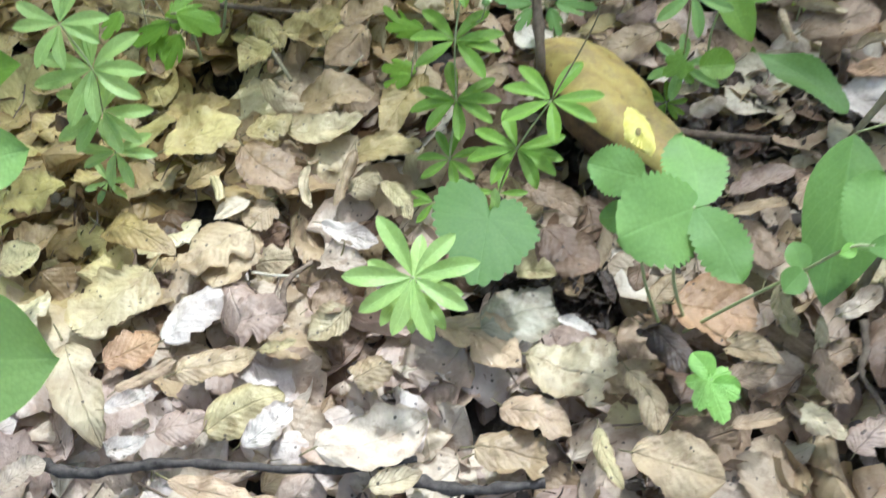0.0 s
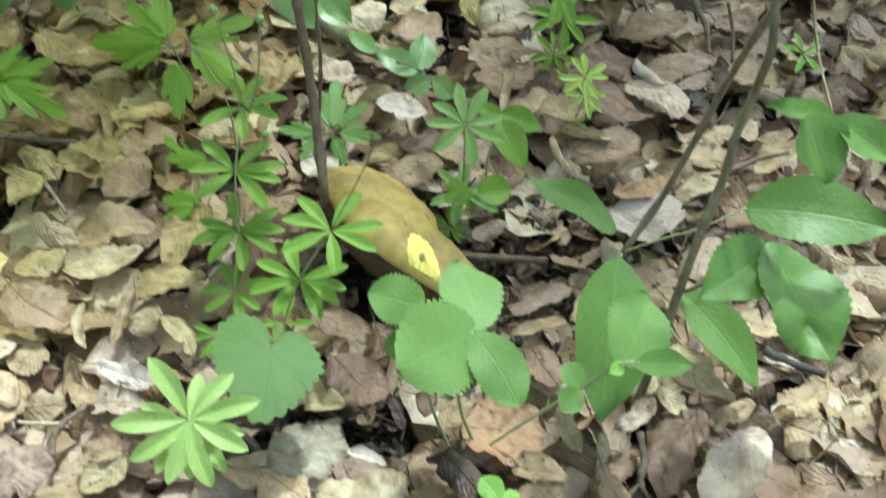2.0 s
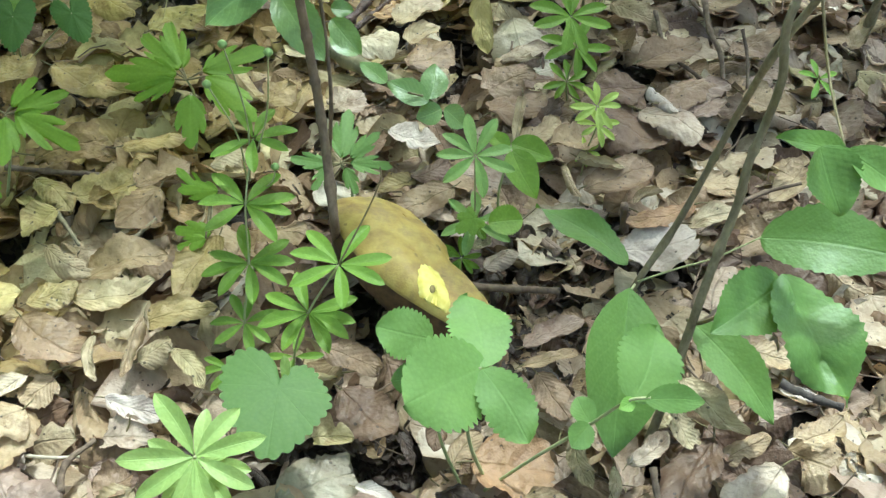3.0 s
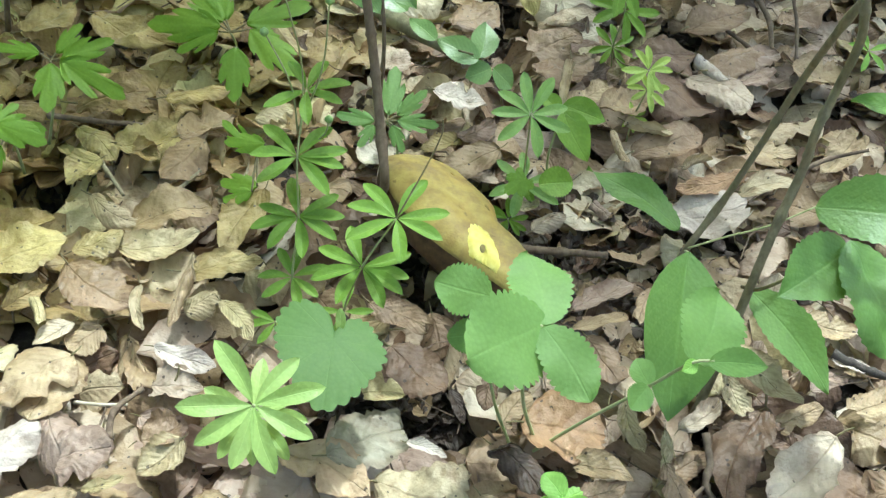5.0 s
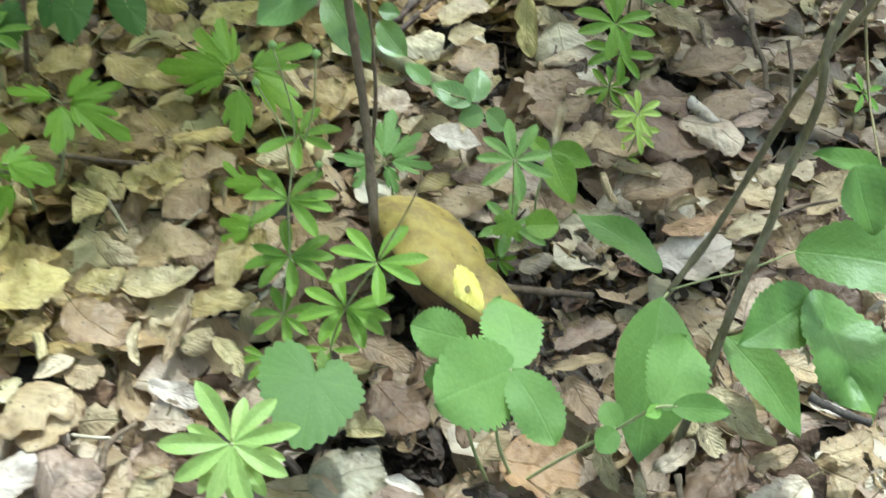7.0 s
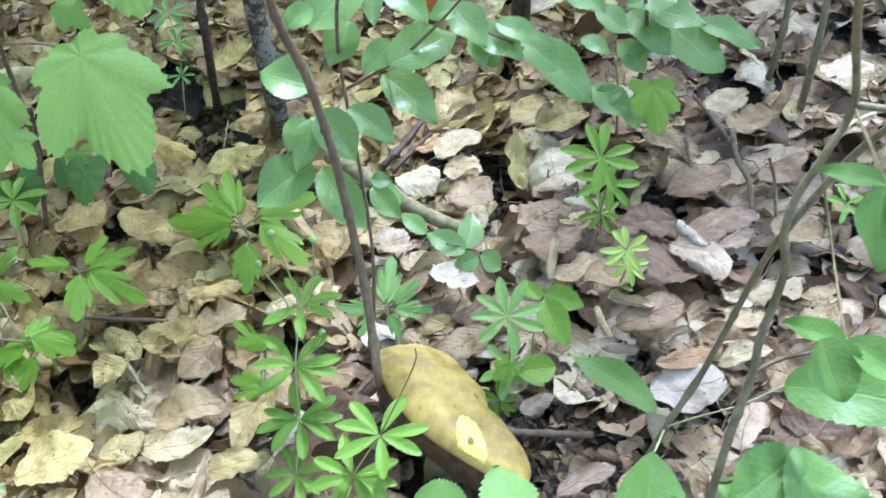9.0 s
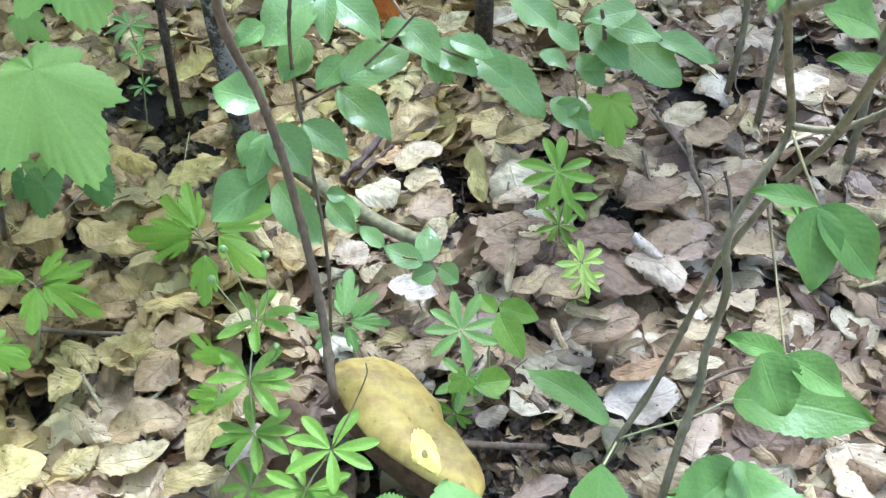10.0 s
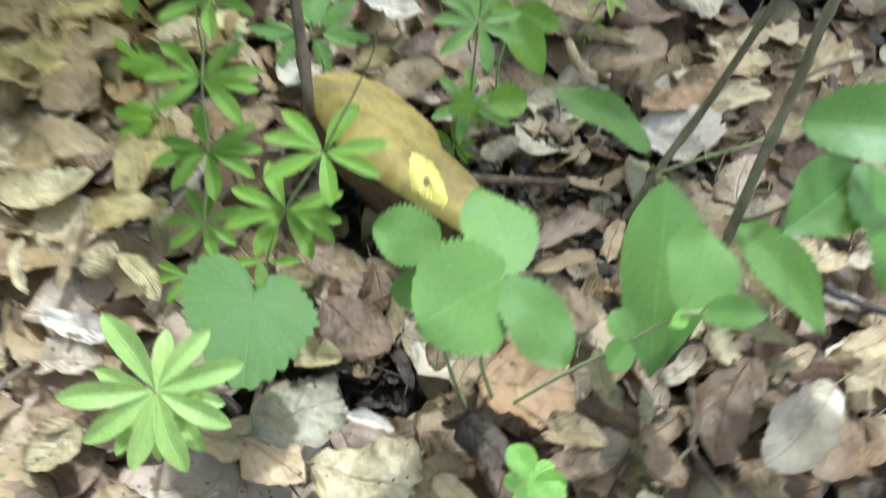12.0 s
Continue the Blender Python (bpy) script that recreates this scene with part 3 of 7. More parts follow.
# unseen trees added around, shading the outer ground; light falls through gaps in the crowns
for k, (fx, fy) in enumerate(((3.6, 2.4), (3.4, -1.2), (0.6, -3.4), (-2.6, -2.4), (-4.2, 0.6), (-3.0, 4.2), (1.6, 5.6), (5.4, 5.2), (6.2, 0.6), (-5.8, -3.4), (3.2, -5.2), (-1.6, -6.2))):
    h = 3.4 + 0.5 * math.sin(k * 2.3)
    tree((fx, fy, 0.0), (0.2 * math.sin(k), 0.2 * math.cos(k * 1.7), h), [(0.6, (fx + 0.9, fy + 0.3, h * 0.85)), (0.75, (fx - 0.8, fy - 0.5, h * 0.95)), (0.85, (fx + 0.1, fy + 0.9, h))],
         [((fx, fy, h + 0.1), (1.7, 1.7, 0.75), 4200)], 20 + k, "unseen beech tree with a broad green crown, added to shade the outer ground")

# ---- fallen leaves ----


CURLS = {
    # curl across, bend along, pleats between the side veins
    "flat": (0.35, 0.10, 0.008), "cup": (1.3, 0.22, 0.009), "dome": (-1.3, -0.20, 0.009), "roll": (3.3, 0.08, 0.006),
    "arch": (0.5, -0.55, 0.008), "crimp": (0.6, 0.16, 0.020),
}


def dry_blade(ratio, style, seed, rows=24, cols=12, whole=True):
    """One fallen beech leaf, pleated along its side veins, curled, bitten or broken. Returns vertices, faces, leaf coordinates."""
    rng = random.Random(900 + seed)
    cross, along, pleat = CURLS[style]
    if style in ("flat", "roll") and seed % 2:
        cross = -cross
    peak, blunt, point = rng.uniform(0.40, 0.58), rng.uniform(0.36, 0.58), rng.uniform(0.45, 0.80)
    fold, bend, ph = rng.uniform(-0.12, 0.30), rng.uniform(-0.10, 0.10), rng.random() * 6.28
    bites = [(rng.uniform(0.15, 0.95), rng.choice([-1, 1]), rng.uniform(0.15, 0.6), rng.uniform(0.02, 0.08)) for _ in range(rng.choice([0, 1, 1, 2, 3]))]
    # straight breaks and folds: a line across the blade, past which it is torn off or doubled over
    breaks = []
    for _ in range(rng.choice([0, 0, 1]) if whole else rng.choice([0, 1, 1, 2])):
        a = rng.random() * 6.283
        nx, ny = math.cos(a), math.sin(a)
        breaks.append((nx, ny, (abs(nx) * ratio * 0.5 + abs(ny) * 0.5) * rng.uniform(0.62 if whole else 0.35, 0.78), rng.random() < 0.4, rng.random() * 9))
    start, stop = (rng.uniform(0.15, 0.35), 1.0) if seed % 8 == 5 else ((0.0, rng.uniform(0.65, 0.88)) if seed % 8 == 2 else (0.0, 1.0))
    verts, uvs, faces = [], [], []
    for i in range(rows + 1):
        for j in range(cols + 1):
            s = -1 + 2 * j / cols
            side = abs(s)
            y = start + (stop - start) * i / rows
            if stop < 1.0:
                y -= (0.10 * noise.noise(Vector((s * 2.5, seed * 3.3, 0))) + 0.06 * noise.noise(Vector((s * 7, seed * 1.3, 4)))) * (i / rows) ** 3
            if start > 0.0:
                y += 0.12 * noise.noise(Vector((s * 2.5, seed * 5.1, 2))) * (1 - i / rows) ** 3
            y = min(1.0, max(0.0, y))
            w = math.sin(0.5 * math.pi * y / peak) ** blunt if y < peak else max(0.0, math.cos(0.5 * math.pi * (y - peak) / (1 - peak))) ** point
            ww = max(w, 0.02) * ratio * 0.5
            ww *= 1 + side ** 3 * (0.030 * math.cos(2 * math.pi * (9 * y - 3)) + 0.26 * noise.noise(Vector((y * 3.1, seed * 1.7, s * 3))) + 0.14 * noise.noise(Vector((y * 9, seed * 2.3, s * 3))) + 0.07 * noise.noise(Vector((y * 23, seed * 2.9, s * 3))))
            for at, hand, deep, wide in bites:
                if s * hand > 0.2:
                    ww *= 1 - deep * math.exp(-((y - at) / wide) ** 2) * side
            x = s * ww
            doubled = 0.0
            for nx, ny, c, over, q in breaks:
                d = x * nx + (y - 0.5) * ny - c - 0.05 * noise.noise(Vector((x * ny * 6 - y * nx * 6, q, seed))) - 0.02 * noise.noise(Vector((x * ny * 19 - y * nx * 19, q, seed)))
                if d > 0:
                    x, y = x - nx * d * (1.8 if over else 1.0), y - ny * d * (1.8 if over else 1.0)
                    doubled += 0.03 + 0.25 * d if over else 0.0
            z = doubled + pleat * math.sin(2 * math.pi * (9 * y - 3 * side)) * math.sin(math.pi * min(1.0, side * 0.8)) * (0.4 + 0.6 * w)
            z += abs(x) * fold + along * (y - 0.5) ** 2
            z += 0.075 * noise.noise(Vector((x * 3.5 + seed, y * 3.5, 0.7))) + 0.060 * abs(noise.noise(Vector((x * 7, y * 7 + seed, 5.1)))) + 0.010 * noise.noise(Vector((x * 20, y * 20 + seed, 8.3)))
            z += 0.30 * ratio * max(0.0, side - 0.55) ** 2 * math.sin(y * 8 + ph + (2.1 if s > 0 else 0.0))
            ang = max(-2.3, min(2.3, x * cross * 1.6 / max(0.5, ratio)))
            k = cross * 1.6 / max(0.5, ratio)
            z += (1 - math.cos(ang)) / k
            x = math.sin(ang) / k
            verts.append((x + bend * math.sin(math.pi * y), y - 0.5, z))
            uvs.append((0.5 + 0.5 * s, start + (stop - start) * i / rows))
    for i in range(rows):
        for j in range(cols):
            a = i * (cols + 1) + j
            faces.append((a, a + 1, a + cols + 2, a + cols + 1))
    v = np.array(verts)
    v[:, 2] -= v[:, 2].mean()
    return v, np.array(faces), np.array(uvs)


STYLES = ["flat", "crimp", "cup", "dome", "arch", "flat", "roll", "crimp"]
KINDS = [dry_blade(0.62 + 0.36 * ((k * 7) % 10) / 9, STYLES[k % 8], k, 18, 8, False) for k in range(40)]
BELOW = [dry_blade(0.65 + 0.35 * ((k * 7) % 10) / 9, STYLES[k % 8], 100 + k, 10, 6, False) for k in range(20)]
SIMPLE = [(np.array([(0, -0.5, 0), (w, -0.2, h), (w * 0.9, 0.2, h), (0, 0.5, 0.02), (-w * 0.9, 0.2, h * q), (-w, -0.2, h * q)]),
           np.array([(0, 1, 2, 3), (0, 3, 4, 5)]), np.array([(0.5, 0), (1, 0.3), (1, 0.7), (0.5, 1), (0, 0.7), (0, 0.3)]))
          for w, h, q in ((0.30, 0.08, 1), (0.34, -0.06, 1), (0.26, 0.12, 0.4), (0.32, 0.04, -1))]
DRY_MESHES = []
for kv, kf, ku in KINDS:
    dm = mesh_of("fallen_leaf", kv, kf, ku)
    dm.materials.append(M_DRY_OBJ)
    DRY_MESHES.append(dm)
PALE_MESHES = [dm.copy() for dm in DRY_MESHES]
for dm in PALE_MESHES:
    dm.materials.clear()
    dm.materials.append(M_PALE_OBJ)
PETIOLES = [tube("petiole", [(0, -0.47, 0.0), (0.02 * s, -0.56, 0.01 * q), (0.05 * s, -0.64, 0.02)], 0.012, 0.007, 5, 3)
            for s, q in ((1, 1), (-1, 2), (0.4, -1))]
for pm in PETIOLES:
    pm.materials.append(M_REDSTEM)


def with_petiole(ob, kind):
    """The short leaf stalk, where the leaf still has its base."""
    if kind % 8 != 5:
        p = new("petiole", PETIOLES[kind % 3])
        p.parent = ob
    return ob


def litter(name, label, places, material, kinds=None):
    """Many fallen leaves in one mesh. places: rows of pose and kind."""
    vs, fs, us, n = [], [], [], 0
    for m, kind in places:
        v, f, u = (kinds or KINDS)[kind]
        a = np.array(m)
        vs.append(v @ a[:3, :3].T + a[:3, 3])
        fs.append(f + n)
        us.append(u)
        n += len(v)
    ob = new(name, mesh_of(name, np.concatenate(vs).tolist(), np.concatenate(fs).tolist(), np.concatenate(us)))
    ob.data.materials.append(material)
    tagged(ob, label, "leaf litter", kind="stuff")


TINTS = {
    "PALE": ((0.66, 0.57, 0.44), "pale"), "CREAM": ((0.518, 0.441, 0.281), "cream"), "SAND": ((0.464, 0.364, 0.216), "sandy"),
    "TAN": ((0.391, 0.296, 0.171), "tan"), "UMBER": ((0.308, 0.218, 0.134), "brown"), "DARK": ((0.195, 0.126, 0.078), "dark brown"), "SOOT": ((0.085, 0.055, 0.038), "blackish brown"),
    "RUST": ((0.420, 0.267, 0.143), "rust-brown"), "PEACH": ((0.518, 0.393, 0.253), "peach-coloured"), "GREY": ((0.34, 0.31, 0.225), "grey"),
    "OLIVE": ((0.391, 0.325, 0.184), "olive-tan"), "OCHRE": ((0.449, 0.359, 0.157), "ochre"), "STRAW": ((0.498, 0.432, 0.226), "straw-yellow"),
    "MAUVE": ((0.366, 0.276, 0.216), "mauve-brown"), "BLUSH": ((0.489, 0.403, 0.308), "pinkish"), "WHITE": ((0.64, 0.575, 0.505), "bleached whitish"),
    "YELLOW": ((0.60, 0.52, 0.20), "yellow"),
    "ORANGE": ((0.606, 0.213, 0.055), "bright orange"),
}
PALE, CREAM, SAND, TAN, UMBER, DARK, SOOT, RUST, PEACH, GREY, OLIVE, OCHRE, STRAW, MAUVE, BLUSH, WHITE, YELLOW, ORANGE = TINTS
WAYS = {"flat": "dry beech leaf lying flat on the litter", "cup": "dry beech leaf with upturned edges on the litter",
        "dome": "dry beech leaf arched over the litter", "roll": "rolled-up dry beech leaf on the forest floor",
        "arch": "bent dry beech leaf lying on others", "crimp": "dry beech leaf pleated along its veins"}
LEAF_LABELS = [" ".join((c, WAYS[w])) for c, w in (("tan", "flat"), ("brown", "dome"), ("pale", "crimp"))]
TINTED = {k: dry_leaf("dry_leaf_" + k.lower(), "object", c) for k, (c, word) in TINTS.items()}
PLACED = []


def fallen(base, tip, ratio, tint, style, facing, seed):
    """A fallen leaf of its own between two points."""
    b, t = Vector(base), Vector(tip)
    me = mesh_of("fallen_leaf", *dry_blade(ratio, style, seed))
    me.materials.append(TINTED[tint])
    ob = new("fallen_leaf", me)
    y = t - b
    size = y.length
    y.normalize()
    z = Vector(facing)
    z = (z - y * z.dot(y)).normalized()
    m = Matrix((y.cross(z), y, z)).transposed().to_4x4()
    ob.matrix_basis = Matrix.Translation((b + t) * 0.5) @ m @ Matrix.Scale(size, 4)
    tagged(with_petiole(ob, seed), TINTS[tint][1] + " " + WAYS[style], "leaf", "fallen leaves")
    PLACED.append(((b + t) * 0.5, size * max(0.75, min(1.0, ratio + 0.2))))


fallen((-0.1166, 0.4514, 0.0192), (-0.1325, 0.4, 0.0227), 0.79, SAND, "flat", (0.01, 0.06, 1.0), 1)
fallen((-0.125, 0.4134, 0.018), (-0.0881, 0.3532, 0.0238), 0.51, MAUVE, "dome", (-0.09, 0.04, 0.99), 2)
fallen((-0.0691, 0.4041, 0.0151), (-0.0374, 0.3803, 0.0139), 0.62, MAUVE, "cup", (-0.03, -0.09, 1.0), 3)
fallen((-0.1279, 0.5236, 0.0326), (-0.0821, 0.4905, 0.0225), 0.69, UMBER, "flat", (0.19, -0.04, 0.98), 4)
fallen((-0.1534, 0.5068, 0.0272), (-0.1372, 0.4705, 0.0278), 0.49, CREAM, "roll", (-0.0, 0.01, 1.0), 5)
fallen((-0.1186, 0.4802, 0.0203), (-0.1419, 0.4607, 0.0217), 0.60, PALE, "cup", (0.11, -0.06, 0.99), 6)
fallen((-0.102, 0.4791, 0.0154), (-0.1213, 0.4608, 0.0136), 0.94, SAND, "flat", (0.06, -0.16, 0.99), 7)
fallen((-0.0772, 0.5044, 0.0295), (-0.0717, 0.4645, 0.0256), 0.33, CREAM, "roll", (-0.04, -0.1, 0.99), 8)
fallen((-0.0417, 0.5101, 0.033), (-0.0552, 0.467, 0.0222), 0.45, TAN, "roll", (-0.13, -0.2, 0.97), 9)
fallen((-0.0487, 0.4896, 0.0118), (-0.0213, 0.5019, 0.0173), 0.93, OLIVE, "dome", (-0.16, -0.08, 0.98), 10)
fallen((-0.0216, 0.4839, 0.0289), (-0.0004, 0.45, 0.0261), 0.43, STRAW, "cup", (-0.02, -0.09, 1.0), 11)
fallen((-0.062, 0.4475, 0.0293), (-0.0222, 0.43, 0.0257), 0.38, WHITE, "flat", (0.01, -0.19, 0.98), 12)
fallen((-0.0688, 0.4257, 0.0209), (-0.031, 0.4208, 0.0211), 0.73, BLUSH, "arch", (-0.01, -0.04, 1.0), 13)
fallen((-0.0396, 0.381, 0.0216), (-0.0655, 0.3592, 0.0204), 0.76, OLIVE, "flat", (0.07, -0.14, 0.99), 14)
fallen((-0.0945, 0.348, 0.0262), (-0.0701, 0.3539, 0.0288), 0.35, STRAW, "arch", (-0.04, -0.25, 0.97), 15)
fallen((-0.1352, 0.3471, 0.02), (-0.1008, 0.3481, 0.022), 0.57, PEACH, "flat", (-0.05, -0.27, 0.96), 16)
fallen((0.0178, 0.3703, 0.0161), (0.07, 0.3285, 0.0256), 0.49, PEACH, "flat", (-0.14, 0.05, 0.99), 17)
fallen((0.073, 0.3426, 0.0198), (0.1386, 0.3104, 0.0349), 0.62, CREAM, "crimp", (-0.21, 0.02, 0.98), 18)
fallen((0.0457, 0.3609, 0.0211), (0.101, 0.3781, 0.0209), 0.73, GREY, "flat", (0.03, -0.09, 1.0), 19)
# a brown leaf tinted darker for the shade beside the heart-shaped leaf
fallen((0.0895, 0.4408, 0.0219), (0.12, 0.4007, 0.0202), 0.75, DARK, "flat", (0.05, -0.01, 1.0), 20)
fallen((0.0619, 0.398, 0.0292), (0.0959, 0.3995, 0.0258), 0.73, STRAW, "cup", (0.1, -0.08, 0.99), 21)
fallen((0.0771, 0.4752, 0.0275), (0.1207, 0.4471, 0.0217), 0.43, UMBER, "crimp", (-0.06, -0.29, 0.96), 22)
fallen((-0.201, 0.58, 0.0183), (-0.1478, 0.5809, 0.0237), 0.54, SAND, "crimp", (-0.1, -0.06, 0.99), 23)
fallen((-0.1909, 0.5282, 0.0258), (-0.1326, 0.5524, 0.0292), 0.81, CREAM, "flat", (-0.08, 0.05, 1.0), 24)
fallen((-0.1196, 0.6364, 0.0315), (-0.1463, 0.6184, 0.0235), 1.00, CREAM, "crimp", (-0.18, -0.16, 0.97), 25)
fallen((-0.1259, 0.6046, 0.0233), (-0.0816, 0.572, 0.0188), 0.39, BLUSH, "dome", (-0.09, -0.26, 0.96), 26)
fallen((-0.043, 0.6541, 0.0301), (-0.0746, 0.6173, 0.025), 0.71, UMBER, "flat", (0.18, -0.28, 0.94), 27)
fallen((-0.1164, 0.6689, 0.0193), (-0.0613, 0.6846, 0.0227), 0.57, OLIVE, "flat", (-0.03, -0.11, 0.99), 28)
fallen((-0.1093, 0.6565, 0.0245), (-0.0784, 0.6491, 0.0175), 0.72, TAN, "cup", (0.16, -0.25, 0.96), 29)
fallen((-0.1467, 0.6854, 0.025), (-0.1146, 0.6519, 0.0171), 0.59, OLIVE, "dome", (0.11, -0.13, 0.99), 30)
fallen((-0.0969, 0.5813, 0.0131), (-0.0363, 0.5965, 0.0159), 0.63, TAN, "arch", (-0.02, -0.13, 0.99), 31)
fallen((0.0045, 0.5967, 0.0249), (-0.026, 0.5416, 0.0173), 0.51, OCHRE, "crimp", (0.06, -0.17, 0.98), 32)
fallen((-0.08, 0.7179, 0.0272), (-0.0263, 0.7236, 0.0278), 0.46, SAND, "dome", (-0.01, -0.02, 1.0), 33)
fallen((-0.1538, 0.7169, 0.0242), (-0.0801, 0.7404, 0.0177), 0.46, UMBER, "arch", (0.17, -0.28, 0.94), 34)
fallen((-0.0649, 0.6692, 0.0247), (-0.0229, 0.7031, 0.0171), 0.74, MAUVE, "cup", (0.15, 0.03, 0.99), 35)
fallen((-0.0043, 0.6823, 0.0265), (0.0288, 0.6959, 0.0285), 0.80, CREAM, "dome", (-0.05, -0.03, 1.0), 36)
fallen((0.0317, 0.7638, 0.0205), (0.0679, 0.7994, 0.0288), 0.67, TAN, "flat", (-0.03, -0.2, 0.98), 37)
fallen((-0.102, 0.5541, 0.0147), (-0.0426, 0.5655, 0.0143), 0.49, CREAM, "flat", (0.02, -0.08, 1.0), 38)
fallen((-0.1313, 0.5475, 0.02), (-0.096, 0.5626, 0.022), 0.64, OLIVE, "flat", (-0.02, -0.08, 1.0), 39)
fallen((-0.054, 0.5212, 0.0198), (0.0047, 0.5302, 0.0222), 0.42, OCHRE, "arch", (-0.02, -0.15, 0.99), 40)
fallen((-0.172, 0.5033, 0.0147), (-0.145, 0.5237, 0.0143), 0.58, TAN, "arch", (0.2, -0.24, 0.95), 41)
fallen((0.3135, 0.561, 0.0092), (0.3802, 0.5508, 0.0325), 0.59, WHITE, "flat", (-0.34, -0.07, 0.94), 42)
fallen((0.3804, 0.5812, 0.0332), (0.3216, 0.5739, 0.0266), 0.34, RUST, "dome", (-0.09, -0.16, 0.98), 43)
fallen((0.3936, 0.6216, 0.0276), (0.4338, 0.6079, 0.0274), 0.71, SAND, "cup", (-0.02, -0.07, 1.0), 44)
fallen((0.4953, 0.628, 0.0434), (0.4469, 0.5875, 0.0215), 0.43, SAND, "crimp", (-0.19, -0.28, 0.94), 45)
fallen((0.375, 0.573, 0.0195), (0.4252, 0.581, 0.0225), 0.42, CREAM, "arch", (-0.04, -0.1, 0.99), 46)
fallen((0.3266, 0.7413, 0.0252), (0.3964, 0.686, 0.0088), 0.67, DARK, "flat", (0.09, -0.17, 0.98), 47)
fallen((0.3784, 0.7283, 0.0201), (0.4212, 0.6648, 0.0265), 0.53, BLUSH, "dome", (-0.17, -0.01, 0.99), 48)
fallen((0.3893, 0.7428, 0.0303), (0.4071, 0.7083, 0.0248), 0.77, WHITE, "roll", (0.08, -0.12, 0.99), 49)
fallen((0.4176, 0.7175, 0.0177), (0.466, 0.7492, 0.0244), 0.65, MAUVE, "flat", (-0.12, -0.03, 0.99), 50)
fallen((0.3032, 0.6313, 0.017), (0.3684, 0.6469, 0.025), 0.51, UMBER, "arch", (-0.08, -0.16, 0.98), 51)
fallen((0.3017, 0.6598, 0.0263), (0.3381, 0.6383, 0.0287), 0.59, CREAM, "roll", (-0.13, -0.11, 0.99), 52)
fallen((0.2346, 0.7614, 0.0207), (0.2927, 0.7849, 0.0285), 0.68, UMBER, "flat", (0.01, -0.34, 0.94), 53)
fallen((0.2687, 0.7283, 0.0446), (0.2552, 0.6906, 0.0226), 0.38, CREAM, "roll", (-0.21, -0.44, 0.88), 54)
fallen((0.2608, 0.6927, 0.0208), (0.3009, 0.7158, 0.0261), 0.64, SAND, "cup", (-0.05, -0.15, 0.99), 55)
fallen((0.1471, 0.7185, 0.0244), (0.1927, 0.7024, 0.0176), 0.62, WHITE, "flat", (0.12, -0.08, 0.99), 56)
fallen((0.1606, 0.6538, 0.0201), (0.1942, 0.6734, 0.0219), 0.69, DARK, "dome", (-0.01, -0.06, 1.0), 57)
fallen((0.1702, 0.6445, 0.013), (0.1981, 0.664, 0.016), 0.63, BLUSH, "cup", (-0.11, 0.01, 0.99), 58)
fallen((0.1937, 0.6371, 0.0227), (0.1429, 0.6148, 0.016), 0.54, TAN, "crimp", (0.03, -0.36, 0.93), 59)
fallen((0.1648, 0.656, 0.0169), (0.1286, 0.6481, 0.0145), 0.58, OCHRE, "cup", (-0.03, -0.16, 0.99), 60)
fallen((0.2503, 0.5721, 0.022), (0.2636, 0.5507, 0.02), 1.00, MAUVE, "roll", (-0.08, -0.14, 0.99), 61)
fallen((0.2051, 0.5496, 0.013), (0.2341, 0.5619, 0.016), 0.63, BLUSH, "dome", (-0.04, -0.14, 0.99), 62)
fallen((0.1944, 0.5679, 0.02), (0.2143, 0.5732, 0.022), 0.58, CREAM, "cup", (-0.04, -0.21, 0.98), 63)
fallen((0.3352, 0.5972, 0.0277), (0.3628, 0.6083, 0.0273), 0.62, CREAM, "roll", (0.03, -0.05, 1.0), 64)
fallen((0.287, 0.6418, 0.0319), (0.2939, 0.6091, 0.0232), 0.45, SAND, "roll", (-0.11, -0.28, 0.95), 65)
fallen((0.1676, 0.3797, 0.014), (0.2303, 0.3614, 0.015), 0.81, RUST, "flat", (-0.0, 0.05, 1.0), 66)
fallen((0.1549, 0.3775, 0.0125), (0.1775, 0.3995, 0.0165), 0.65, TAN, "dome", (-0.07, -0.11, 0.99), 67)
fallen((0.1429, 0.3553, 0.0308), (0.1687, 0.3181, 0.0291), 0.56, SOOT, "dome", (-0.08, -0.1, 0.99), 68)
fallen((0.1843, 0.3461, 0.0187), (0.2267, 0.3291, 0.0233), 0.43, TAN, "arch", (-0.09, 0.04, 1.0), 69)
fallen((0.2357, 0.3878, 0.0203), (0.2373, 0.3453, 0.0217), 0.34, OLIVE, "flat", (-0.03, 0.03, 1.0), 70)
fallen((0.2546, 0.3605, 0.0221), (0.245, 0.3333, 0.0199), 0.30, CREAM, "flat", (0.0, -0.08, 1.0), 71)
fallen((0.2643, 0.3626, 0.0177), (0.295, 0.3785, 0.0243), 0.46, BLUSH, "crimp", (-0.15, -0.13, 0.98), 72)
fallen((0.3178, 0.4191, 0.027), (0.3436, 0.366, 0.028), 0.44, CREAM, "cup", (-0.03, 0.01, 1.0), 73)
fallen((0.3028, 0.395, 0.0286), (0.3104, 0.3619, 0.0207), 0.49, CREAM, "crimp", (-0.1, -0.25, 0.96), 74)
fallen((0.3252, 0.3731, 0.0186), (0.2742, 0.3065, 0.0232), 0.40, DARK, "flat", (0.04, 0.04, 1.0), 75)
fallen((0.3534, 0.3389, 0.0365), (0.2967, 0.3, 0.0316), 0.50, PALE, "crimp", (-0.01, -0.1, 0.99), 76)
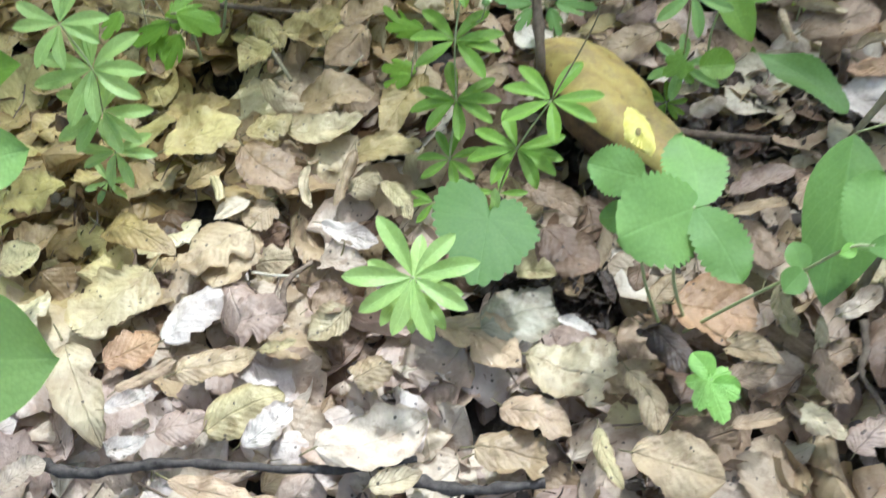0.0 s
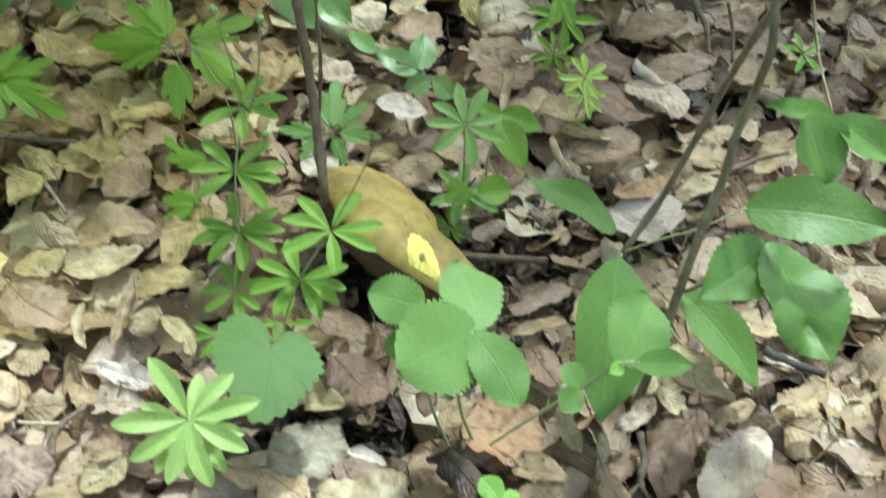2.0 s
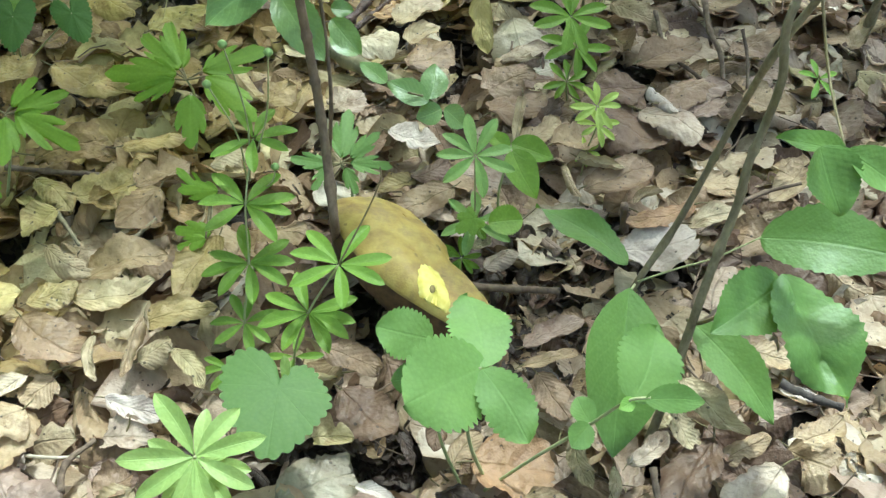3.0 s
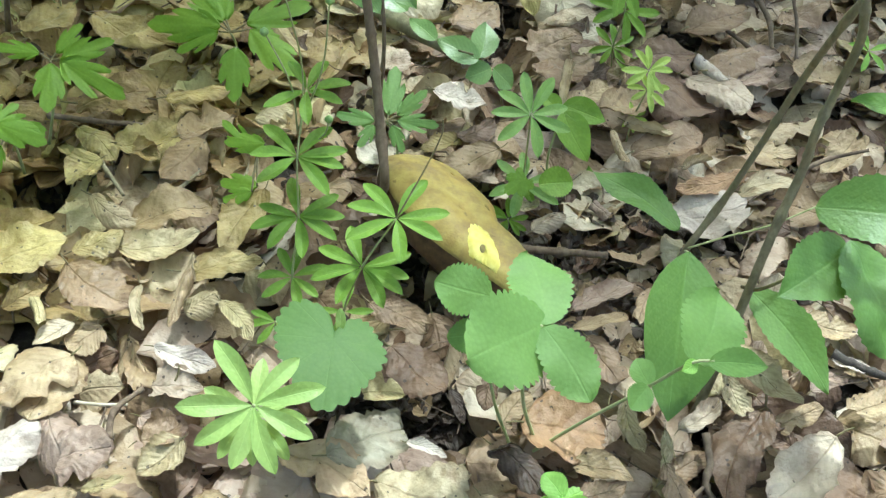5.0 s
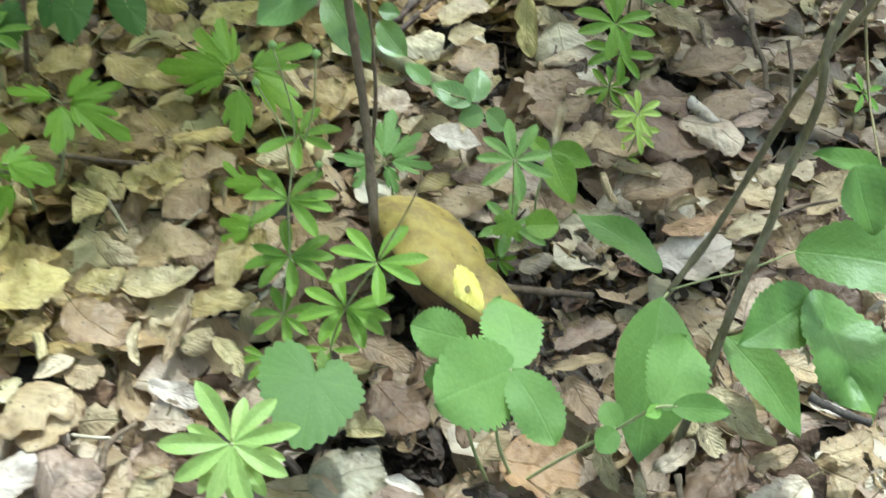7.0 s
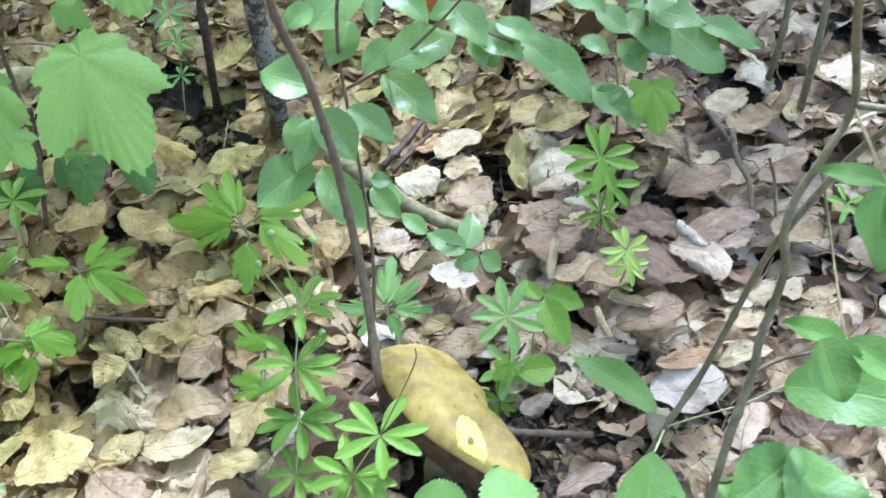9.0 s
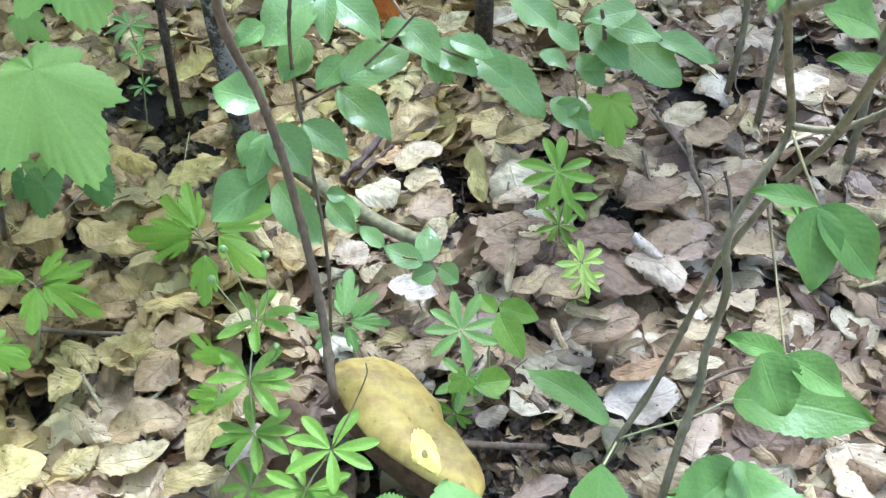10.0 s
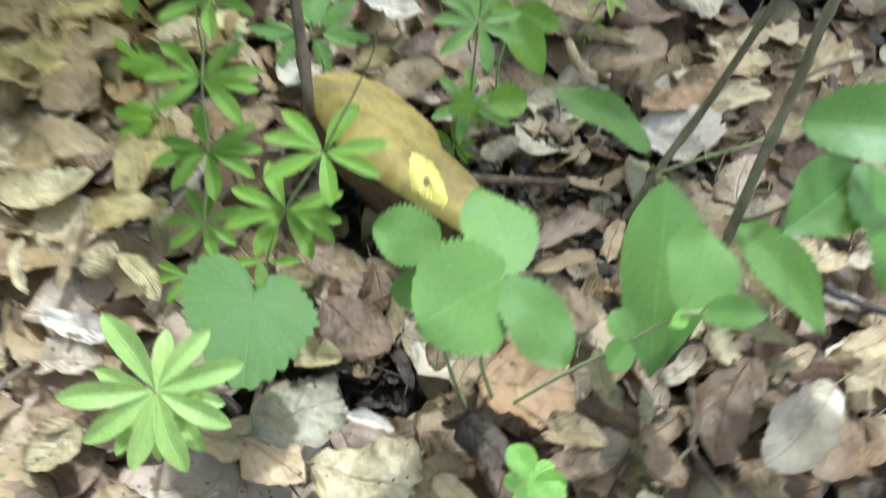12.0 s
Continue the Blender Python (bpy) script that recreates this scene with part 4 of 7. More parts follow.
fallen((0.3703, 0.3631, 0.0203), (0.4148, 0.3777, 0.0217), 0.48, SAND, "crimp", (-0.04, 0.02, 1.0), 77)
fallen((0.3809, 0.4045, 0.0225), (0.4075, 0.3944, 0.0195), 0.35, WHITE, "flat", (0.05, -0.15, 0.99), 78)
fallen((0.3712, 0.4412, 0.0225), (0.4094, 0.4268, 0.0195), 0.59, SAND, "crimp", (0.04, -0.11, 0.99), 79)
fallen((0.2178, 0.4643, 0.0198), (0.2656, 0.4816, 0.0223), 0.45, MAUVE, "cup", (-0.07, 0.06, 1.0), 80)
fallen((0.2122, 0.4413, 0.0286), (0.2552, 0.4517, 0.0264), 0.23, TAN, "arch", (0.08, -0.13, 0.99), 81)
fallen((0.2767, 0.4738, 0.0265), (0.2566, 0.4368, 0.0204), 0.34, PEACH, "dome", (-0.05, -0.13, 0.99), 82)
fallen((0.2236, 0.4432, 0.0156), (0.2396, 0.3995, 0.0135), 0.52, UMBER, "flat", (-0.06, -0.07, 1.0), 83)
fallen((0.1523, 0.4082, 0.0269), (0.1448, 0.3859, 0.02), 0.67, DARK, "cup", (0.03, -0.3, 0.95), 84)
fallen((0.3236, 0.3593, 0.0153), (0.3659, 0.3749, 0.0137), 0.36, TAN, "dome", (0.03, 0.01, 1.0), 85)
fallen((0.4065, 0.425, 0.0208), (0.4443, 0.4368, 0.0212), 0.40, BLUSH, "cup", (0.05, -0.19, 0.98), 86)
fallen((0.1328, 0.3222, 0.0306), (0.1468, 0.283, 0.0245), 0.53, SAND, "dome", (0.03, -0.14, 0.99), 87)
fallen((0.056, 0.3057, 0.0222), (0.0981, 0.2885, 0.0198), 0.57, PEACH, "arch", (0.06, 0.0, 1.0), 88)
fallen((0.1292, 0.2732, 0.0228), (0.1795, 0.2556, 0.0193), 0.70, SAND, "flat", (0.02, -0.14, 0.99), 89)
fallen((0.0405, 0.2839, 0.0126), (0.0965, 0.2662, 0.0163), 0.55, TAN, "flat", (-0.06, 0.03, 1.0), 90)
fallen((0.1119, 0.2871, 0.0272), (0.122, 0.2495, 0.0277), 0.31, STRAW, "dome", (-0.09, -0.01, 1.0), 91)
fallen((0.1862, 0.2841, 0.028), (0.2169, 0.2899, 0.027), 0.36, PEACH, "cup", (0.05, -0.09, 0.99), 92)
fallen((0.2206, 0.3, 0.0255), (0.2531, 0.2798, 0.0166), 0.57, CREAM, "dome", (0.23, -0.05, 0.97), 93)
fallen((0.246, 0.3346, 0.0267), (0.2605, 0.3032, 0.0154), 0.63, UMBER, "dome", (0.2, -0.25, 0.95), 94)
fallen((0.2525, 0.2698, 0.0188), (0.2759, 0.2905, 0.0232), 0.72, MAUVE, "flat", (-0.22, 0.04, 0.98), 95)
fallen((-0.0515, 0.279, 0.0287), (0.0142, 0.2976, 0.0262), 0.58, PALE, "crimp", (0.06, -0.09, 0.99), 96)
fallen((-0.1223, 0.2968, 0.0183), (-0.0742, 0.3174, 0.0237), 0.59, STRAW, "flat", (-0.01, -0.24, 0.97), 97)
fallen((-0.0974, 0.2847, 0.0244), (-0.0657, 0.3102, 0.0306), 0.54, WHITE, "arch", (-0.06, -0.16, 0.99), 98)
fallen((-0.1445, 0.3334, 0.0271), (-0.0943, 0.3447, 0.0279), 0.49, SAND, "flat", (-0.02, 0.03, 1.0), 99)
fallen((-0.16, 0.3614, 0.0206), (-0.1291, 0.4033, 0.0214), 0.72, WHITE, "dome", (0.01, -0.02, 1.0), 100)
fallen((-0.1243, 0.3661, 0.0255), (-0.0755, 0.3724, 0.0295), 0.73, MAUVE, "flat", (-0.07, -0.1, 0.99), 101)
fallen((-0.1782, 0.418, 0.0229), (-0.2238, 0.3695, 0.0192), 0.79, CREAM, "crimp", (0.01, -0.09, 1.0), 102)
fallen((-0.1992, 0.3501, 0.0153), (-0.1652, 0.3686, 0.0137), 0.71, RUST, "flat", (0.12, -0.14, 0.98), 103)
fallen((-0.2241, 0.3611, 0.0297), (-0.1906, 0.2944, 0.0128), 0.43, CREAM, "arch", (0.18, -0.15, 0.97), 104)
fallen((-0.1802, 0.3215, 0.0279), (-0.1455, 0.3424, 0.0271), 0.38, PEACH, "roll", (0.1, -0.14, 0.99), 105)
fallen((-0.1834, 0.3075, 0.0295), (-0.1553, 0.3196, 0.0254), 0.46, WHITE, "cup", (0.16, -0.05, 0.99), 106)
fallen((-0.1525, 0.2961, 0.0217), (-0.121, 0.3056, 0.0203), 0.93, MAUVE, "dome", (0.04, 0.01, 1.0), 107)
fallen((-0.1861, 0.2864, 0.0195), (-0.1543, 0.2928, 0.0225), 0.45, WHITE, "flat", (-0.06, -0.16, 0.98), 108)
fallen((-0.2787, 0.3828, 0.0178), (-0.2424, 0.3978, 0.0242), 0.86, WHITE, "dome", (-0.2, 0.06, 0.98), 109)
fallen((-0.2414, 0.2643, 0.0193), (-0.2155, 0.2785, 0.0227), 0.74, PALE, "cup", (-0.07, -0.12, 0.99), 110)
fallen((-0.1134, 0.4482, 0.0251), (-0.1555, 0.4136, 0.0298), 0.86, SAND, "flat", (-0.0, 0.14, 0.99), 111)
fallen((-0.2308, 0.4669, 0.0159), (-0.1658, 0.4326, 0.0259), 0.35, TAN, "arch", (-0.17, -0.03, 0.98), 112)
fallen((-0.3146, 0.4993, 0.0199), (-0.262, 0.5018, 0.022), 0.78, STRAW, "flat", (-0.04, -0.01, 1.0), 113)
fallen((-0.0688, 0.3838, 0.0174), (-0.0363, 0.398, 0.0246), 0.76, UMBER, "cup", (-0.18, -0.1, 0.98), 114)
fallen((-0.1366, 0.2631, 0.0232), (-0.0711, 0.2515, 0.0188), 0.27, PEACH, "flat", (0.08, 0.1, 0.99), 115)
fallen((-0.0184, 0.2536, 0.0291), (0.0115, 0.2637, 0.0258), 0.51, CREAM, "crimp", (0.16, -0.14, 0.98), 116)
fallen((-0.0438, 0.3249, 0.014), (-0.0084, 0.343, 0.0151), 0.60, TAN, "flat", (0.01, -0.07, 1.0), 117)
fallen((-0.2938, 0.4319, 0.018), (-0.2631, 0.4406, 0.024), 0.92, WHITE, "flat", (-0.13, -0.2, 0.97), 118)
fallen((-0.2861, 0.4489, 0.015), (-0.2627, 0.4693, 0.014), 1.05, MAUVE, "cup", (0.08, -0.04, 1.0), 119)
fallen((0.2489, 0.846, 0.0808), (0.2513, 0.8113, 0.0351), 0.45, YELLOW, "cup", (-0.12, -0.79, 0.6), 120)
fallen((0.1244, 0.8549, 0.0251), (0.1719, 0.8642, 0.0299), 1.07, WHITE, "dome", (-0.1, -0.01, 0.99), 121)
fallen((0.2852, 0.9371, 0.0278), (0.3517, 0.9446, 0.0393), 0.61, OCHRE, "arch", (-0.09, -0.49, 0.87), 122)
fallen((-0.0714, 0.9016, 0.0281), (-0.0134, 0.9413, 0.0269), 0.61, STRAW, "flat", (0.05, -0.04, 1.0), 123)
fallen((-0.0898, 1.1288, 0.0261), (-0.0413, 1.1703, 0.0362), 0.59, STRAW, "cup", (0.08, -0.32, 0.95), 124)
fallen((-0.2755, 0.9253, 0.0222), (-0.2421, 0.9688, 0.0197), 0.63, STRAW, "flat", (0.19, -0.09, 0.98), 125)
fallen((-0.1451, 0.9812, 0.0302), (-0.0917, 0.9404, 0.0248), 0.64, OCHRE, "dome", (0.1, 0.0, 0.99), 126)
fallen((-0.2211, 0.8353, 0.0208), (-0.1809, 0.8834, 0.0212), 0.76, SAND, "flat", (-0.03, 0.02, 1.0), 127)
fallen((-0.1617, 0.8706, 0.0152), (-0.0759, 0.8018, 0.0265), 0.40, SAND, "flat", (-0.09, 0.06, 0.99), 128)
fallen((0.4794, 0.9341, 0.0239), (0.5338, 0.9607, 0.0312), 0.68, CREAM, "flat", (-0.08, -0.11, 0.99), 129)
fallen((0.5792, 0.9518, 0.0422), (0.5436, 0.9132, 0.0226), 0.61, TAN, "roll", (-0.15, -0.33, 0.93), 130)
# two far leaves whose whitish tint stands for sunlight on them
fallen((0.3174, 1.202, 0.0287), (0.3807, 1.2226, 0.0335), 0.48, WHITE, "flat", (0.02, -0.28, 0.96), 131)
fallen((0.2512, 1.2097, 0.018), (0.2992, 1.2332, 0.0312), 0.55, WHITE, "flat", (-0.05, -0.41, 0.91), 132)
fallen((0.6175, 0.9612, 0.0292), (0.6986, 0.9957, 0.0258), 0.49, PALE, "flat", (0.05, -0.03, 1.0), 133)
fallen((0.1709, 0.8966, 0.0257), (0.2219, 0.9301, 0.0293), 0.75, BLUSH, "crimp", (-0.09, 0.04, 0.99), 134)
fallen((0.175, 0.8495, 0.0257), (0.2143, 0.878, 0.0293), 0.60, BLUSH, "cup", (0.02, -0.15, 0.99), 135)
fallen((0.1998, 0.7711, 0.0175), (0.2079, 0.806, 0.0318), 0.73, OLIVE, "dome", (0.01, -0.38, 0.92), 136)
fallen((0.6151, 0.7983, 0.0219), (0.6525, 0.8369, 0.0405), 0.36, SAND, "cup", (-0.22, -0.24, 0.95), 137)
fallen((-0.0834, 0.8282, 0.0154), (-0.0128, 0.8305, 0.0266), 0.63, TAN, "flat", (-0.15, -0.06, 0.99), 138)
fallen((-0.1991, 0.9088, 0.019), (-0.2612, 0.9619, 0.0098), 0.37, OLIVE, "flat", (-0.13, 0.01, 0.99), 139)
fallen((0.3996, 0.9109, 0.0274), (0.4508, 0.8667, 0.0219), 0.43, SAND, "arch", (-0.14, -0.29, 0.95), 140)
fallen((0.4076, 0.7398, 0.0156), (0.4722, 0.7512, 0.0264), 0.64, MAUVE, "dome", (-0.15, -0.09, 0.98), 141)
fallen((0.479, 0.7365, 0.0232), (0.52, 0.7095, 0.0189), 1.10, SAND, "crimp", (0.09, -0.01, 1.0), 142)
fallen((0.1678, 0.9668, 0.0231), (0.2235, 1.0077, 0.032), 0.73, TAN, "arch", (-0.18, 0.03, 0.98), 143)
fallen((0.1922, 0.9622, 0.028), (0.2257, 0.9835, 0.027), 0.80, BLUSH, "cup", (0.09, -0.1, 0.99), 144)
fallen((0.1488, 0.9192, 0.0213), (0.1837, 0.9449, 0.0207), 0.61, RUST, "dome", (0.14, -0.16, 0.98), 145)
fallen((0.0945, 0.7584, 0.0212), (0.1443, 0.7764, 0.0207), 0.76, BLUSH, "flat", (-0.01, 0.05, 1.0), 146)
fallen((0.2385, 0.7298, 0.0262), (0.3008, 0.7658, 0.0156), 0.59, UMBER, "flat", (0.13, 0.07, 0.99), 147)
fallen((-0.0093, 1.0099, 0.0244), (-0.0624, 1.0058, 0.0176), 0.68, UMBER, "dome", (-0.11, -0.23, 0.97), 148)
fallen((0.321, 0.7401, 0.0276), (0.393, 0.7526, 0.0274), 0.54, DARK, "flat", (0.04, -0.2, 0.98), 149)
fallen((0.3988, 0.8007, 0.0246), (0.469, 0.8265, 0.0304), 0.56, UMBER, "arch", (-0.01, -0.18, 0.98), 150)
fallen((0.3999, 0.7264, 0.0254), (0.4763, 0.768, 0.0164), 0.49, UMBER, "dome", (0.11, 0.02, 0.99), 151)
fallen((0.3141, 0.947, 0.0197), (0.2651, 0.9776, 0.0296), 0.81, OCHRE, "arch", (-0.01, -0.33, 0.95), 152)
fallen((0.1746, 0.8123, 0.0262), (0.221, 0.8435, 0.0288), 0.82, UMBER, "flat", (0.0, -0.09, 1.0), 153)
fallen((0.493, 0.9, 0.0216), (0.5567, 0.9344, 0.0204), 0.59, TAN, "flat", (0.04, -0.04, 1.0), 154)
fallen((0.4955, 0.804, 0.0206), (0.5581, 0.8406, 0.0215), 0.47, UMBER, "flat", (0.05, -0.1, 0.99), 155)
fallen((0.2842, 0.6781, 0.0271), (0.3533, 0.7039, 0.0148), 0.43, TAN, "crimp", (0.19, -0.03, 0.98), 156)
fallen((0.275, 1.0358, 0.024), (0.3418, 1.0712, 0.0228), 0.59, UMBER, "flat", (0.08, -0.13, 0.99), 157)
fallen((0.4228, 1.0131, 0.0265), (0.4732, 0.9788, 0.0204), 0.59, UMBER, "flat", (-0.13, -0.36, 0.92), 158)
fallen((0.2439, 0.3289, 0.0159), (0.2815, 0.347, 0.013), 0.48, UMBER, "dome", (0.12, -0.1, 0.99), 159)
fallen((0.1898, 0.3195, 0.0208), (0.222, 0.3277, 0.0212), 0.51, UMBER, "flat", (0.01, -0.09, 1.0), 160)
fallen((0.2757, 0.3989, 0.0065), (0.2998, 0.4179, 0.0096), 0.59, UMBER, "flat", (0.01, -0.18, 0.98), 161)
fallen((0.362, 0.3867, 0.0138), (0.3967, 0.3966, 0.0152), 0.42, MAUVE, "dome", (-0.01, -0.11, 0.99), 162)
fallen((0.3418, 0.3465, 0.0057), (0.32, 0.3621, 0.0103), 0.58, DARK, "flat", (-0.0, -0.28, 0.96), 163)
fallen((0.0936, 0.3616, 0.0286), (0.1169, 0.3501, 0.0264), 0.38, WHITE, "cup", (0.08, -0.03, 1.0), 164)
fallen((0.1214, 0.4022, 0.0276), (0.1308, 0.3759, 0.0217), 0.32, SOOT, "cup", (-0.15, -0.27, 0.95), 165)
fallen((0.1738, 1.2752, 0.02), (0.2031, 1.2221, 0.06), 0.6, ORANGE, "crimp", (0, -0.8, 0.4), 301)
fallen((0.1732, 1.2758, 0.012), (0.2007, 1.2721, 0.05), 0.7, ORANGE, "cup", (0.1, -0.7, 0.7), 302)


def scatter_litter():
    rng = random.Random(11)
    under, top, far, pale_top, pale_under = [], [], [], [], []

    def open_spot(x, y):
        """The open patch in front, where the leaves lie bleached."""
        return rng.random() < 0.85 * max(0.0, min(1.0, (0.46 - y - 1.2 * max(0.0, x) + 0.05 * noise.noise(Vector((x * 7, y * 7, 3)))) / 0.10))

    def one(x, y, lift, tilt, small=0.044, large=0.080):
        size = rng.uniform(small, large)
        m = Matrix.Translation((x, y, ground_z(x, y) + lift)) @ Euler((rng.gauss(0, tilt), rng.gauss(0, tilt), rng.random() * 6.283)).to_matrix().to_4x4()
        if rng.random() < 0.35:
            m = m @ Matrix.Rotation(math.pi, 4, "Y")
        return m @ Matrix.Scale(size, 4)

    def hollow(x, y, grow=1.0):
        return (((x - 0.245) / (0.095 * grow)) ** 2 + ((y - 0.525) / (0.058 * grow)) ** 2 < 1.0
                or ((x - 0.125) / (0.045 * grow)) ** 2 + ((y - 0.405) / (0.028 * grow)) ** 2 < 1.0)

    def bare(x, y):
        """Small pits of naked soil farther back."""
        return any(((x - hx) / rx) ** 2 + ((y - hy) / ry) ** 2 < 0.4 + 1 + 0.9 * noise.noise(Vector((x * 40, y * 40, 2.0))) for hx, hy, rx, ry in PITS)

    def cap_room(x, y):
        return ((x - 0.145) / 0.075) ** 2 + ((y - 0.545) / 0.075) ** 2 < 1.0

    for _ in range(6900):
        x, y = rng.uniform(-0.95, 1.25), rng.uniform(-0.15, 1.95)
        if (hollow(x, y) and rng.random() < 0.8) or (bare(x, y) and rng.random() < 0.9):
            continue
        (pale_under if open_spot(x, y) else under).append((one(x, y, rng.uniform(0.004, 0.018), 0.24), rng.randrange(len(BELOW))))
    near = 0
    for _ in range(4300):
        x, y = rng.uniform(-0.85, 1.15), rng.uniform(0.05, 1.85)
        if hollow(x, y, 1.15) or bare(x, y) or cap_room(x, y) or any((p - Vector((x, y, p.z))).length < s * 0.42 for p, s in PLACED):
            continue
        m, kind = one(x, y, rng.uniform(0.014, 0.026), 0.30, 0.040, 0.074), rng.randrange(len(KINDS))
        if near < 240 and 0.26 < y < 0.66 and -0.22 < x < 0.46:
            near += 1
            light = open_spot(x, y)
            ob = new("fallen_leaf", (PALE_MESHES if light else DRY_MESHES)[kind])
            ob.matrix_basis = m
            tagged(with_petiole(ob, kind), "bleached dry beech leaf lying on the litter" if light else LEAF_LABELS[kind % 3], "leaf", "fallen leaves")
        else:
            (pale_top if open_spot(x, y) else top).append((m, kind))
    for _ in range(15000):
        a, r = rng.random() * 6.283, 1.0 + 6.5 * rng.random() ** 1.3
        x, y = 0.15 + r * math.cos(a), 0.9 + r * math.sin(a)
        if -0.85 < x < 1.15 and -0.05 < y < 1.85:
            continue
        far.append((one(x, y, rng.uniform(0.002, 0.02), 0.25) @ Matrix.Scale(1.7, 4), rng.randrange(len(SIMPLE))))
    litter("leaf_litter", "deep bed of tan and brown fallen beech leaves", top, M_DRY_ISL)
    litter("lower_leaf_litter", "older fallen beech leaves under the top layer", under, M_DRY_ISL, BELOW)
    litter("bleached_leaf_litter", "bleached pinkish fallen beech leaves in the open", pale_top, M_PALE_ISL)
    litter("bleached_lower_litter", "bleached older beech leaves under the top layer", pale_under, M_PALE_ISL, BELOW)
    litter("outer_leaf_litter", "fallen beech leaves on the wood's floor around", far, M_DRY_ISL, SIMPLE)
    # crumbs: broken leaf bits in the gaps
    bits = []
    for _ in range(2600):
        x, y = rng.uniform(-0.5, 0.8), rng.uniform(0.2, 1.3)
        if rng.random() < 0.35:
            x, y = rng.gauss(0.245, 0.065), rng.gauss(0.525, 0.045)
        bits.append((one(x, y, rng.uniform(0.004, 0.022), 0.6, 0.008, 0.020), rng.randrange(len(BELOW))))
    for hx, hy, rx, ry in PITS:
        for _ in range(70):
            x, y = rng.gauss(hx, rx * 0.7), rng.gauss(hy, ry * 0.7)
            bits.append((one(x, y, rng.uniform(0.002, 0.014), 0.7, 0.006, 0.020), rng.randrange(len(BELOW))))
    for _ in range(260):
        bits.append((one(rng.gauss(0.125, 0.04), rng.gauss(0.405, 0.026), rng.uniform(0.002, 0.016), 0.7, 0.006, 0.022), rng.randrange(len(BELOW))))
    # larger broken pieces lying in the hollow and the pits
    shards = []
    for _ in range(110):
        x, y = rng.gauss(0.255, 0.06), rng.gauss(0.53, 0.035)
        shards.append((one(x, y, rng.uniform(0.010, 0.024), 0.5, 0.016, 0.034), rng.randrange(len(KINDS))))
    for hx, hy, rx, ry in PITS:
        for _ in range(7):
            x, y = rng.gauss(hx, rx), rng.gauss(hy, ry)
            shards.append((one(x, y, rng.uniform(0.006, 0.018), 0.5, 0.016, 0.036), rng.randrange(len(KINDS))))
    litter("leaf_shards", "broken curled pieces of dead leaf over bare soil", shards, M_DRY_ISL)
    # loose leaf stalks and twig splinters
    verts, faces = [], []
    for _ in range(480):
        x, y = rng.uniform(-0.55, 0.85), rng.uniform(0.2, 1.35)
        a, tip, length, r = rng.random() * 6.283, rng.gauss(0, 0.25), rng.uniform(0.012, 0.045), rng.uniform(0.0004, 0.0010)
        p = Vector((x, y, ground_z(x, y) + rng.uniform(0.016, 0.034)))
        d = Vector((math.cos(a), math.sin(a), tip)) * length
        side, up, sag = Vector((-math.sin(a), math.cos(a), 0)) * r, Vector((0, 0, r)), Vector((0, 0, rng.uniform(-0.2, 0.2) * length)) + Vector((-math.sin(a), math.cos(a), 0)) * rng.uniform(-0.15, 0.15) * length
        n = len(verts)
        for c in (p - d * 0.5, p + sag, p + d * 0.5):
            verts += [c + side, c + up, c - side, c - up]
        for s in (0, 4):
            faces += [(n + s + k, n + s + (k + 1) % 4, n + s + 4 + (k + 1) % 4, n + s + 4 + k) for k in range(4)]
        faces += [(n, n + 1, n + 2, n + 3), (n + 11, n + 10, n + 9, n + 8)]
    ob = new("leaf_stalk_bits", mesh_of("leaf_stalk_bits", verts, faces))
    ob.data.materials.append(M_TWIG)
    tagged(ob, "loose brown leaf stalks and twig splinters in the litter", "leaf litter", kind="stuff")
    litter("leaf_crumbs", "small crumbled bits of dead leaf and bark", bits, M_CRUMB, BELOW)


scatter_litter()

# ---- the mushroom ----


def mushroom_skin():
    m, tree, bsdf = nodes_of("mushroom_cap_skin")
    geo = tree.nodes.new("ShaderNodeNewGeometry")
    n1, n2 = noise_node(tree, 45.0, 4.0, geo.outputs["Position"]), noise_node(tree, 500.0, 3.0, geo.outputs["Position"])
    n3 = noise_node(tree, 150.0, 4.0, geo.outputs["Position"], 0.7)
    f = math_node(tree, "ADD", math_node(tree, "MULTIPLY", n1, 0.7), math_node(tree, "MULTIPLY", n3, 0.3))
    col = ramp(tree, f, [(0.34, (0.235, 0.145, 0.032)), (0.5, (0.43, 0.315, 0.066)), (0.66, (0.545, 0.425, 0.105))])
    col = mixed(tree, math_node(tree, "MULTIPLY", n2, 0.3), col, (0.26, 0.18, 0.06))
    stain = ramp(tree, noise_node(tree, 30.0, 6.0, geo.outputs["Position"], 0.75), [(0.50, (0, 0, 0)), (0.66, (0.75, 0.75, 0.75))])
    col = mixed(tree, stain, col, (0.23, 0.155, 0.062))
    dents = math_node(tree, "GREATER_THAN", noise_node(tree, 85.0, 1.0, geo.outputs["Position"]), 0.74)
    col = mixed(tree, math_node(tree, "MULTIPLY", dents, 0.6), col, (0.17, 0.11, 0.03))
    link(tree, col, bsdf.inputs["Base Color"])
    bsdf.inputs["Roughness"].default_value = 0.55
    bsdf.inputs["Subsurface Weight"].default_value = 0.08
    bsdf.inputs["Subsurface Radius"].default_value = (0.006, 0.003, 0.001)
    bumped(tree, bsdf, math_node(tree, "ADD", math_node(tree, "ADD", n1, math_node(tree, "MULTIPLY", n3, 0.4)), math_node(tree, "MULTIPLY", n2, 0.25)), 0.45, 0.0018)
    return m


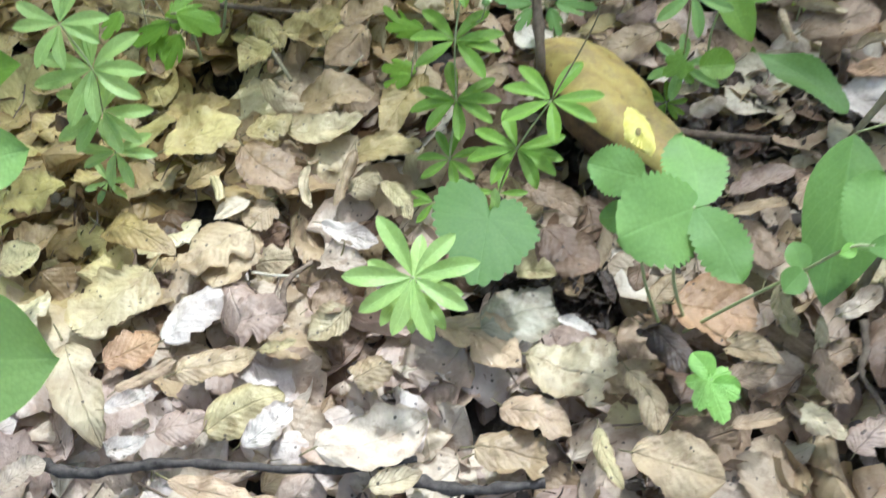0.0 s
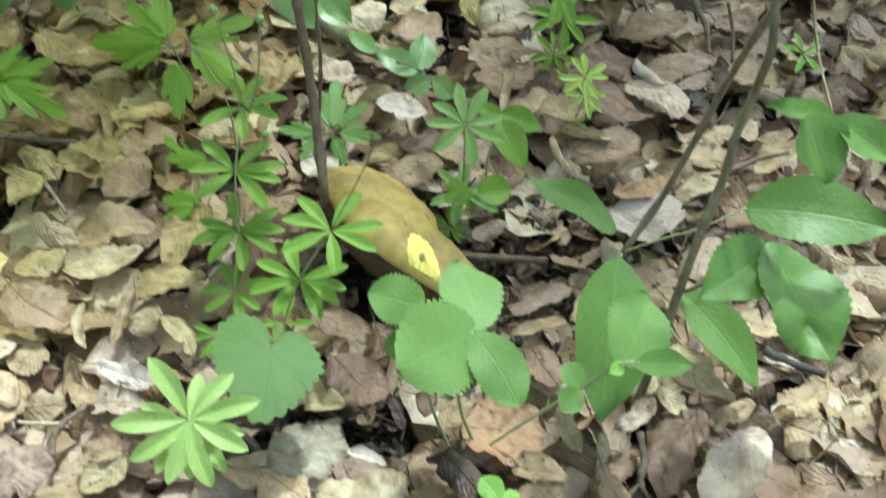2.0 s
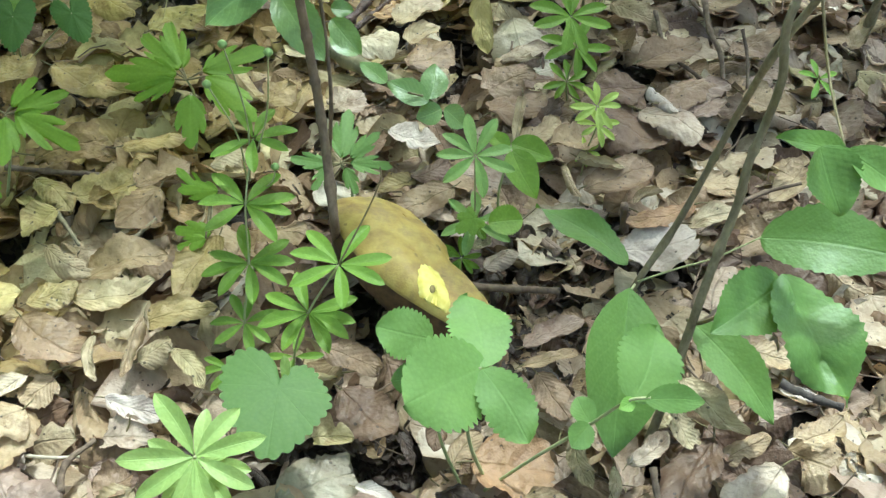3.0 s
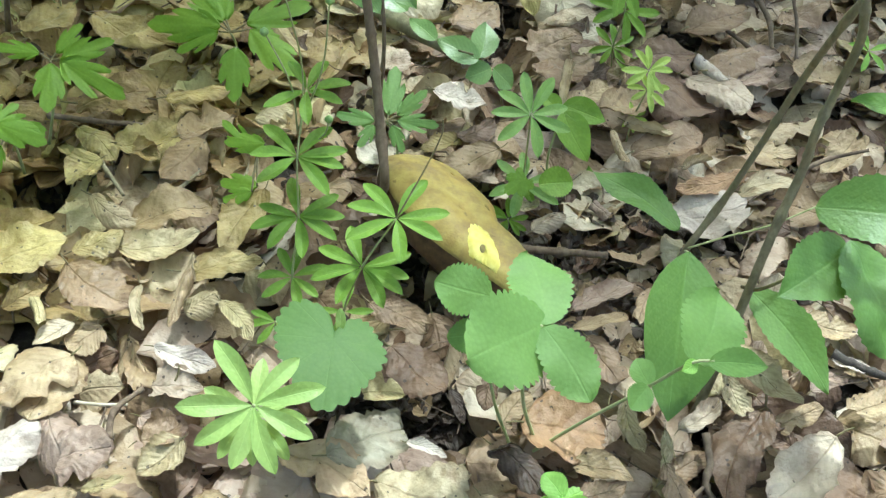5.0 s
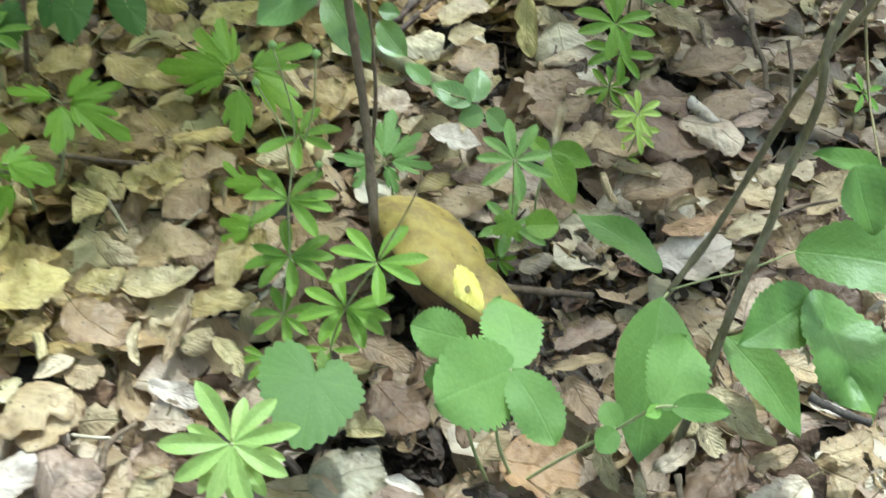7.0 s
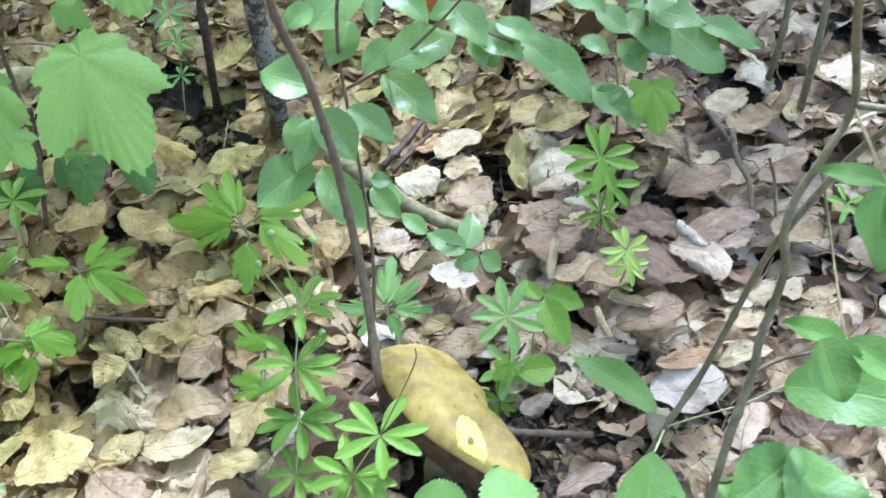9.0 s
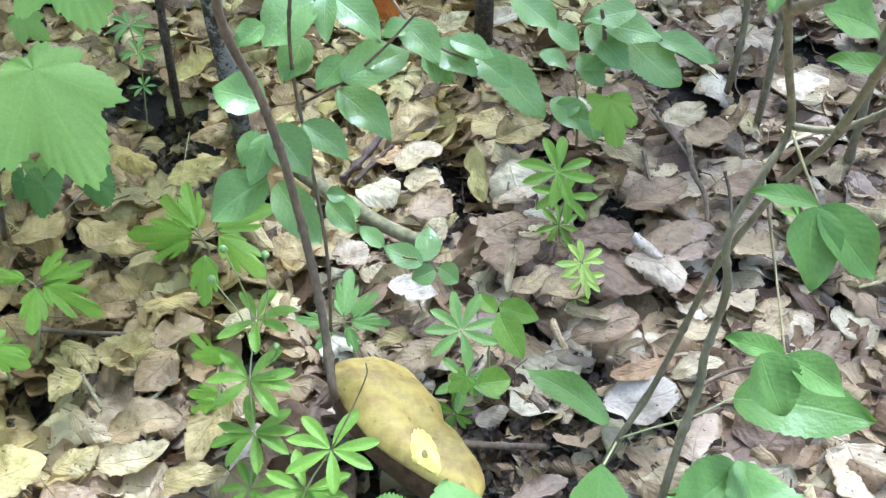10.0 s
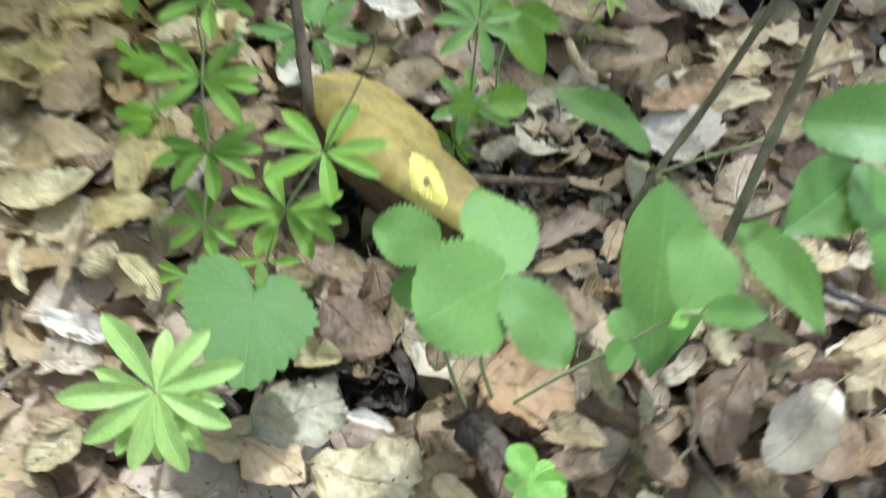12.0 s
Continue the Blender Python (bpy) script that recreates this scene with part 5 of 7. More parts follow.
def plain(name, a, b, scale, rough, relief=0.001):
    m, tree, bsdf = nodes_of(name)
    n = noise_node(tree, scale, 4.0, tree.nodes.new("ShaderNodeNewGeometry").outputs["Position"])
    link(tree, ramp(tree, n, [(0.35, a), (0.68, b)]), bsdf.inputs["Base Color"])
    bsdf.inputs["Roughness"].default_value = rough
    bumped(tree, bsdf, n, 0.6, relief)
    return m


M_CAP, M_PORES = mushroom_skin(), plain("mushroom_pores", (0.055, 0.028, 0.010), (0.14, 0.075, 0.027), 120.0, 0.8)
M_CAPSPOT = plain("cap_dent", (0.34, 0.235, 0.065), (0.45, 0.32, 0.09), 200.0, 0.7)
M_FLESH, M_BITE = plain("bitten_flesh", (0.72, 0.60, 0.10), (0.85, 0.76, 0.22), 140.0, 0.6), plain("gnawed_hole", (0.16, 0.12, 0.04), (0.35, 0.27, 0.09), 300.0, 0.8)


def cap_pose():
    """Pose of the tilted cap: its long way, its short way and its face."""
    head, foot = Vector(CAP_HEAD), Vector(CAP_FOOT)
    y = (foot - head)
    size = y.length
    y.normalize()
    z = Vector(CAP_FACE)
    z = (z - y * z.dot(y)).normalized()
    return Matrix.Translation((head + foot) * 0.5) @ Matrix((y.cross(z), y, z)).transposed().to_4x4(), size


CAP_HEAD, CAP_FOOT, CAP_FACE = (0.1185, 0.616, 0.0515), (0.1930, 0.4740, 0.0350), (0.42, 0.12, 0.90)


def build_mushroom():
    m, size = cap_pose()
    root = thing("mushroom", (0.135, 0.56, 0.0), "ochre-brown bolete mushroom with a slug-bitten cap among dead leaves", "mushroom")
    a, b, thick = size * 0.5, 0.0415, 0.018
    steps, rings = 64, 16

    def swell(x, y):
        return 0.0060 * noise.noise(Vector((x * 38, y * 26, 1.3))) + 0.0016 * noise.noise(Vector((x * 120, y * 80, 7.0)))

    def rim(ang):
        """Uneven outline, blunt and almost square at both ends."""
        c, s = math.cos(ang), math.sin(ang)
        e = 3.4
        square = (abs(c) ** e + abs(s) ** e) ** (-1 / e)
        return square * (1 + 0.010 * math.sin(3 * ang + 1.0) + 0.008 * math.sin(5 * ang) + 0.009 * math.sin(9 * ang + 2) + 0.006 * math.sin(17 * ang))

    def taper(y):
        """How the cap narrows and leans over from its middle to its foot."""
        u = min(1.0, max(0.0, (y / a + 0.12) / 1.12))
        return 1 - 0.52 * u * u * (3 - 2 * u) ** 0.7, -0.0125 * u ** 1.8

    def notch(x, y):
        """The gnawed step in the cap's far edge."""
        return 0.0075 * math.exp(-((y - 0.007) / 0.0085) ** 2) * min(1.0, max(0.0, (-x - 0.012) / 0.02))

    def crown(r):
        """Height of the cap over its rim: flat above, rounded off at the edge."""
        return thick * (max(0.0, 1 - min(1.0, r) ** 3.2) ** 0.6 - 0.9)

    def shell(f, ang):
        """Point of the cap: f from 0 (crown) to 1 (rim) and on to 2 (underside's middle)."""
        c, s = math.cos(ang), math.sin(ang)
        wob = rim(ang)
        g = f if f <= 1 else 2 - f
        wob *= 1.0 if f <= 1 else 0.97
        r = math.sin(0.5 * math.pi * min(1.0, g)) ** 0.85
        x, y = s * b * r * wob, c * a * r * wob
        narrow, shift = taper(y)
        x = x * narrow + shift
        x += notch(x, y)
        z = crown(r) if f <= 1 else -0.9 * thick - 0.030 * math.cos(0.5 * math.pi * g) ** 0.6
        z += swell(x, y) * (1 - 0.5 * g)
        return (x, y, z)

    def surface(name, lo, hi):
        verts, faces = [], []
        for q in range(rings + 1):
            f = lo + (hi - lo) * q / rings
            for k in range(steps):
                verts.append(shell(max(0.02, min(1.98, f)), 2 * math.pi * k / steps))
        for q in range(rings):
            for k in range(steps):
                k2 = (k + 1) % steps
                faces.append((q * steps + k, (q + 1) * steps + k, (q + 1) * steps + k2, q * steps + k2))
        for e in (0, rings):
            if (lo == 0 and e == 0) or (hi == 2 and e == rings):
                loop = tuple(e * steps + k for k in range(steps))
                faces.append(loop if e == 0 else tuple(reversed(loop)))
        return mesh_of(name, verts, faces)

    cap = part("cap", surface("cap", 0, 1.02), M_CAP, root, "", m)
    part("pore_layer", surface("pore_layer", 1.0, 2), M_PORES, root, "dark brown pore layer under the cap", m)
    top = m @ Vector((0, 0, -0.020))
    part("stipe", tube("stipe", [(top.x, top.y + 0.010, -0.04), (top.x, top.y + 0.004, 0.0), tuple(top)], 0.021, 0.016, 16, 6, 0.05), M_PORES, root, "short brown stipe hidden below the cap")

    # the bitten patch: bare yellow flesh with a ragged rim, near the low end of the cap
    mid, way = Vector((0.0155, 0.0385, 0.0)), Vector((0.0169, 0.0531, 0.0)).normalized()
    half = 0.0275
    side = Vector((-way.y, way.x, 0))

    def out(x, y):
        """How far out towards the rim (1) a point of the cap lies."""
        narrow, shift = taper(y)
        across = (x - notch(x, y) - shift) / (b * narrow)
        return math.sqrt(across ** 2 + (y / a) ** 2) / rim(math.atan2(across, y / a))

    def cap_height(x, y):
        r = out(x, y)
        return crown(r) + swell(x, y) * (1 - 0.5 * min(1.0, r))

    def patch(name, centre, ra, rb, lift, seed):
        rng = random.Random(seed)
        n, qn = 90, 5
        rag = [0.96 + 0.05 * math.sin(3 * k * 6.283 / n + 1) + 0.09 * abs(math.sin(7.5 * k * 6.283 / n)) + rng.uniform(-0.015, 0.015) for k in range(n)]
        verts, faces = [], []
        for q in range(qn + 1):
            for k in range(n):
                t = 2 * math.pi * k / n
                f = max(0.03, q / qn) if q < qn else 1.0
                p = centre + way * (math.cos(t) * ra * rag[k] * f) + side * (math.sin(t) * rb * rag[k] * f)
                for _ in range(20):
                    if out(p.x, p.y) > 0.95:
                        p = centre.lerp(p, 0.94)
                edge = 0.0012 if q < qn else -0.0015
                verts.append((p.x, p.y, cap_height(p.x, p.y) + edge * lift))
        for q in range(qn):
            for k in range(n):
                k2 = (k + 1) % n
                faces.append((q * n + k, (q + 1) * n + k, (q + 1) * n + k2, q * n + k2))
        faces.append(tuple(reversed(range(n))))
        return mesh_of(name, verts, faces)

    bite = part("bitten_patch", patch("bitten_patch", mid, half, half * 0.42, 1.0, 4), M_FLESH, cap, "bare bright yellow flesh where slugs fed", m)
    part("slug_hole", patch("slug_hole", Vector((-0.0150, 0.0016, 0)), 0.0045, 0.0020, 0.5, 6), M_BITE, cap, "small dark hole eaten into the cap", m)
    part("slug_hole", patch("slug_hole", Vector((0.0095, -0.0004, 0)), 0.0030, 0.0022, 0.4, 7), M_CAPSPOT, cap, "shallow brown dent in the cap", m)
    part("slug_hole", patch("slug_hole", Vector((-0.0160, -0.0420, 0)), 0.0032, 0.0016, 0.4, 8), M_CAPSPOT, cap, "shallow brown dent in the cap", m)
    part("gnawed_hole", patch("gnawed_hole", mid + side * -0.002, half * 0.12, half * 0.08, 1.5, 5), M_BITE, bite, "small brown gnawed hole", m)


build_mushroom()

# ---- sweet woodruff ----


def woodruff(foot, tiers, material, label, stem=0.0009, group="sweet woodruff plants"):
    """tiers: rows of centre, normal, leaf length and angles, from the lowest up."""
    plant = thing("woodruff", foot, label, "wild plant", group)
    stalk(plant, [(foot[0], foot[1], foot[2] - 0.02)] + [t[0] for t in tiers], stem, stem * 0.7, M_STEM)
    for k, (c, n, length, angles) in enumerate(tiers):
        whorl(plant, c, n, length, angles, material, seed=k + int(abs(foot[0]) * 1000))
    return plant


FACE = (0.05, -0.58, 0.80)
MILD = (0.0, -0.25, 0.97)
woodruff((0.0019, 0.4057, 0.0), [
    ((0.0101, 0.35, 0.085), (0.0, -0.4, 0.9), 0.030, [80, 25, -12, -55, -93, -130, -165, 148]),
    ((0.0125, 0.3417, 0.105), FACE, 0.0365, [118, 43, 10, -33, -75, -112, -150, 177])], M_BRIGHT,
    "bright yellow-green woodruff with a broad whorl of leaves", 0.0013)
woodruff((0.0238, 0.5022, 0.0), [
    ((0.0261, 0.5025, 0.028), MILD, 0.026, ring(7, 15)),
    ((0.0328, 0.529, 0.06), MILD, 0.031, [97, 190, 228, 273, 323, 355, 30, 160]),
    ((0.0349, 0.5491, 0.097), MILD, 0.034, [128, 176, 218, 303, 342, 6, 45]),
    ((0.0439, 0.5811, 0.128), MILD, 0.030, [115, 60, 12, 330, 270, 205])], M_WOODRUFF,
    "tall dark green woodruff with several whorls on one stem")
woodruff((0.0599, 0.4785, 0.0), [
    ((0.0604, 0.4616, 0.035), MILD, 0.022, ring(4, 80)),
    ((0.0736, 0.4542, 0.085), MILD, 0.031, [148, 190, 235, 290, 318, 343, 15, 100]),
    ((0.0952, 0.4555, 0.124), (0.02, -0.22, 0.97), 0.032, [124, 161, 202, 270, 328, 6, 51])], M_WOODRUFF,
    "dark green woodruff leaning beside the mushroom")
# the thin dry fruiting stalk above it
fruit = thing("fruiting_stalk", (0.0952, 0.4555, 0.124), "thin dark fruiting stalk rising from a woodruff whorl", "stem")
stalk(fruit, [(0.0952, 0.4555, 0.124), (0.1135, 0.47, 0.15), (0.1233, 0.4774, 0.168), (0.1238, 0.4787, 0.178)], 0.0006, 0.0004, M_REDSTEM, "stalk")
woodruff((-0.2406, 0.5161, 0.0), [
    ((-0.2344, 0.5125, 0.012), FACE, 0.020, ring(6, 10)),
    ((-0.2164, 0.5114, 0.045), FACE, 0.028, ring(8, 30)),
    ((-0.2144, 0.5177, 0.08), FACE, 0.036, ring(9, 5)),
    ((-0.2128, 0.5267, 0.11), FACE, 0.041, ring(9, 40)),
    ((-0.2267, 0.5388, 0.14), FACE, 0.033, ring(8, 10))], M_BRIGHT, "upright light green woodruff in tiers above the litter")
woodruff((0.3183, 0.6869, 0.0), [
    ((0.3188, 0.6834, 0.012), FACE, 0.014, ring(6, 30)),
    ((0.3203, 0.6706, 0.05), FACE, 0.019, ring(7, 10)),
    ((0.3159, 0.6653, 0.073), FACE, 0.0225, ring(8, 35))], M_YELLOW, "small woodruff shoot tinted bright yellow-green as if in sun")
woodruff((0.3298, 0.7903, 0.0), [
    ((0.3264, 0.7909, 0.012), FACE, 0.024, ring(7, 30)),
    ((0.3289, 0.7837, 0.055), FACE, 0.032, ring(7, 0)),
    ((0.3162, 0.7705, 0.095), FACE, 0.036, ring(8, 20))], M_WOODRUFF, "dark green woodruff in tiers beyond the mushroom")
woodruff((0.2058, 0.6097, 0.0), [
    ((0.2022, 0.5846, 0.03), MILD, 0.030, ring(6, 15)),
    ((0.1951, 0.5568, 0.118), FACE, 0.029, [140, 95, 55, 10, 335, 275, 215, 175])], M_SOFT, "light green woodruff with a whorl of soft leaves")
woodruff((0.1908, 0.5682, 0.0), [((0.1893, 0.5647, 0.012), FACE, 0.016, ring(9, 12))], M_WOODRUFF, "tiny woodruff seedling beside the mushroom")
woodruff((-0.1255, 1.0862, 0.0), [
    ((-0.1131, 1.0745, 0.05), MILD, 0.017, ring(6, 0)),
    ((-0.1068, 1.065, 0.1), MILD, 0.025, ring(7, 20)),
    ((-0.104, 1.0439, 0.145), MILD, 0.026, ring(7, 45))], M_AVENS, "slender woodruff in deep shade")
woodruff((-0.267, 0.8498, 0.0), [((-0.2527, 0.8432, 0.06), MILD, 0.036, ring(7, 20))], M_WOODRUFF, "dark green woodruff under maple leaves")
woodruff((0.5843, 0.7759, 0.0), [((0.564, 0.757, 0.02), FACE, 0.022, ring(5, 20))], M_LIME, "small light green seedling beside the bush")
woodruff((0.0096, 0.4824, 0.0), [((0.0136, 0.4761, 0.012), MILD, 0.020, [150, 185, 230, 300])], M_WOODRUFF, "tiny woodruff seedling under a heart-shaped leaf")


# ---- heart-leaved plant and wood avens ----
heart = thing("heart_leaf_plant", (0.0583, 0.4442, 0.0), "low plant with one broad heart-shaped leaf", "wild plant")
leaf(heart, "heart", (0.0542, 0.3977, 0.085), (0.0469, 0.352, 0.082), 1.0, M_HEART, (0.05, -0.45, 0.88), droop=0.10, wave=0.012, seed=1)
leaf(heart, "spoon", (0.057, 0.404, 0.08), (0.059, 0.4118, 0.096), 0.34, M_BRIGHT, FACE, 0.1, 0.05, 0.02, 2)
stalk(heart, [(0.0583, 0.4442, 0.0), (0.0581, 0.4231, 0.045), (0.0549, 0.4017, 0.084)], 0.0012, 0.0009, M_STEM)

avens = thing("wood_avens", (0.1753, 0.3703, 0.0), "wood avens with a soft three-part toothed leaf", "wild plant")
C_AV = (0.167, 0.3686, 0.122)
leaf(avens, "round", (0.1721, 0.3714, 0.12), (0.1246, 0.3405, 0.134), 0.93, M_AVENS, FACE, 0.03, 0.06, 0.045, 1, "leaflet")
leaf(avens, "round", (0.1692, 0.3684, 0.122), (0.1684, 0.4203, 0.128), 0.72, M_AVENS, FACE, 0.03, 0.08, 0.045, 2, "leaflet")
leaf(avens, "round", (0.1681, 0.3673, 0.122), (0.1864, 0.3242, 0.112), 0.64, M_AVENS, FACE, 0.03, 0.08, 0.045, 3, "leaflet")
leaf(avens, "round", (0.1457, 0.4035, 0.108), (0.1136, 0.409, 0.118), 0.92, M_AVENS, FACE, 0.03, 0.06, 0.045, 4, "leaflet")
leaf(avens, "round", (0.1449, 0.3891, 0.09), (0.1195, 0.3943, 0.085), 0.8, M_AVENS, FACE, 0.03, 0.06, 0.045, 5, "leaflet")
stalk(avens, [(0.1771, 0.3701, 0.0), (0.1626, 0.3697, 0.06), C_AV], 0.0013, 0.0010, M_STEM, "stalk")
stalk(avens, [(0.1607, 0.3694, 0.0), (0.1458, 0.3787, 0.055), (0.1462, 0.4022, 0.107)], 0.0011, 0.0010, M_STEM, "stalk")
stalk(avens, [(0.1746, 0.3662, 0.0), (0.1998, 0.3618, 0.035), (0.2253, 0.3503, 0.08), (0.2428, 0.341, 0.115), (0.2557, 0.34, 0.118)], 0.0012, 0.0008, M_STEM, "stalk")
leaf(avens, "round", (0.2284, 0.3489, 0.088), (0.2232, 0.3621, 0.095), 1.0, M_AVENS, FACE, 0.1, 0.05, 0.02, 6, "leaflet")
leaf(avens, "round", (0.2274, 0.3475, 0.088), (0.2151, 0.3355, 0.085), 0.95, M_AVENS, FACE, 0.1, 0.05, 0.02, 7, "leaflet")
leaf(avens, "round", (0.2461, 0.3404, 0.116), (0.273, 0.3841, 0.125), 0.78, M_AVENS, FACE, 0.03, 0.08, 0.045, 8, "leaflet")
leaf(avens, "toothed", (0.2524, 0.3391, 0.118), (0.2893, 0.3378, 0.112), 0.45, M_AVENS, FACE, 0.12, 0.12, 0.03, 9, "leaflet")
leaf(avens, "toothed", (0.2472, 0.3411, 0.116), (0.2375, 0.3363, 0.116), 0.8, M_LIME, FACE, 0.1, 0.05, 0.02, 9, "leaflet")

sprout = thing("lime_seedling", (0.1903, 0.3197, 0.0), "lime green seedling with lobed leaves on the litter", "wild plant")
leaf(sprout, "round", (0.1784, 0.3119, 0.036), (0.1695, 0.3266, 0.04), 0.9, M_LIME, FACE, 0.1, 0.05, 0.03, 2)
leaf(sprout, "cutleaf", (0.1772, 0.3105, 0.036), (0.1832, 0.2846, 0.03), 0.85, M_LIME, FACE, 0.1, 0.05, 0.03, 3)
leaf(sprout, "round", (0.179, 0.3082, 0.036), (0.1945, 0.3043, 0.034), 0.85, M_LIME, FACE, 0.1, 0.05, 0.03, 4)
stalk(sprout, [(0.191, 0.3178, 0.0), (0.1781, 0.3105, 0.036)], 0.0010, 0.0008, M_STEM)

# ---- the bush with lance-shaped leaves ----
bush = thing("bush", (0.3209, 0.5255, 0.0), "young bush with two brown stems and lance-shaped leaves", "bush")
S2 = [(0.285, 0.385, -0.02), (0.302, 0.405, 0.035), (0.314, 0.4214, 0.077), (0.3255, 0.437, 0.112), (0.3385, 0.452, 0.150), (0.3375, 0.452, 0.180), (0.344, 0.458, 0.205), (0.342, 0.452, 0.240), (0.337, 0.4539, 0.268), (0.3409, 0.457, 0.29), (0.3493, 0.4551, 0.318), (0.3607, 0.4601, 0.345), (0.3383, 0.437, 0.4), (0.3045, 0.3928, 0.47)]
stalk(bush, S2, 0.0032, 0.0019, M_BUSH, "stem", 9, "", 10, 0.08)
stalk(bush, [(0.300, 0.512, -0.02), (0.319, 0.520, 0.020), (0.341, 0.530, 0.058), (0.3525, 0.528, 0.108), (0.358, 0.516, 0.170), (0.35, 0.483, 0.232), (0.358, 0.4716, 0.272), (0.3664, 0.4564, 0.315), (0.3672, 0.4302, 0.355), (0.3539, 0.3969, 0.4), (0.3206, 0.3326, 0.47)], 0.0027, 0.0019, M_BUSH, "stem", 6, "", 10, 0.08)
stalk(bush, [(0.3607, 0.4601, 0.345), (0.3762, 0.4461, 0.35), (0.3882, 0.4329, 0.365), (0.3908, 0.4021, 0.4)], 0.0021, 0.0018, M_BUSH, "side_shoot", 3)
stalk(bush, [(0.3385, 0.452, 0.150), (0.358, 0.4585, 0.152), (0.3773, 0.4541, 0.161)], 0.0017, 0.0010, M_TWIG, "side_shoot", 2)
stalk(bush, [(0.3264, 0.4256, 0.43), (0.3171, 0.3952, 0.45), (0.3201, 0.3815, 0.46)], 0.0030, 0.0018, M_BUSH, "side_shoot", 2)
stalk(bush, [(0.3132, 0.5107, 0.025), (0.3366, 0.5072, 0.038), (0.3647, 0.5026, 0.052), (0.3969, 0.5062, 0.065)], 0.0008, 0.0007, M_STEM, "shoot")
stalk(bush, [(0.3079, 0.5034, 0.03), (0.2749, 0.4356, 0.1)], 0.0010, 0.0008, M_STEM, "petiole")
# lower leaves
leaf(bush, "lance", (0.2721, 0.4324, 0.105), (0.2467, 0.3433, 0.058), 0.52, M_BUSHLEAF, (0.1, -0.62, 0.75), 0.16, 0.06, 0.02, 1)
leaf(bush, "toothed", (0.3025, 0.5106, 0.045), (0.245, 0.5636, 0.065), 0.34, M_BUSHLEAF, (0.25, -0.5, 0.8), 0.18, 0.10, 0.06, 2)
leaf(bush, "toothed", (0.3958, 0.5057, 0.065), (0.4799, 0.4553, 0.085), 0.54, M_BUSHLEAF, (0.0, -0.5, 0.85), 0.12, 0.06, 0.03, 3)
leaf(bush, "toothed", (0.3432, 0.3903, 0.145), (0.2903, 0.3563, 0.15), 0.62, M_BUSHLEAF, (-0.1, -0.5, 0.85), 0.16, 0.08, 0.03, 4)
leaf(bush, "torn", (0.3423, 0.3917, 0.15), (0.3613, 0.3199, 0.122), 0.70, M_BUSHLEAF, (0.2, -0.5, 0.8), 0.10, 0.05, 0.07, 5)
leaf(bush, "toothed", (0.3193, 0.4288, 0.07), (0.3563, 0.3633, 0.046), 0.42, M_BUSHLEAF, FACE, 0.14, 0.08, 0.02, 6)
stalk(bush, [(0.3212, 0.4401, 0.06), (0.3184, 0.4125, 0.09), (0.3432, 0.3903, 0.145)], 0.0014, 0.0010, M_REDSTEM, "petiole")
# upper leaves
leaf(bush, "lance", (0.3622, 0.4027, 0.225), (0.3382, 0.4348, 0.215), 0.42, M_BUSHLEAF, (0.1, -0.45, 0.88), 0.25, 0.05, 0.04, 7)
leaf(bush, "toothed", (0.3474, 0.4069, 0.228), (0.3577, 0.3804, 0.203), 0.95, M_BUSHLEAF, (0.1, -0.55, 0.8), 0.2, 0.10, 0.05, 8)
leaf(bush, "lance", (0.3613, 0.4062, 0.225), (0.3932, 0.3844, 0.21), 0.55, M_BUSHLEAF, (0.0, -0.55, 0.85), 0.2, 0.08, 0.04, 9)
leaf(bush, "lance", (0.3475, 0.3929, 0.345), (0.3206, 0.4106, 0.345), 0.42, M_BUSHLEAF, (0.1, -0.4, 0.9), 0.25, 0.06, 0.04, 7)
leaf(bush, "ovate", (0.3455, 0.3932, 0.345), (0.3383, 0.3631, 0.32), 0.68, M_BUSHLEAF, (0.0, -0.6, 0.8), 0.2, 0.10, 0.05, 8)
leaf(bush, "ovate", (0.3484, 0.3936, 0.345), (0.3721, 0.3655, 0.32), 0.60, M_BUSHLEAF, (0.0, -0.55, 0.8), 0.2, 0.10, 0.05, 5)
leaf(bush, "toothed", (0.3575, 0.3885, 0.42), (0.3376, 0.4041, 0.42), 0.50, M_BUSHLEAF, (0.0, -0.45, 0.88), 0.2, 0.10, 0.05, 4)
leaf(bush, "ovate", (0.3216, 0.3894, 0.45), (0.3507, 0.3864, 0.44), 0.75, M_BUSHLEAF, (0.0, -0.5, 0.85), 0.2, 0.10, 0.05, 6)
leaf(bush, "ovate", (0.3008, 0.3936, 0.47), (0.2932, 0.375, 0.46), 0.60, M_BUSHLEAF, (0.0, -0.5, 0.85), 0.2, 0.10, 0.05, 9)
stalk(bush, [(0.3607, 0.4601, 0.345), (0.3534, 0.4247, 0.345), (0.3483, 0.394, 0.344)], 0.0010, 0.0007, M_REDSTEM, "petiole")
stalk(bush, [(0.3835, 0.5175, 0.27), (0.3846, 0.4772, 0.225), (0.3609, 0.404, 0.226)], 0.0010, 0.0007, M_REDSTEM, "petiole")

stalk(bush, [(0.3546, 0.4619, 0.318), (0.3606, 0.4642, 0.324), (0.3698, 0.4692, 0.328), (0.3852, 0.4729, 0.33), (0.3985, 0.4706, 0.33)], 0.0010, 0.0008, M_STRAW, "tendril")

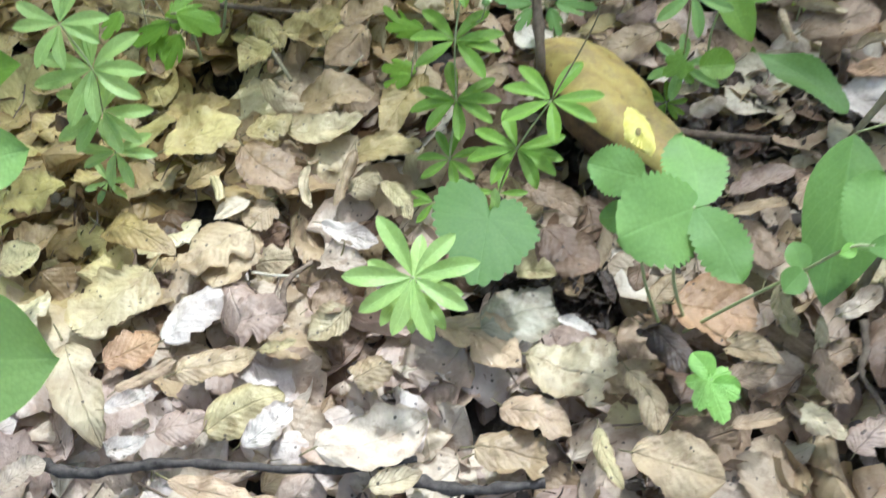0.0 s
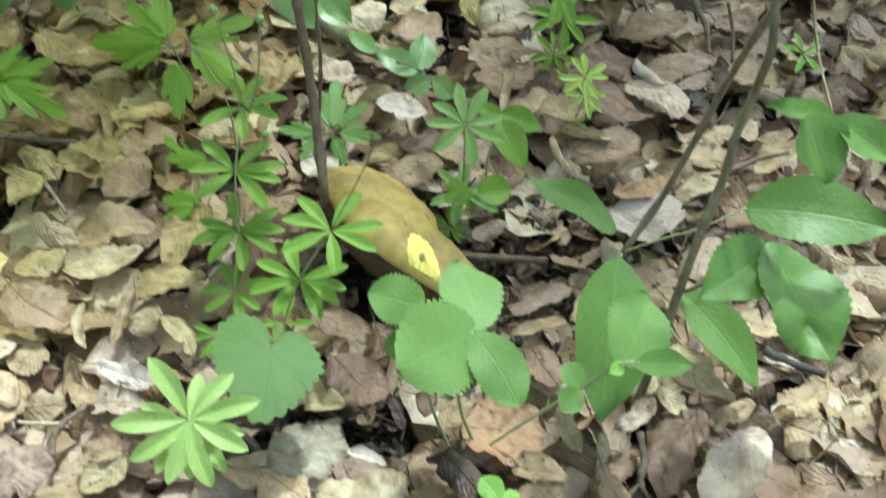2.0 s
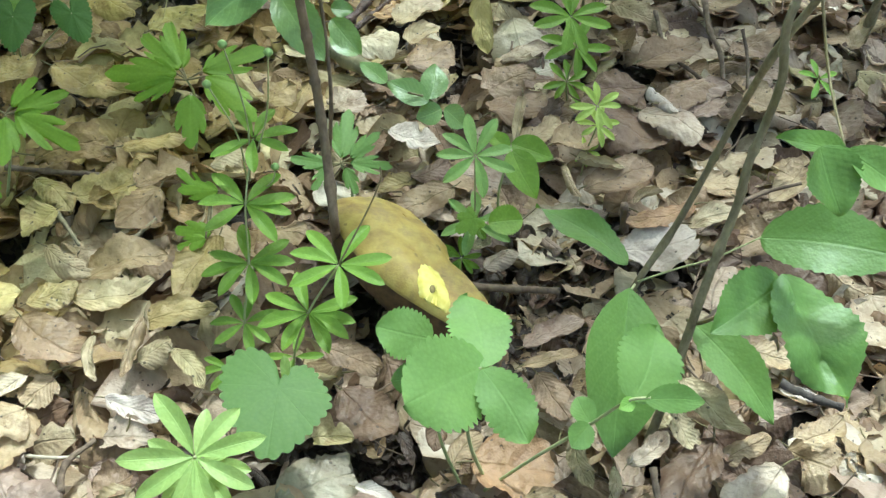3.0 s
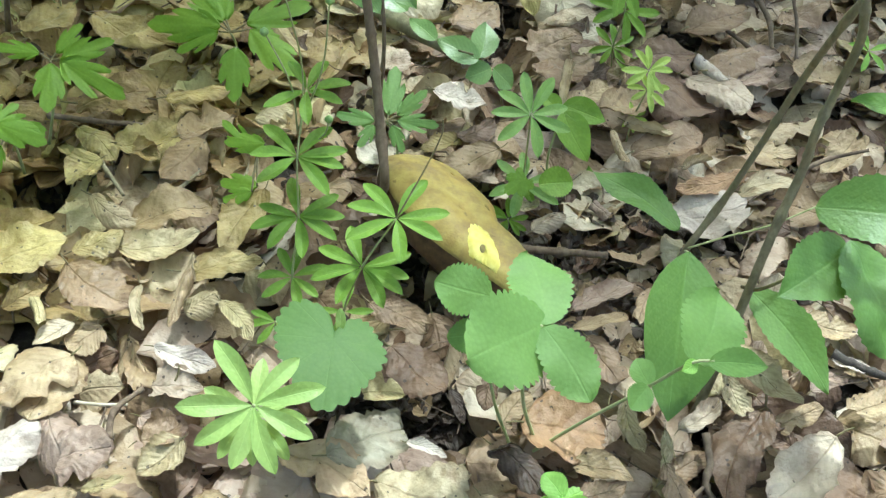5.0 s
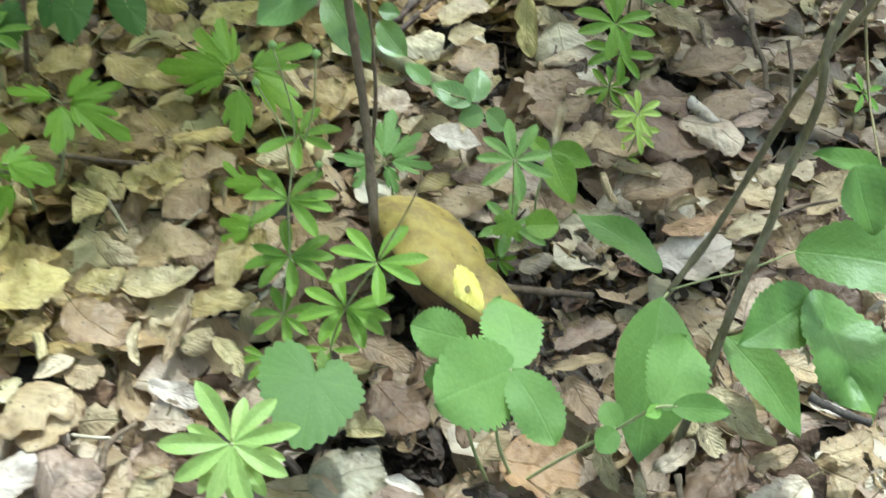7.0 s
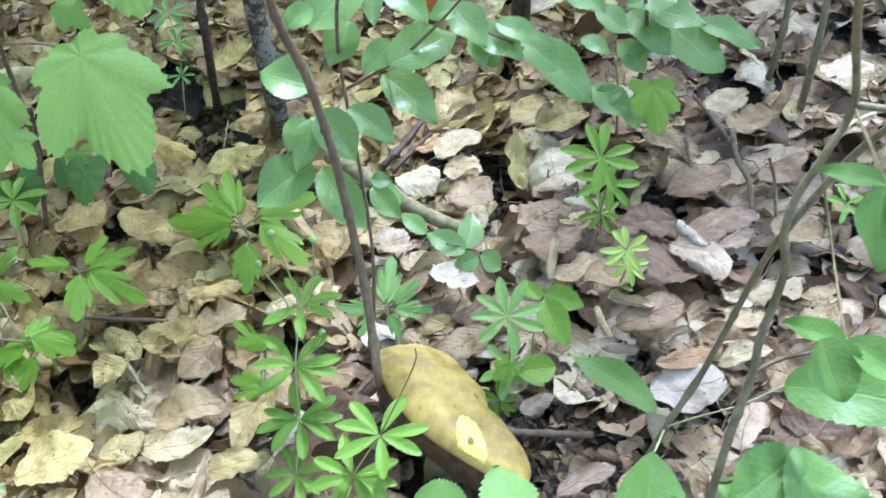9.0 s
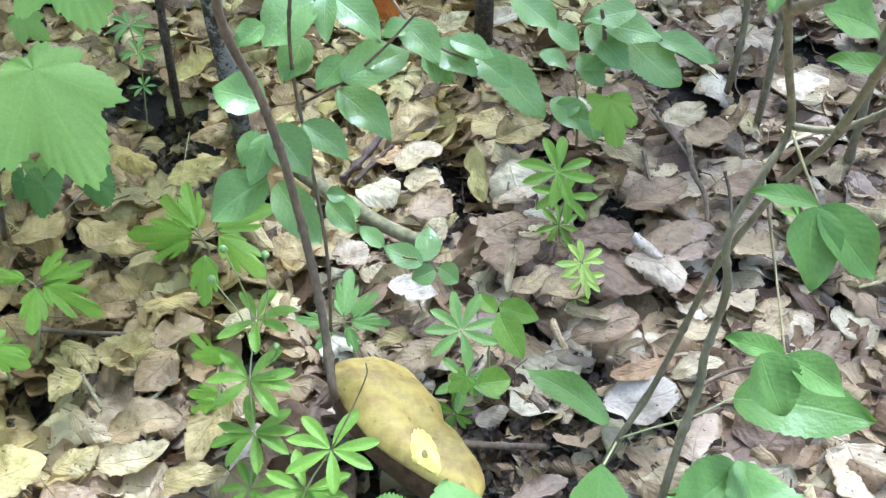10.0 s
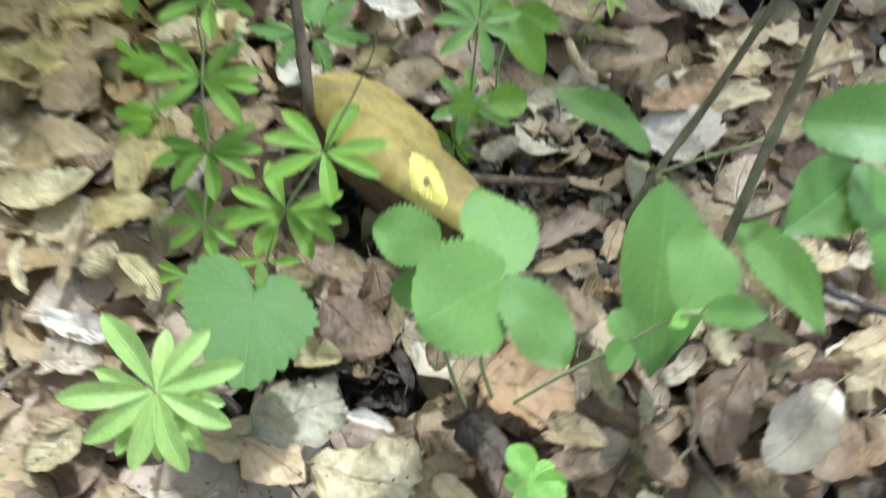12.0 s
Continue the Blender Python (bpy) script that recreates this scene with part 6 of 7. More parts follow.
# ---- the beech sapling behind the mushroom ----
sap = thing("beech_sapling", (0.093, 0.60, 0.0), "slender beech sapling with a ringed brown stem and fresh leaves", "sapling")
SAP = [(0.0945, 0.59, -0.02), (0.0945, 0.575, 0.03), (0.0942, 0.556, 0.0716), (0.0929, 0.582, 0.0997), (0.0909, 0.597, 0.1361), (0.0878, 0.605, 0.1725), (0.085, 0.608, 0.2055), (0.0812, 0.61, 0.2449), (0.0761, 0.612, 0.277), (0.0708, 0.61, 0.3076), (0.0622, 0.606, 0.3377), (0.0583, 0.6, 0.3645), (0.0606, 0.585, 0.3933), (0.0678, 0.56, 0.433)]
stalk(sap, SAP, 0.0037, 0.0027, M_SAPLING, "stem", 11, "", 10, 0.06)
stalk(sap, [(0.0934, 0.6384, 0.05), (0.0995, 0.6283, 0.13), (0.0981, 0.6449, 0.18), (0.0954, 0.6566, 0.22), (0.092, 0.6633, 0.28), (0.0952, 0.6442, 0.33), (0.1035, 0.6204, 0.38)], 0.0015, 0.0013, M_SAPLING, "side_shoot", 7)
NB = (0.0, -0.60, 0.80)
for b, t, ratio, seed in (
        ((0.0739, 0.6184, 0.2903), (0.0387, 0.6316, 0.3002), 0.80, 1),
        ((0.0646, 0.6354, 0.2158), (0.0203, 0.6147, 0.2002), 0.70, 2),
        ((0.0681, 0.6499, 0.2456), (0.053, 0.6203, 0.2234), 0.49, 3),
        ((0.073, 0.6504, 0.2511), (0.0958, 0.6197, 0.2281), 0.68, 4),
        ((0.0682, 0.6573, 0.1963), (0.0966, 0.617, 0.1661), 0.52, 5),
        ((0.0942, 0.6513, 0.251), (0.1252, 0.6287, 0.234), 0.54, 6),
        ((0.1044, 0.6659, 0.1673), (0.1242, 0.6441, 0.1509), 0.56, 7),
        ((0.1043, 0.6557, 0.182), (0.1205, 0.6543, 0.1809), 0.84, 8),
        ((0.0802, 0.6296, 0.3424), (0.0613, 0.6204, 0.3355), 0.80, 9),
        ((0.0606, 0.6549, 0.2456), (0.0473, 0.6352, 0.2309), 0.60, 10)):
    leaf(sap, "beech", b, t, ratio + 0.03, M_BEECH, NB, 0.20, 0.14, 0.05, seed)

# ---- saplings spreading leaves across the upper view ----


def spray(name, foot, stem, leaves, label, category, material, wood, radius, facing=(0.0, -0.5, 0.86), shape="beech", fold=0.14):
    ob = thing(name, foot, label, category)
    stalk(ob, stem, radius, radius * 0.6, wood, "stem", 5)
    for k, (b, t, ratio) in enumerate(leaves):
        leaf(ob, shape, b, tuple(Vector(b).lerp(Vector(t), 1.0)), ratio + 0.04, material, facing, fold, 0.14, 0.05, k % 7)
    return ob


spray("beech_shoot", (0.1339, 0.8457, 0.17), [(0.089, 0.7612, 0.2), (0.1302, 0.6771, 0.27), (0.1562, 0.6602, 0.3), (0.1809, 0.6519, 0.33)], [
    ((0.1216, 0.6827, 0.2575), (0.1581, 0.6476, 0.2371), 0.52),
    ((0.1262, 0.6543, 0.2816), (0.1774, 0.6759, 0.2942), 0.59),
    ((0.1121, 0.6786, 0.3327), (0.0751, 0.6517, 0.317), 0.76),
    ((0.1022, 0.6793, 0.3046), (0.0848, 0.651, 0.2881), 0.67),
    ((0.1306, 0.6743, 0.288), (0.1073, 0.6558, 0.2772), 0.68),
    ((0.1221, 0.6813, 0.3371), (0.1182, 0.649, 0.3183), 0.41),
    ((0.1262, 0.6797, 0.3325), (0.1555, 0.6505, 0.3155), 0.56),
    ((0.173, 0.6797, 0.3106), (0.1957, 0.6506, 0.2937), 0.63),
    ((0.1769, 0.6673, 0.314), (0.1572, 0.6627, 0.3113), 0.79)],
    "thin beech shoot with glossy fresh leaves", "sapling", M_BEECH, M_SAPLING, 0.0014)
spray("hazel_shoot", (0.1968, 1.0183, 0.15), [(0.1639, 0.7625, 0.3), (0.1873, 0.6937, 0.29), (0.2261, 0.7018, 0.26), (0.2735, 0.7133, 0.22)], [
    ((0.1946, 0.7119, 0.2728), (0.2293, 0.6883, 0.2591), 0.63),
    ((0.2269, 0.713, 0.262), (0.2562, 0.6871, 0.247), 0.69),
    ((0.2463, 0.7226, 0.2496), (0.2807, 0.6778, 0.2235), 0.54),
    ((0.2001, 0.7056, 0.2542), (0.21, 0.6944, 0.2477), 0.86),
    ((0.2582, 0.7133, 0.307), (0.2883, 0.6869, 0.2917), 0.66),
    ((0.2876, 0.7095, 0.2819), (0.3075, 0.6906, 0.2709), 0.72),
    ((0.1924, 0.711, 0.2658), (0.1981, 0.6892, 0.2531), 0.68),
    ((0.2486, 0.7312, 0.2466), (0.27, 0.7089, 0.2336), 0.59),
    ((0.2098, 0.7068, 0.2783), (0.2422, 0.6932, 0.2704), 0.54)],
    "arching leafy shoot with rounded green leaves", "sapling", M_BEECH, M_SAPLING, 0.0014, shape="toothed")
spray("shrub_seedling", (0.4098, 0.9554, 0.0), [(0.4119, 0.9911, 0.0), (0.4015, 0.9381, 0.09), (0.3917, 0.9101, 0.16), (0.3842, 0.9013, 0.19)], [
    ((0.3888, 0.9124, 0.1679), (0.4517, 0.8976, 0.1593), 0.53),
    ((0.3777, 0.9268, 0.1603), (0.4142, 0.8835, 0.1351), 0.62),
    ((0.4183, 0.9319, 0.1458), (0.4704, 0.8786, 0.1149), 0.69),
    ((0.4506, 0.9188, 0.1443), (0.5119, 0.8913, 0.1282), 0.39),
    ((0.4214, 0.9065, 0.185), (0.367, 0.9035, 0.1833), 0.54),
    ((0.37, 0.921, 0.1304), (0.3909, 0.8892, 0.1119), 0.69),
    ((0.3262, 0.9132, 0.1419), (0.3548, 0.8969, 0.1324), 0.57),
    ((0.3427, 0.9222, 0.0778), (0.384, 0.8879, 0.0578), 0.59),
    ((0.4085, 0.909, 0.133), (0.3713, 0.901, 0.1283), 0.50),
    ((0.3809, 0.9162, 0.0593), (0.4, 0.8938, 0.0463), 0.71)],
    "small shrub seedling with flat pale green leaves", "sapling", M_BEECH, M_SAPLING, 0.0030, shape="toothed", fold=0.08)
three = thing("three_lobed_seedling", (0.3631, 0.87, 0.0), "seedling with small three-lobed green leaves", "wild plant")
stalk(three, [(0.3777, 0.9322, 0.0), (0.3803, 0.9484, 0.05), (0.38, 0.9714, 0.08)], 0.0016, 0.0012, M_REDSTEM)
leaf(three, "cutleaf", (0.3916, 0.8694, 0.105), (0.3888, 0.8186, 0.083), 0.75, M_ANEMONE, NB, seed=1)
leaf(three, "ovate", (0.3941, 0.8957, 0.085), (0.4238, 0.8762, 0.08), 0.7, M_ANEMONE, NB, seed=1)
leaf(three, "round", (0.3723, 0.9157, 0.075), (0.3434, 0.9084, 0.065), 0.75, M_BEECH, NB, seed=2)
leaf(three, "round", (0.3786, 0.9134, 0.065), (0.3839, 0.8802, 0.05), 0.7, M_BEECH, NB, seed=3)

five = thing("bramble_seedling", (0.2112, 0.7256, 0.0), "seedling with five rounded blue-green leaflets", "wild plant")
stalk(five, [(0.21, 0.7174, 0.0), (0.1982, 0.6938, 0.045), (0.1792, 0.6804, 0.08), (0.1609, 0.6754, 0.092)], 0.0011, 0.0009, M_REDSTEM)
for b, t, ratio, seed in (((0.1772, 0.6738, 0.083), (0.1452, 0.6889, 0.095), 0.62, 1), ((0.1785, 0.6769, 0.083), (0.1872, 0.708, 0.097), 0.68, 2),
                          ((0.1877, 0.674, 0.075), (0.1666, 0.67, 0.07), 0.95, 3), ((0.1922, 0.6881, 0.065), (0.2105, 0.6868, 0.045), 0.80, 4),
                          ((0.1449, 0.6934, 0.09), (0.1254, 0.7208, 0.095), 0.5, 5), ((0.1257, 0.7374, 0.09), (0.1042, 0.7657, 0.1), 0.6, 6)):
    leaf(five, "toothed", b, t, ratio, M_BEECH, FACE, 0.1, 0.06, 0.02, seed, "leaflet")

mate = thing("wood_sorrel_seedling", (0.2298, 0.6013, 0.0), "seedling with blunt green leaflets beside woodruff", "wild plant")
stalk(mate, [(0.2269, 0.5981, 0.0), (0.2215, 0.5918, 0.05), (0.2334, 0.6104, 0.078)], 0.0011, 0.0009, M_STEM)
leaf(mate, "ovate", (0.2342, 0.6161, 0.08), (0.2655, 0.602, 0.075), 0.62, M_WOODRUFF, FACE, seed=1)
leaf(mate, "ovate", (0.2334, 0.6104, 0.078), (0.2481, 0.575, 0.06), 0.62, M_WOODRUFF, FACE, seed=2)
leaf(mate, "ovate", (0.2312, 0.6105, 0.078), (0.2188, 0.6301, 0.085), 0.6, M_WOODRUFF, FACE, seed=3)
leaf(mate, "round", (0.2083, 0.5606, 0.05), (0.2353, 0.5619, 0.05), 0.9, M_WOODRUFF, FACE, seed=4)
leaf(mate, "cutleaf", (0.2002, 0.573, 0.045), (0.1843, 0.5639, 0.04), 0.9, M_WOODRUFF, FACE, seed=4)
leaf(mate, "cutleaf", (0.2033, 0.5832, 0.03), (0.208, 0.5692, 0.025), 0.9, M_WOODRUFF, FACE, seed=5)

# ---- wood anemones ----


def anemone(foot, hub, leaves, label, green=M_ANEMONE):
    plant = thing("wood_anemone", foot, label, "wild plant", "wood anemones")
    stalk(plant, [foot, tuple((Vector(foot) + Vector(hub)) * 0.5 + Vector((0.004, 0, 0.004))), hub], 0.0013, 0.0010, M_STEM)
    for k, (b, t, ratio) in enumerate(leaves):
        leaf(plant, "anemone", b, t, ratio + 0.16, green, FACE, droop=0.10, wave=0.04, seed=k % 5)
        stalk(plant, [hub, b], 0.0009, 0.0008, M_REDSTEM, "petiole")
    return plant


anemone((-0.0289, 0.7958, 0.0), (-0.0264, 0.7848, 0.045), [
    ((-0.0351, 0.7917, 0.048), (-0.1014, 0.8049, 0.045), 0.75), ((-0.0367, 0.7871, 0.045), (-0.0757, 0.775, 0.035), 0.7),
    ((-0.0327, 0.7959, 0.05), (-0.0681, 0.8409, 0.065), 0.7), ((-0.0303, 0.7977, 0.05), (-0.044, 0.8517, 0.07), 0.6),
    ((-0.012, 0.7903, 0.05), (0.0465, 0.813, 0.055), 0.75), ((-0.0093, 0.7841, 0.048), (0.0336, 0.7377, 0.03), 0.75)],
    "wood anemone with deeply cut green leaves")
anemone((-0.0237, 0.7388, 0.0), (-0.0205, 0.7548, 0.05), [((-0.0205, 0.7548, 0.05), (-0.0239, 0.7143, 0.022), 0.9)], "wood anemone with one drooping cut leaf")
anemone((-0.1771, 0.6953, 0.0), (-0.1604, 0.7105, 0.072), [
    ((-0.1598, 0.7073, 0.072), (-0.16, 0.6663, 0.055), 0.9), ((-0.1527, 0.7101, 0.072), (-0.1034, 0.6777, 0.06), 0.75),
    ((-0.1521, 0.7096, 0.074), (-0.1108, 0.7273, 0.08), 0.62), ((-0.1558, 0.7149, 0.076), (-0.1353, 0.7367, 0.09), 0.6),
    ((-0.1691, 0.717, 0.075), (-0.2075, 0.7237, 0.08), 0.6)], "wood anemone with three-part leaves above the litter")
anemone((-0.1901, 0.6594, 0.0), (-0.1925, 0.6481, 0.06), [((-0.1925, 0.6481, 0.06), (-0.1558, 0.6341, 0.05), 0.9), ((-0.1968, 0.6483, 0.06), (-0.1785, 0.6675, 0.065), 0.9)],
        "wood anemone with rounded lobed leaves")
anemone((0.1097, 0.6437, 0.0), (0.1026, 0.6565, 0.04), [
    ((0.1043, 0.6612, 0.042), (0.1141, 0.705, 0.06), 0.72), ((0.1107, 0.656, 0.04), (0.1463, 0.6552, 0.035), 0.75),
    ((0.1069, 0.6537, 0.038), (0.1137, 0.6337, 0.025), 0.8), ((0.0927, 0.6571, 0.04), (0.0616, 0.6635, 0.045), 0.75),
    ((0.0925, 0.6546, 0.038), (0.078, 0.6369, 0.03), 0.8), ((0.111, 0.6608, 0.042), (0.1372, 0.6757, 0.055), 0.7)],
    "pale wood anemone growing behind the mushroom", M_AVENS)
anemone((-0.0131, 0.6241, 0.0), (0.0001, 0.6243, 0.04), [((0.0076, 0.6218, 0.05), (-0.0243, 0.6271, 0.05), 0.8), ((0.0002, 0.6209, 0.04), (-0.0272, 0.6521, 0.055), 0.5),
    ((-0.0, 0.5965, 0.03), (-0.0298, 0.6049, 0.03), 0.9), ((-0.004, 0.5904, 0.03), (-0.0274, 0.5881, 0.025), 0.9)], "wood anemone crowded against woodruff stems")
anemone((-0.2042, 0.6894, 0.0), (-0.1868, 0.6485, 0.05), [((-0.1844, 0.6563, 0.055), (-0.1608, 0.638, 0.045), 0.9), ((-0.189, 0.6346, 0.05), (-0.2055, 0.6149, 0.03), 0.9),
    ((-0.2012, 0.6499, 0.05), (-0.2349, 0.6369, 0.04), 0.8), ((-0.2389, 0.6553, 0.06), (-0.2541, 0.6337, 0.05), 0.9)], "wood anemone with soft lobed leaves in shade")
anemone((-0.2593, 0.7432, 0.0), (-0.2441, 0.7194, 0.06), [((-0.2441, 0.7194, 0.06), (-0.2086, 0.7044, 0.05), 0.8), ((-0.2475, 0.7253, 0.062), (-0.2236, 0.7556, 0.075), 0.7),
    ((-0.2492, 0.7199, 0.06), (-0.2863, 0.7499, 0.065), 0.8), ((-0.2244, 0.6581, 0.04), (-0.2018, 0.6219, 0.03), 0.9), ((-0.2075, 0.6599, 0.05), (-0.1599, 0.6536, 0.045), 0.9)],
    "spreading wood anemone with many cut leaves")

# ---- small round seed heads on thin stalks ----


def seed_head(foot, top, size):
    plant = thing("seed_head", foot, "pale green round seed head on a thin stalk", "seed head", "seed heads")
    stalk(plant, [foot, tuple((Vector(foot) + Vector(top)) * 0.5 + Vector((0.006, 0.0, 0.0))), top], 0.0007, 0.0005, M_STEM, "stalk")
    verts, faces = [], []
    for q in range(7):
        lat = -math.pi / 2 + math.pi * q / 6
        for k in range(12):
            a = 2 * math.pi * k / 12
            r = size * (1 + 0.08 * math.cos(4 * a))
            verts.append(Vector(top) + Vector((math.cos(lat) * math.cos(a) * r, math.cos(lat) * math.sin(a) * r, math.sin(lat) * size * 1.05)))
    for q in range(6):
        for k in range(12):
            k2 = (k + 1) % 12
            faces.append((q * 12 + k, q * 12 + k2, (q + 1) * 12 + k2, (q + 1) * 12 + k))
    part("head", mesh_of("head", verts, faces), M_SEED, plant)


seed_head((0.0369, 0.5821, 0.09), (0.036, 0.5619, 0.215), 0.0028)
seed_head((0.0348, 0.5854, 0.09), (0.0631, 0.5577, 0.21), 0.0028)
seed_head((0.0349, 0.5822, 0.09), (0.0208, 0.5729, 0.18), 0.0028)
seed_head((0.0376, 0.5631, 0.09), (0.0577, 0.5585, 0.12), 0.0028)

# ---- maple seedling close by and other shaded plants ----
maple = thing("maple_seedling", (-0.2593, 0.8843, 0.0), "sycamore maple seedling with broad toothed leaves", "sapling")
stalk(maple, [(-0.248, 0.879, -0.005), (-0.2234, 0.8724, 0.1), (-0.2082, 0.8428, 0.2), (-0.1908, 0.8025, 0.26)], 0.0028, 0.0020, M_SAPLING)
MF = (0.05, -0.55, 0.83)
leaf(maple, "maple", (-0.1024, 0.7203, 0.275), (-0.0575, 0.6438, 0.215), 1.0, M_MAPLE, MF, droop=0.14, wave=0.018, seed=1)
leaf(maple, "maple", (-0.1796, 0.7107, 0.265), (-0.172, 0.663, 0.21), 0.95, M_MAPLE, MF, droop=0.14, wave=0.018, seed=2)
leaf(maple, "maple", (-0.1063, 0.8953, 0.3), (-0.0676, 0.7941, 0.27), 1.0, M_MAPLE, MF, droop=0.14, wave=0.018, seed=3)
leaf(maple, "maple", (-0.1899, 0.9692, 0.2), (-0.1598, 0.954, 0.18), 1.0, M_MAPLE, MF, droop=0.14, wave=0.018, seed=4)
leaf(maple, "maple", (-0.2102, 0.7889, 0.17), (-0.1841, 0.7617, 0.15), 1.0, M_MAPLE, MF, droop=0.14, wave=0.018, seed=5)
stalk(maple, [(-0.1848, 0.8005, 0.25), (-0.147, 0.7827, 0.255), (-0.1024, 0.7203, 0.275)], 0.0011, 0.0010, M_REDSTEM, "petiole")

hearts = thing("violet", (-0.202, 0.894, 0.0), "dark green violet with heart-shaped leaves in shade", "wild plant")
leaf(hearts, "heart", (-0.1743, 0.8413, 0.085), (-0.177, 0.8142, 0.066), 0.74, M_HEART, NB, seed=2)
leaf(hearts, "heart", (-0.2046, 0.8739, 0.07), (-0.2107, 0.8588, 0.055), 0.8, M_HEART, NB, seed=3)
leaf(hearts, "heart", (-0.1238, 0.8421, 0.085), (-0.1129, 0.8188, 0.068), 0.74, M_HEART, NB, seed=4)
leaf(hearts, "heart", (-0.1967, 0.9, 0.07), (-0.1947, 0.8886, 0.06), 1.3, M_MAPLE, NB, seed=5)
leaf(hearts, "heart", (-0.2517, 0.8648, 0.06), (-0.2414, 0.8514, 0.04), 1.3, M_HEART, NB, seed=5)
for top in ((-0.1743, 0.8413, 0.085), (-0.2046, 0.8739, 0.07), (-0.1238, 0.8421, 0.085)):
    stalk(hearts, [(-0.1989, 0.8935, 0.0), top], 0.0009, 0.0008, M_STEM, "petiole")

# broad leaves of a plant seen at the shot's start
broad = thing("broad_leaf_plant", (-0.339, 0.4326, 0.0), "tall plant with broad smooth green leaves", "wild plant")
stalk(broad, [(-0.3429, 0.4364, -0.005), (-0.2701, 0.3328, 0.1), (-0.2046, 0.2573, 0.19)], 0.0025, 0.0018, M_STEM)
leaf(broad, "spoon", (-0.204, 0.2558, 0.19), (-0.1275, 0.2376, 0.2), 0.74, M_SOFT, FACE, 0.2, 0.10, 0.03, 2)
leaf(broad, "spoon", (-0.2856, 0.4152, 0.12), (-0.2241, 0.4334, 0.13), 0.66, M_SOFT, FACE, 0.2, 0.10, 0.03, 3)
leaf(broad, "lance", (-0.3341, 0.532, 0.1), (-0.2701, 0.5375, 0.11), 0.75, M_WOODRUFF, FACE, 0.2, 0.10, 0.03, 4)
stalk(broad, [(-0.2701, 0.3328, 0.1), (-0.2856, 0.4152, 0.12)], 0.0012, 0.001, M_STEM, "petiole")
stalk(broad, [(-0.2856, 0.4152, 0.12), (-0.3341, 0.532, 0.1)], 0.0012, 0.001, M_STEM, "petiole")

# ---- thin trunks and stems behind ----


def young_tree(name, points, r0, r1, material, label, knots=0, rough=0.15, sides=12):
    ob = new(name, tube(name, points, r0, r1, sides, 6, rough, knots, 3))
    ob.data.materials.append(material)
    return tagged(ob, label, "tree")


young_tree("young_trunk", [(-0.0069, 1.0501, -0.04), (0.0001, 0.9914, 0.102), (-0.003, 0.9914, 0.1829), (-0.002, 0.9914, 0.2671), (0.0114, 0.9914, 0.4093), (0.0307, 0.9914, 0.5328)], 0.0125, 0.01, M_TRUNK, "grey lichen-covered thin trunk in the undergrowth", 0)
young_tree("young_trunk", [(-0.0925, 1.1288, -0.04), (-0.0748, 1.0654, 0.0816), (-0.0689, 1.0654, 0.1661), (-0.0535, 1.0654, 0.2656), (-0.0293, 1.0654, 0.4035), (-0.0038, 1.0654, 0.5264)], 0.0050, 0.0042, M_DARKTRUNK, "slender dark stem standing in the litter", 7)
young_tree("young_trunk", [(0.3181, 1.237, -0.04), (0.3081, 1.1672, 0.057), (0.3105, 1.1672, 0.1255), (0.3146, 1.1672, 0.2858), (0.3175, 1.1672, 0.45)], 0.0125, 0.011, M_DARKTRUNK, "dark thin trunk rising from dead leaves", 0)
young_tree("young_trunk", [(0.6058, 1.0653, -0.04), (0.5838, 1.0057, 0.0535), (0.5847, 1.0057, 0.1044), (0.5781, 1.0057, 0.192), (0.5605, 1.0057, 0.3159)], 0.0042, 0.0034, M_BUSH, "slim brown sapling stem behind the bush", 5)
young_tree("young_trunk", [(0.6155, 0.9852, -0.04), (0.589, 0.9303, 0.0672), (0.5889, 0.9303, 0.1294), (0.5849, 0.9303, 0.2056), (0.5697, 0.9303, 0.3379)], 0.0044, 0.0034, M_BUSH, "slim olive sapling stem behind the bush", 5)
young_tree("young_trunk", [(0.6645, 0.8567, -0.04), (0.6334, 0.8095, 0.0753), (0.6324, 0.8095, 0.153), (0.6349, 0.8095, 0.2547)], 0.0046, 0.0036, M_BUSH, "brown sapling stem beside the bush", 5)
young_tree("young_trunk", [(-0.3061, 1.354, -0.04), (-0.2721, 1.2771, 0.0504), (-0.2556, 1.2771, 0.1285), (-0.2286, 1.2771, 0.2276)], 0.0062, 0.005, M_DARKTRUNK, "dark broken stem in the shade", 4)
young_tree("young_trunk", [(-0.2868, 1.0049, -0.04), (-0.2545, 0.9488, 0.0494), (-0.2467, 0.9488, 0.0993)], 0.0035, 0.0025, M_DARKTRUNK, "dark dead stem below maple leaves", 4)

# ---- sticks and twigs ----


def stick(points, r0, r1, material, label, name="stick", knots=3, rough=0.25, seed=0):
    ob = new(name, tube(name, points, r0, r1, 9, 6, rough, knots, seed))
    ob.data.materials.append(material)
    return tagged(ob, label, "stick", "sticks on the ground")


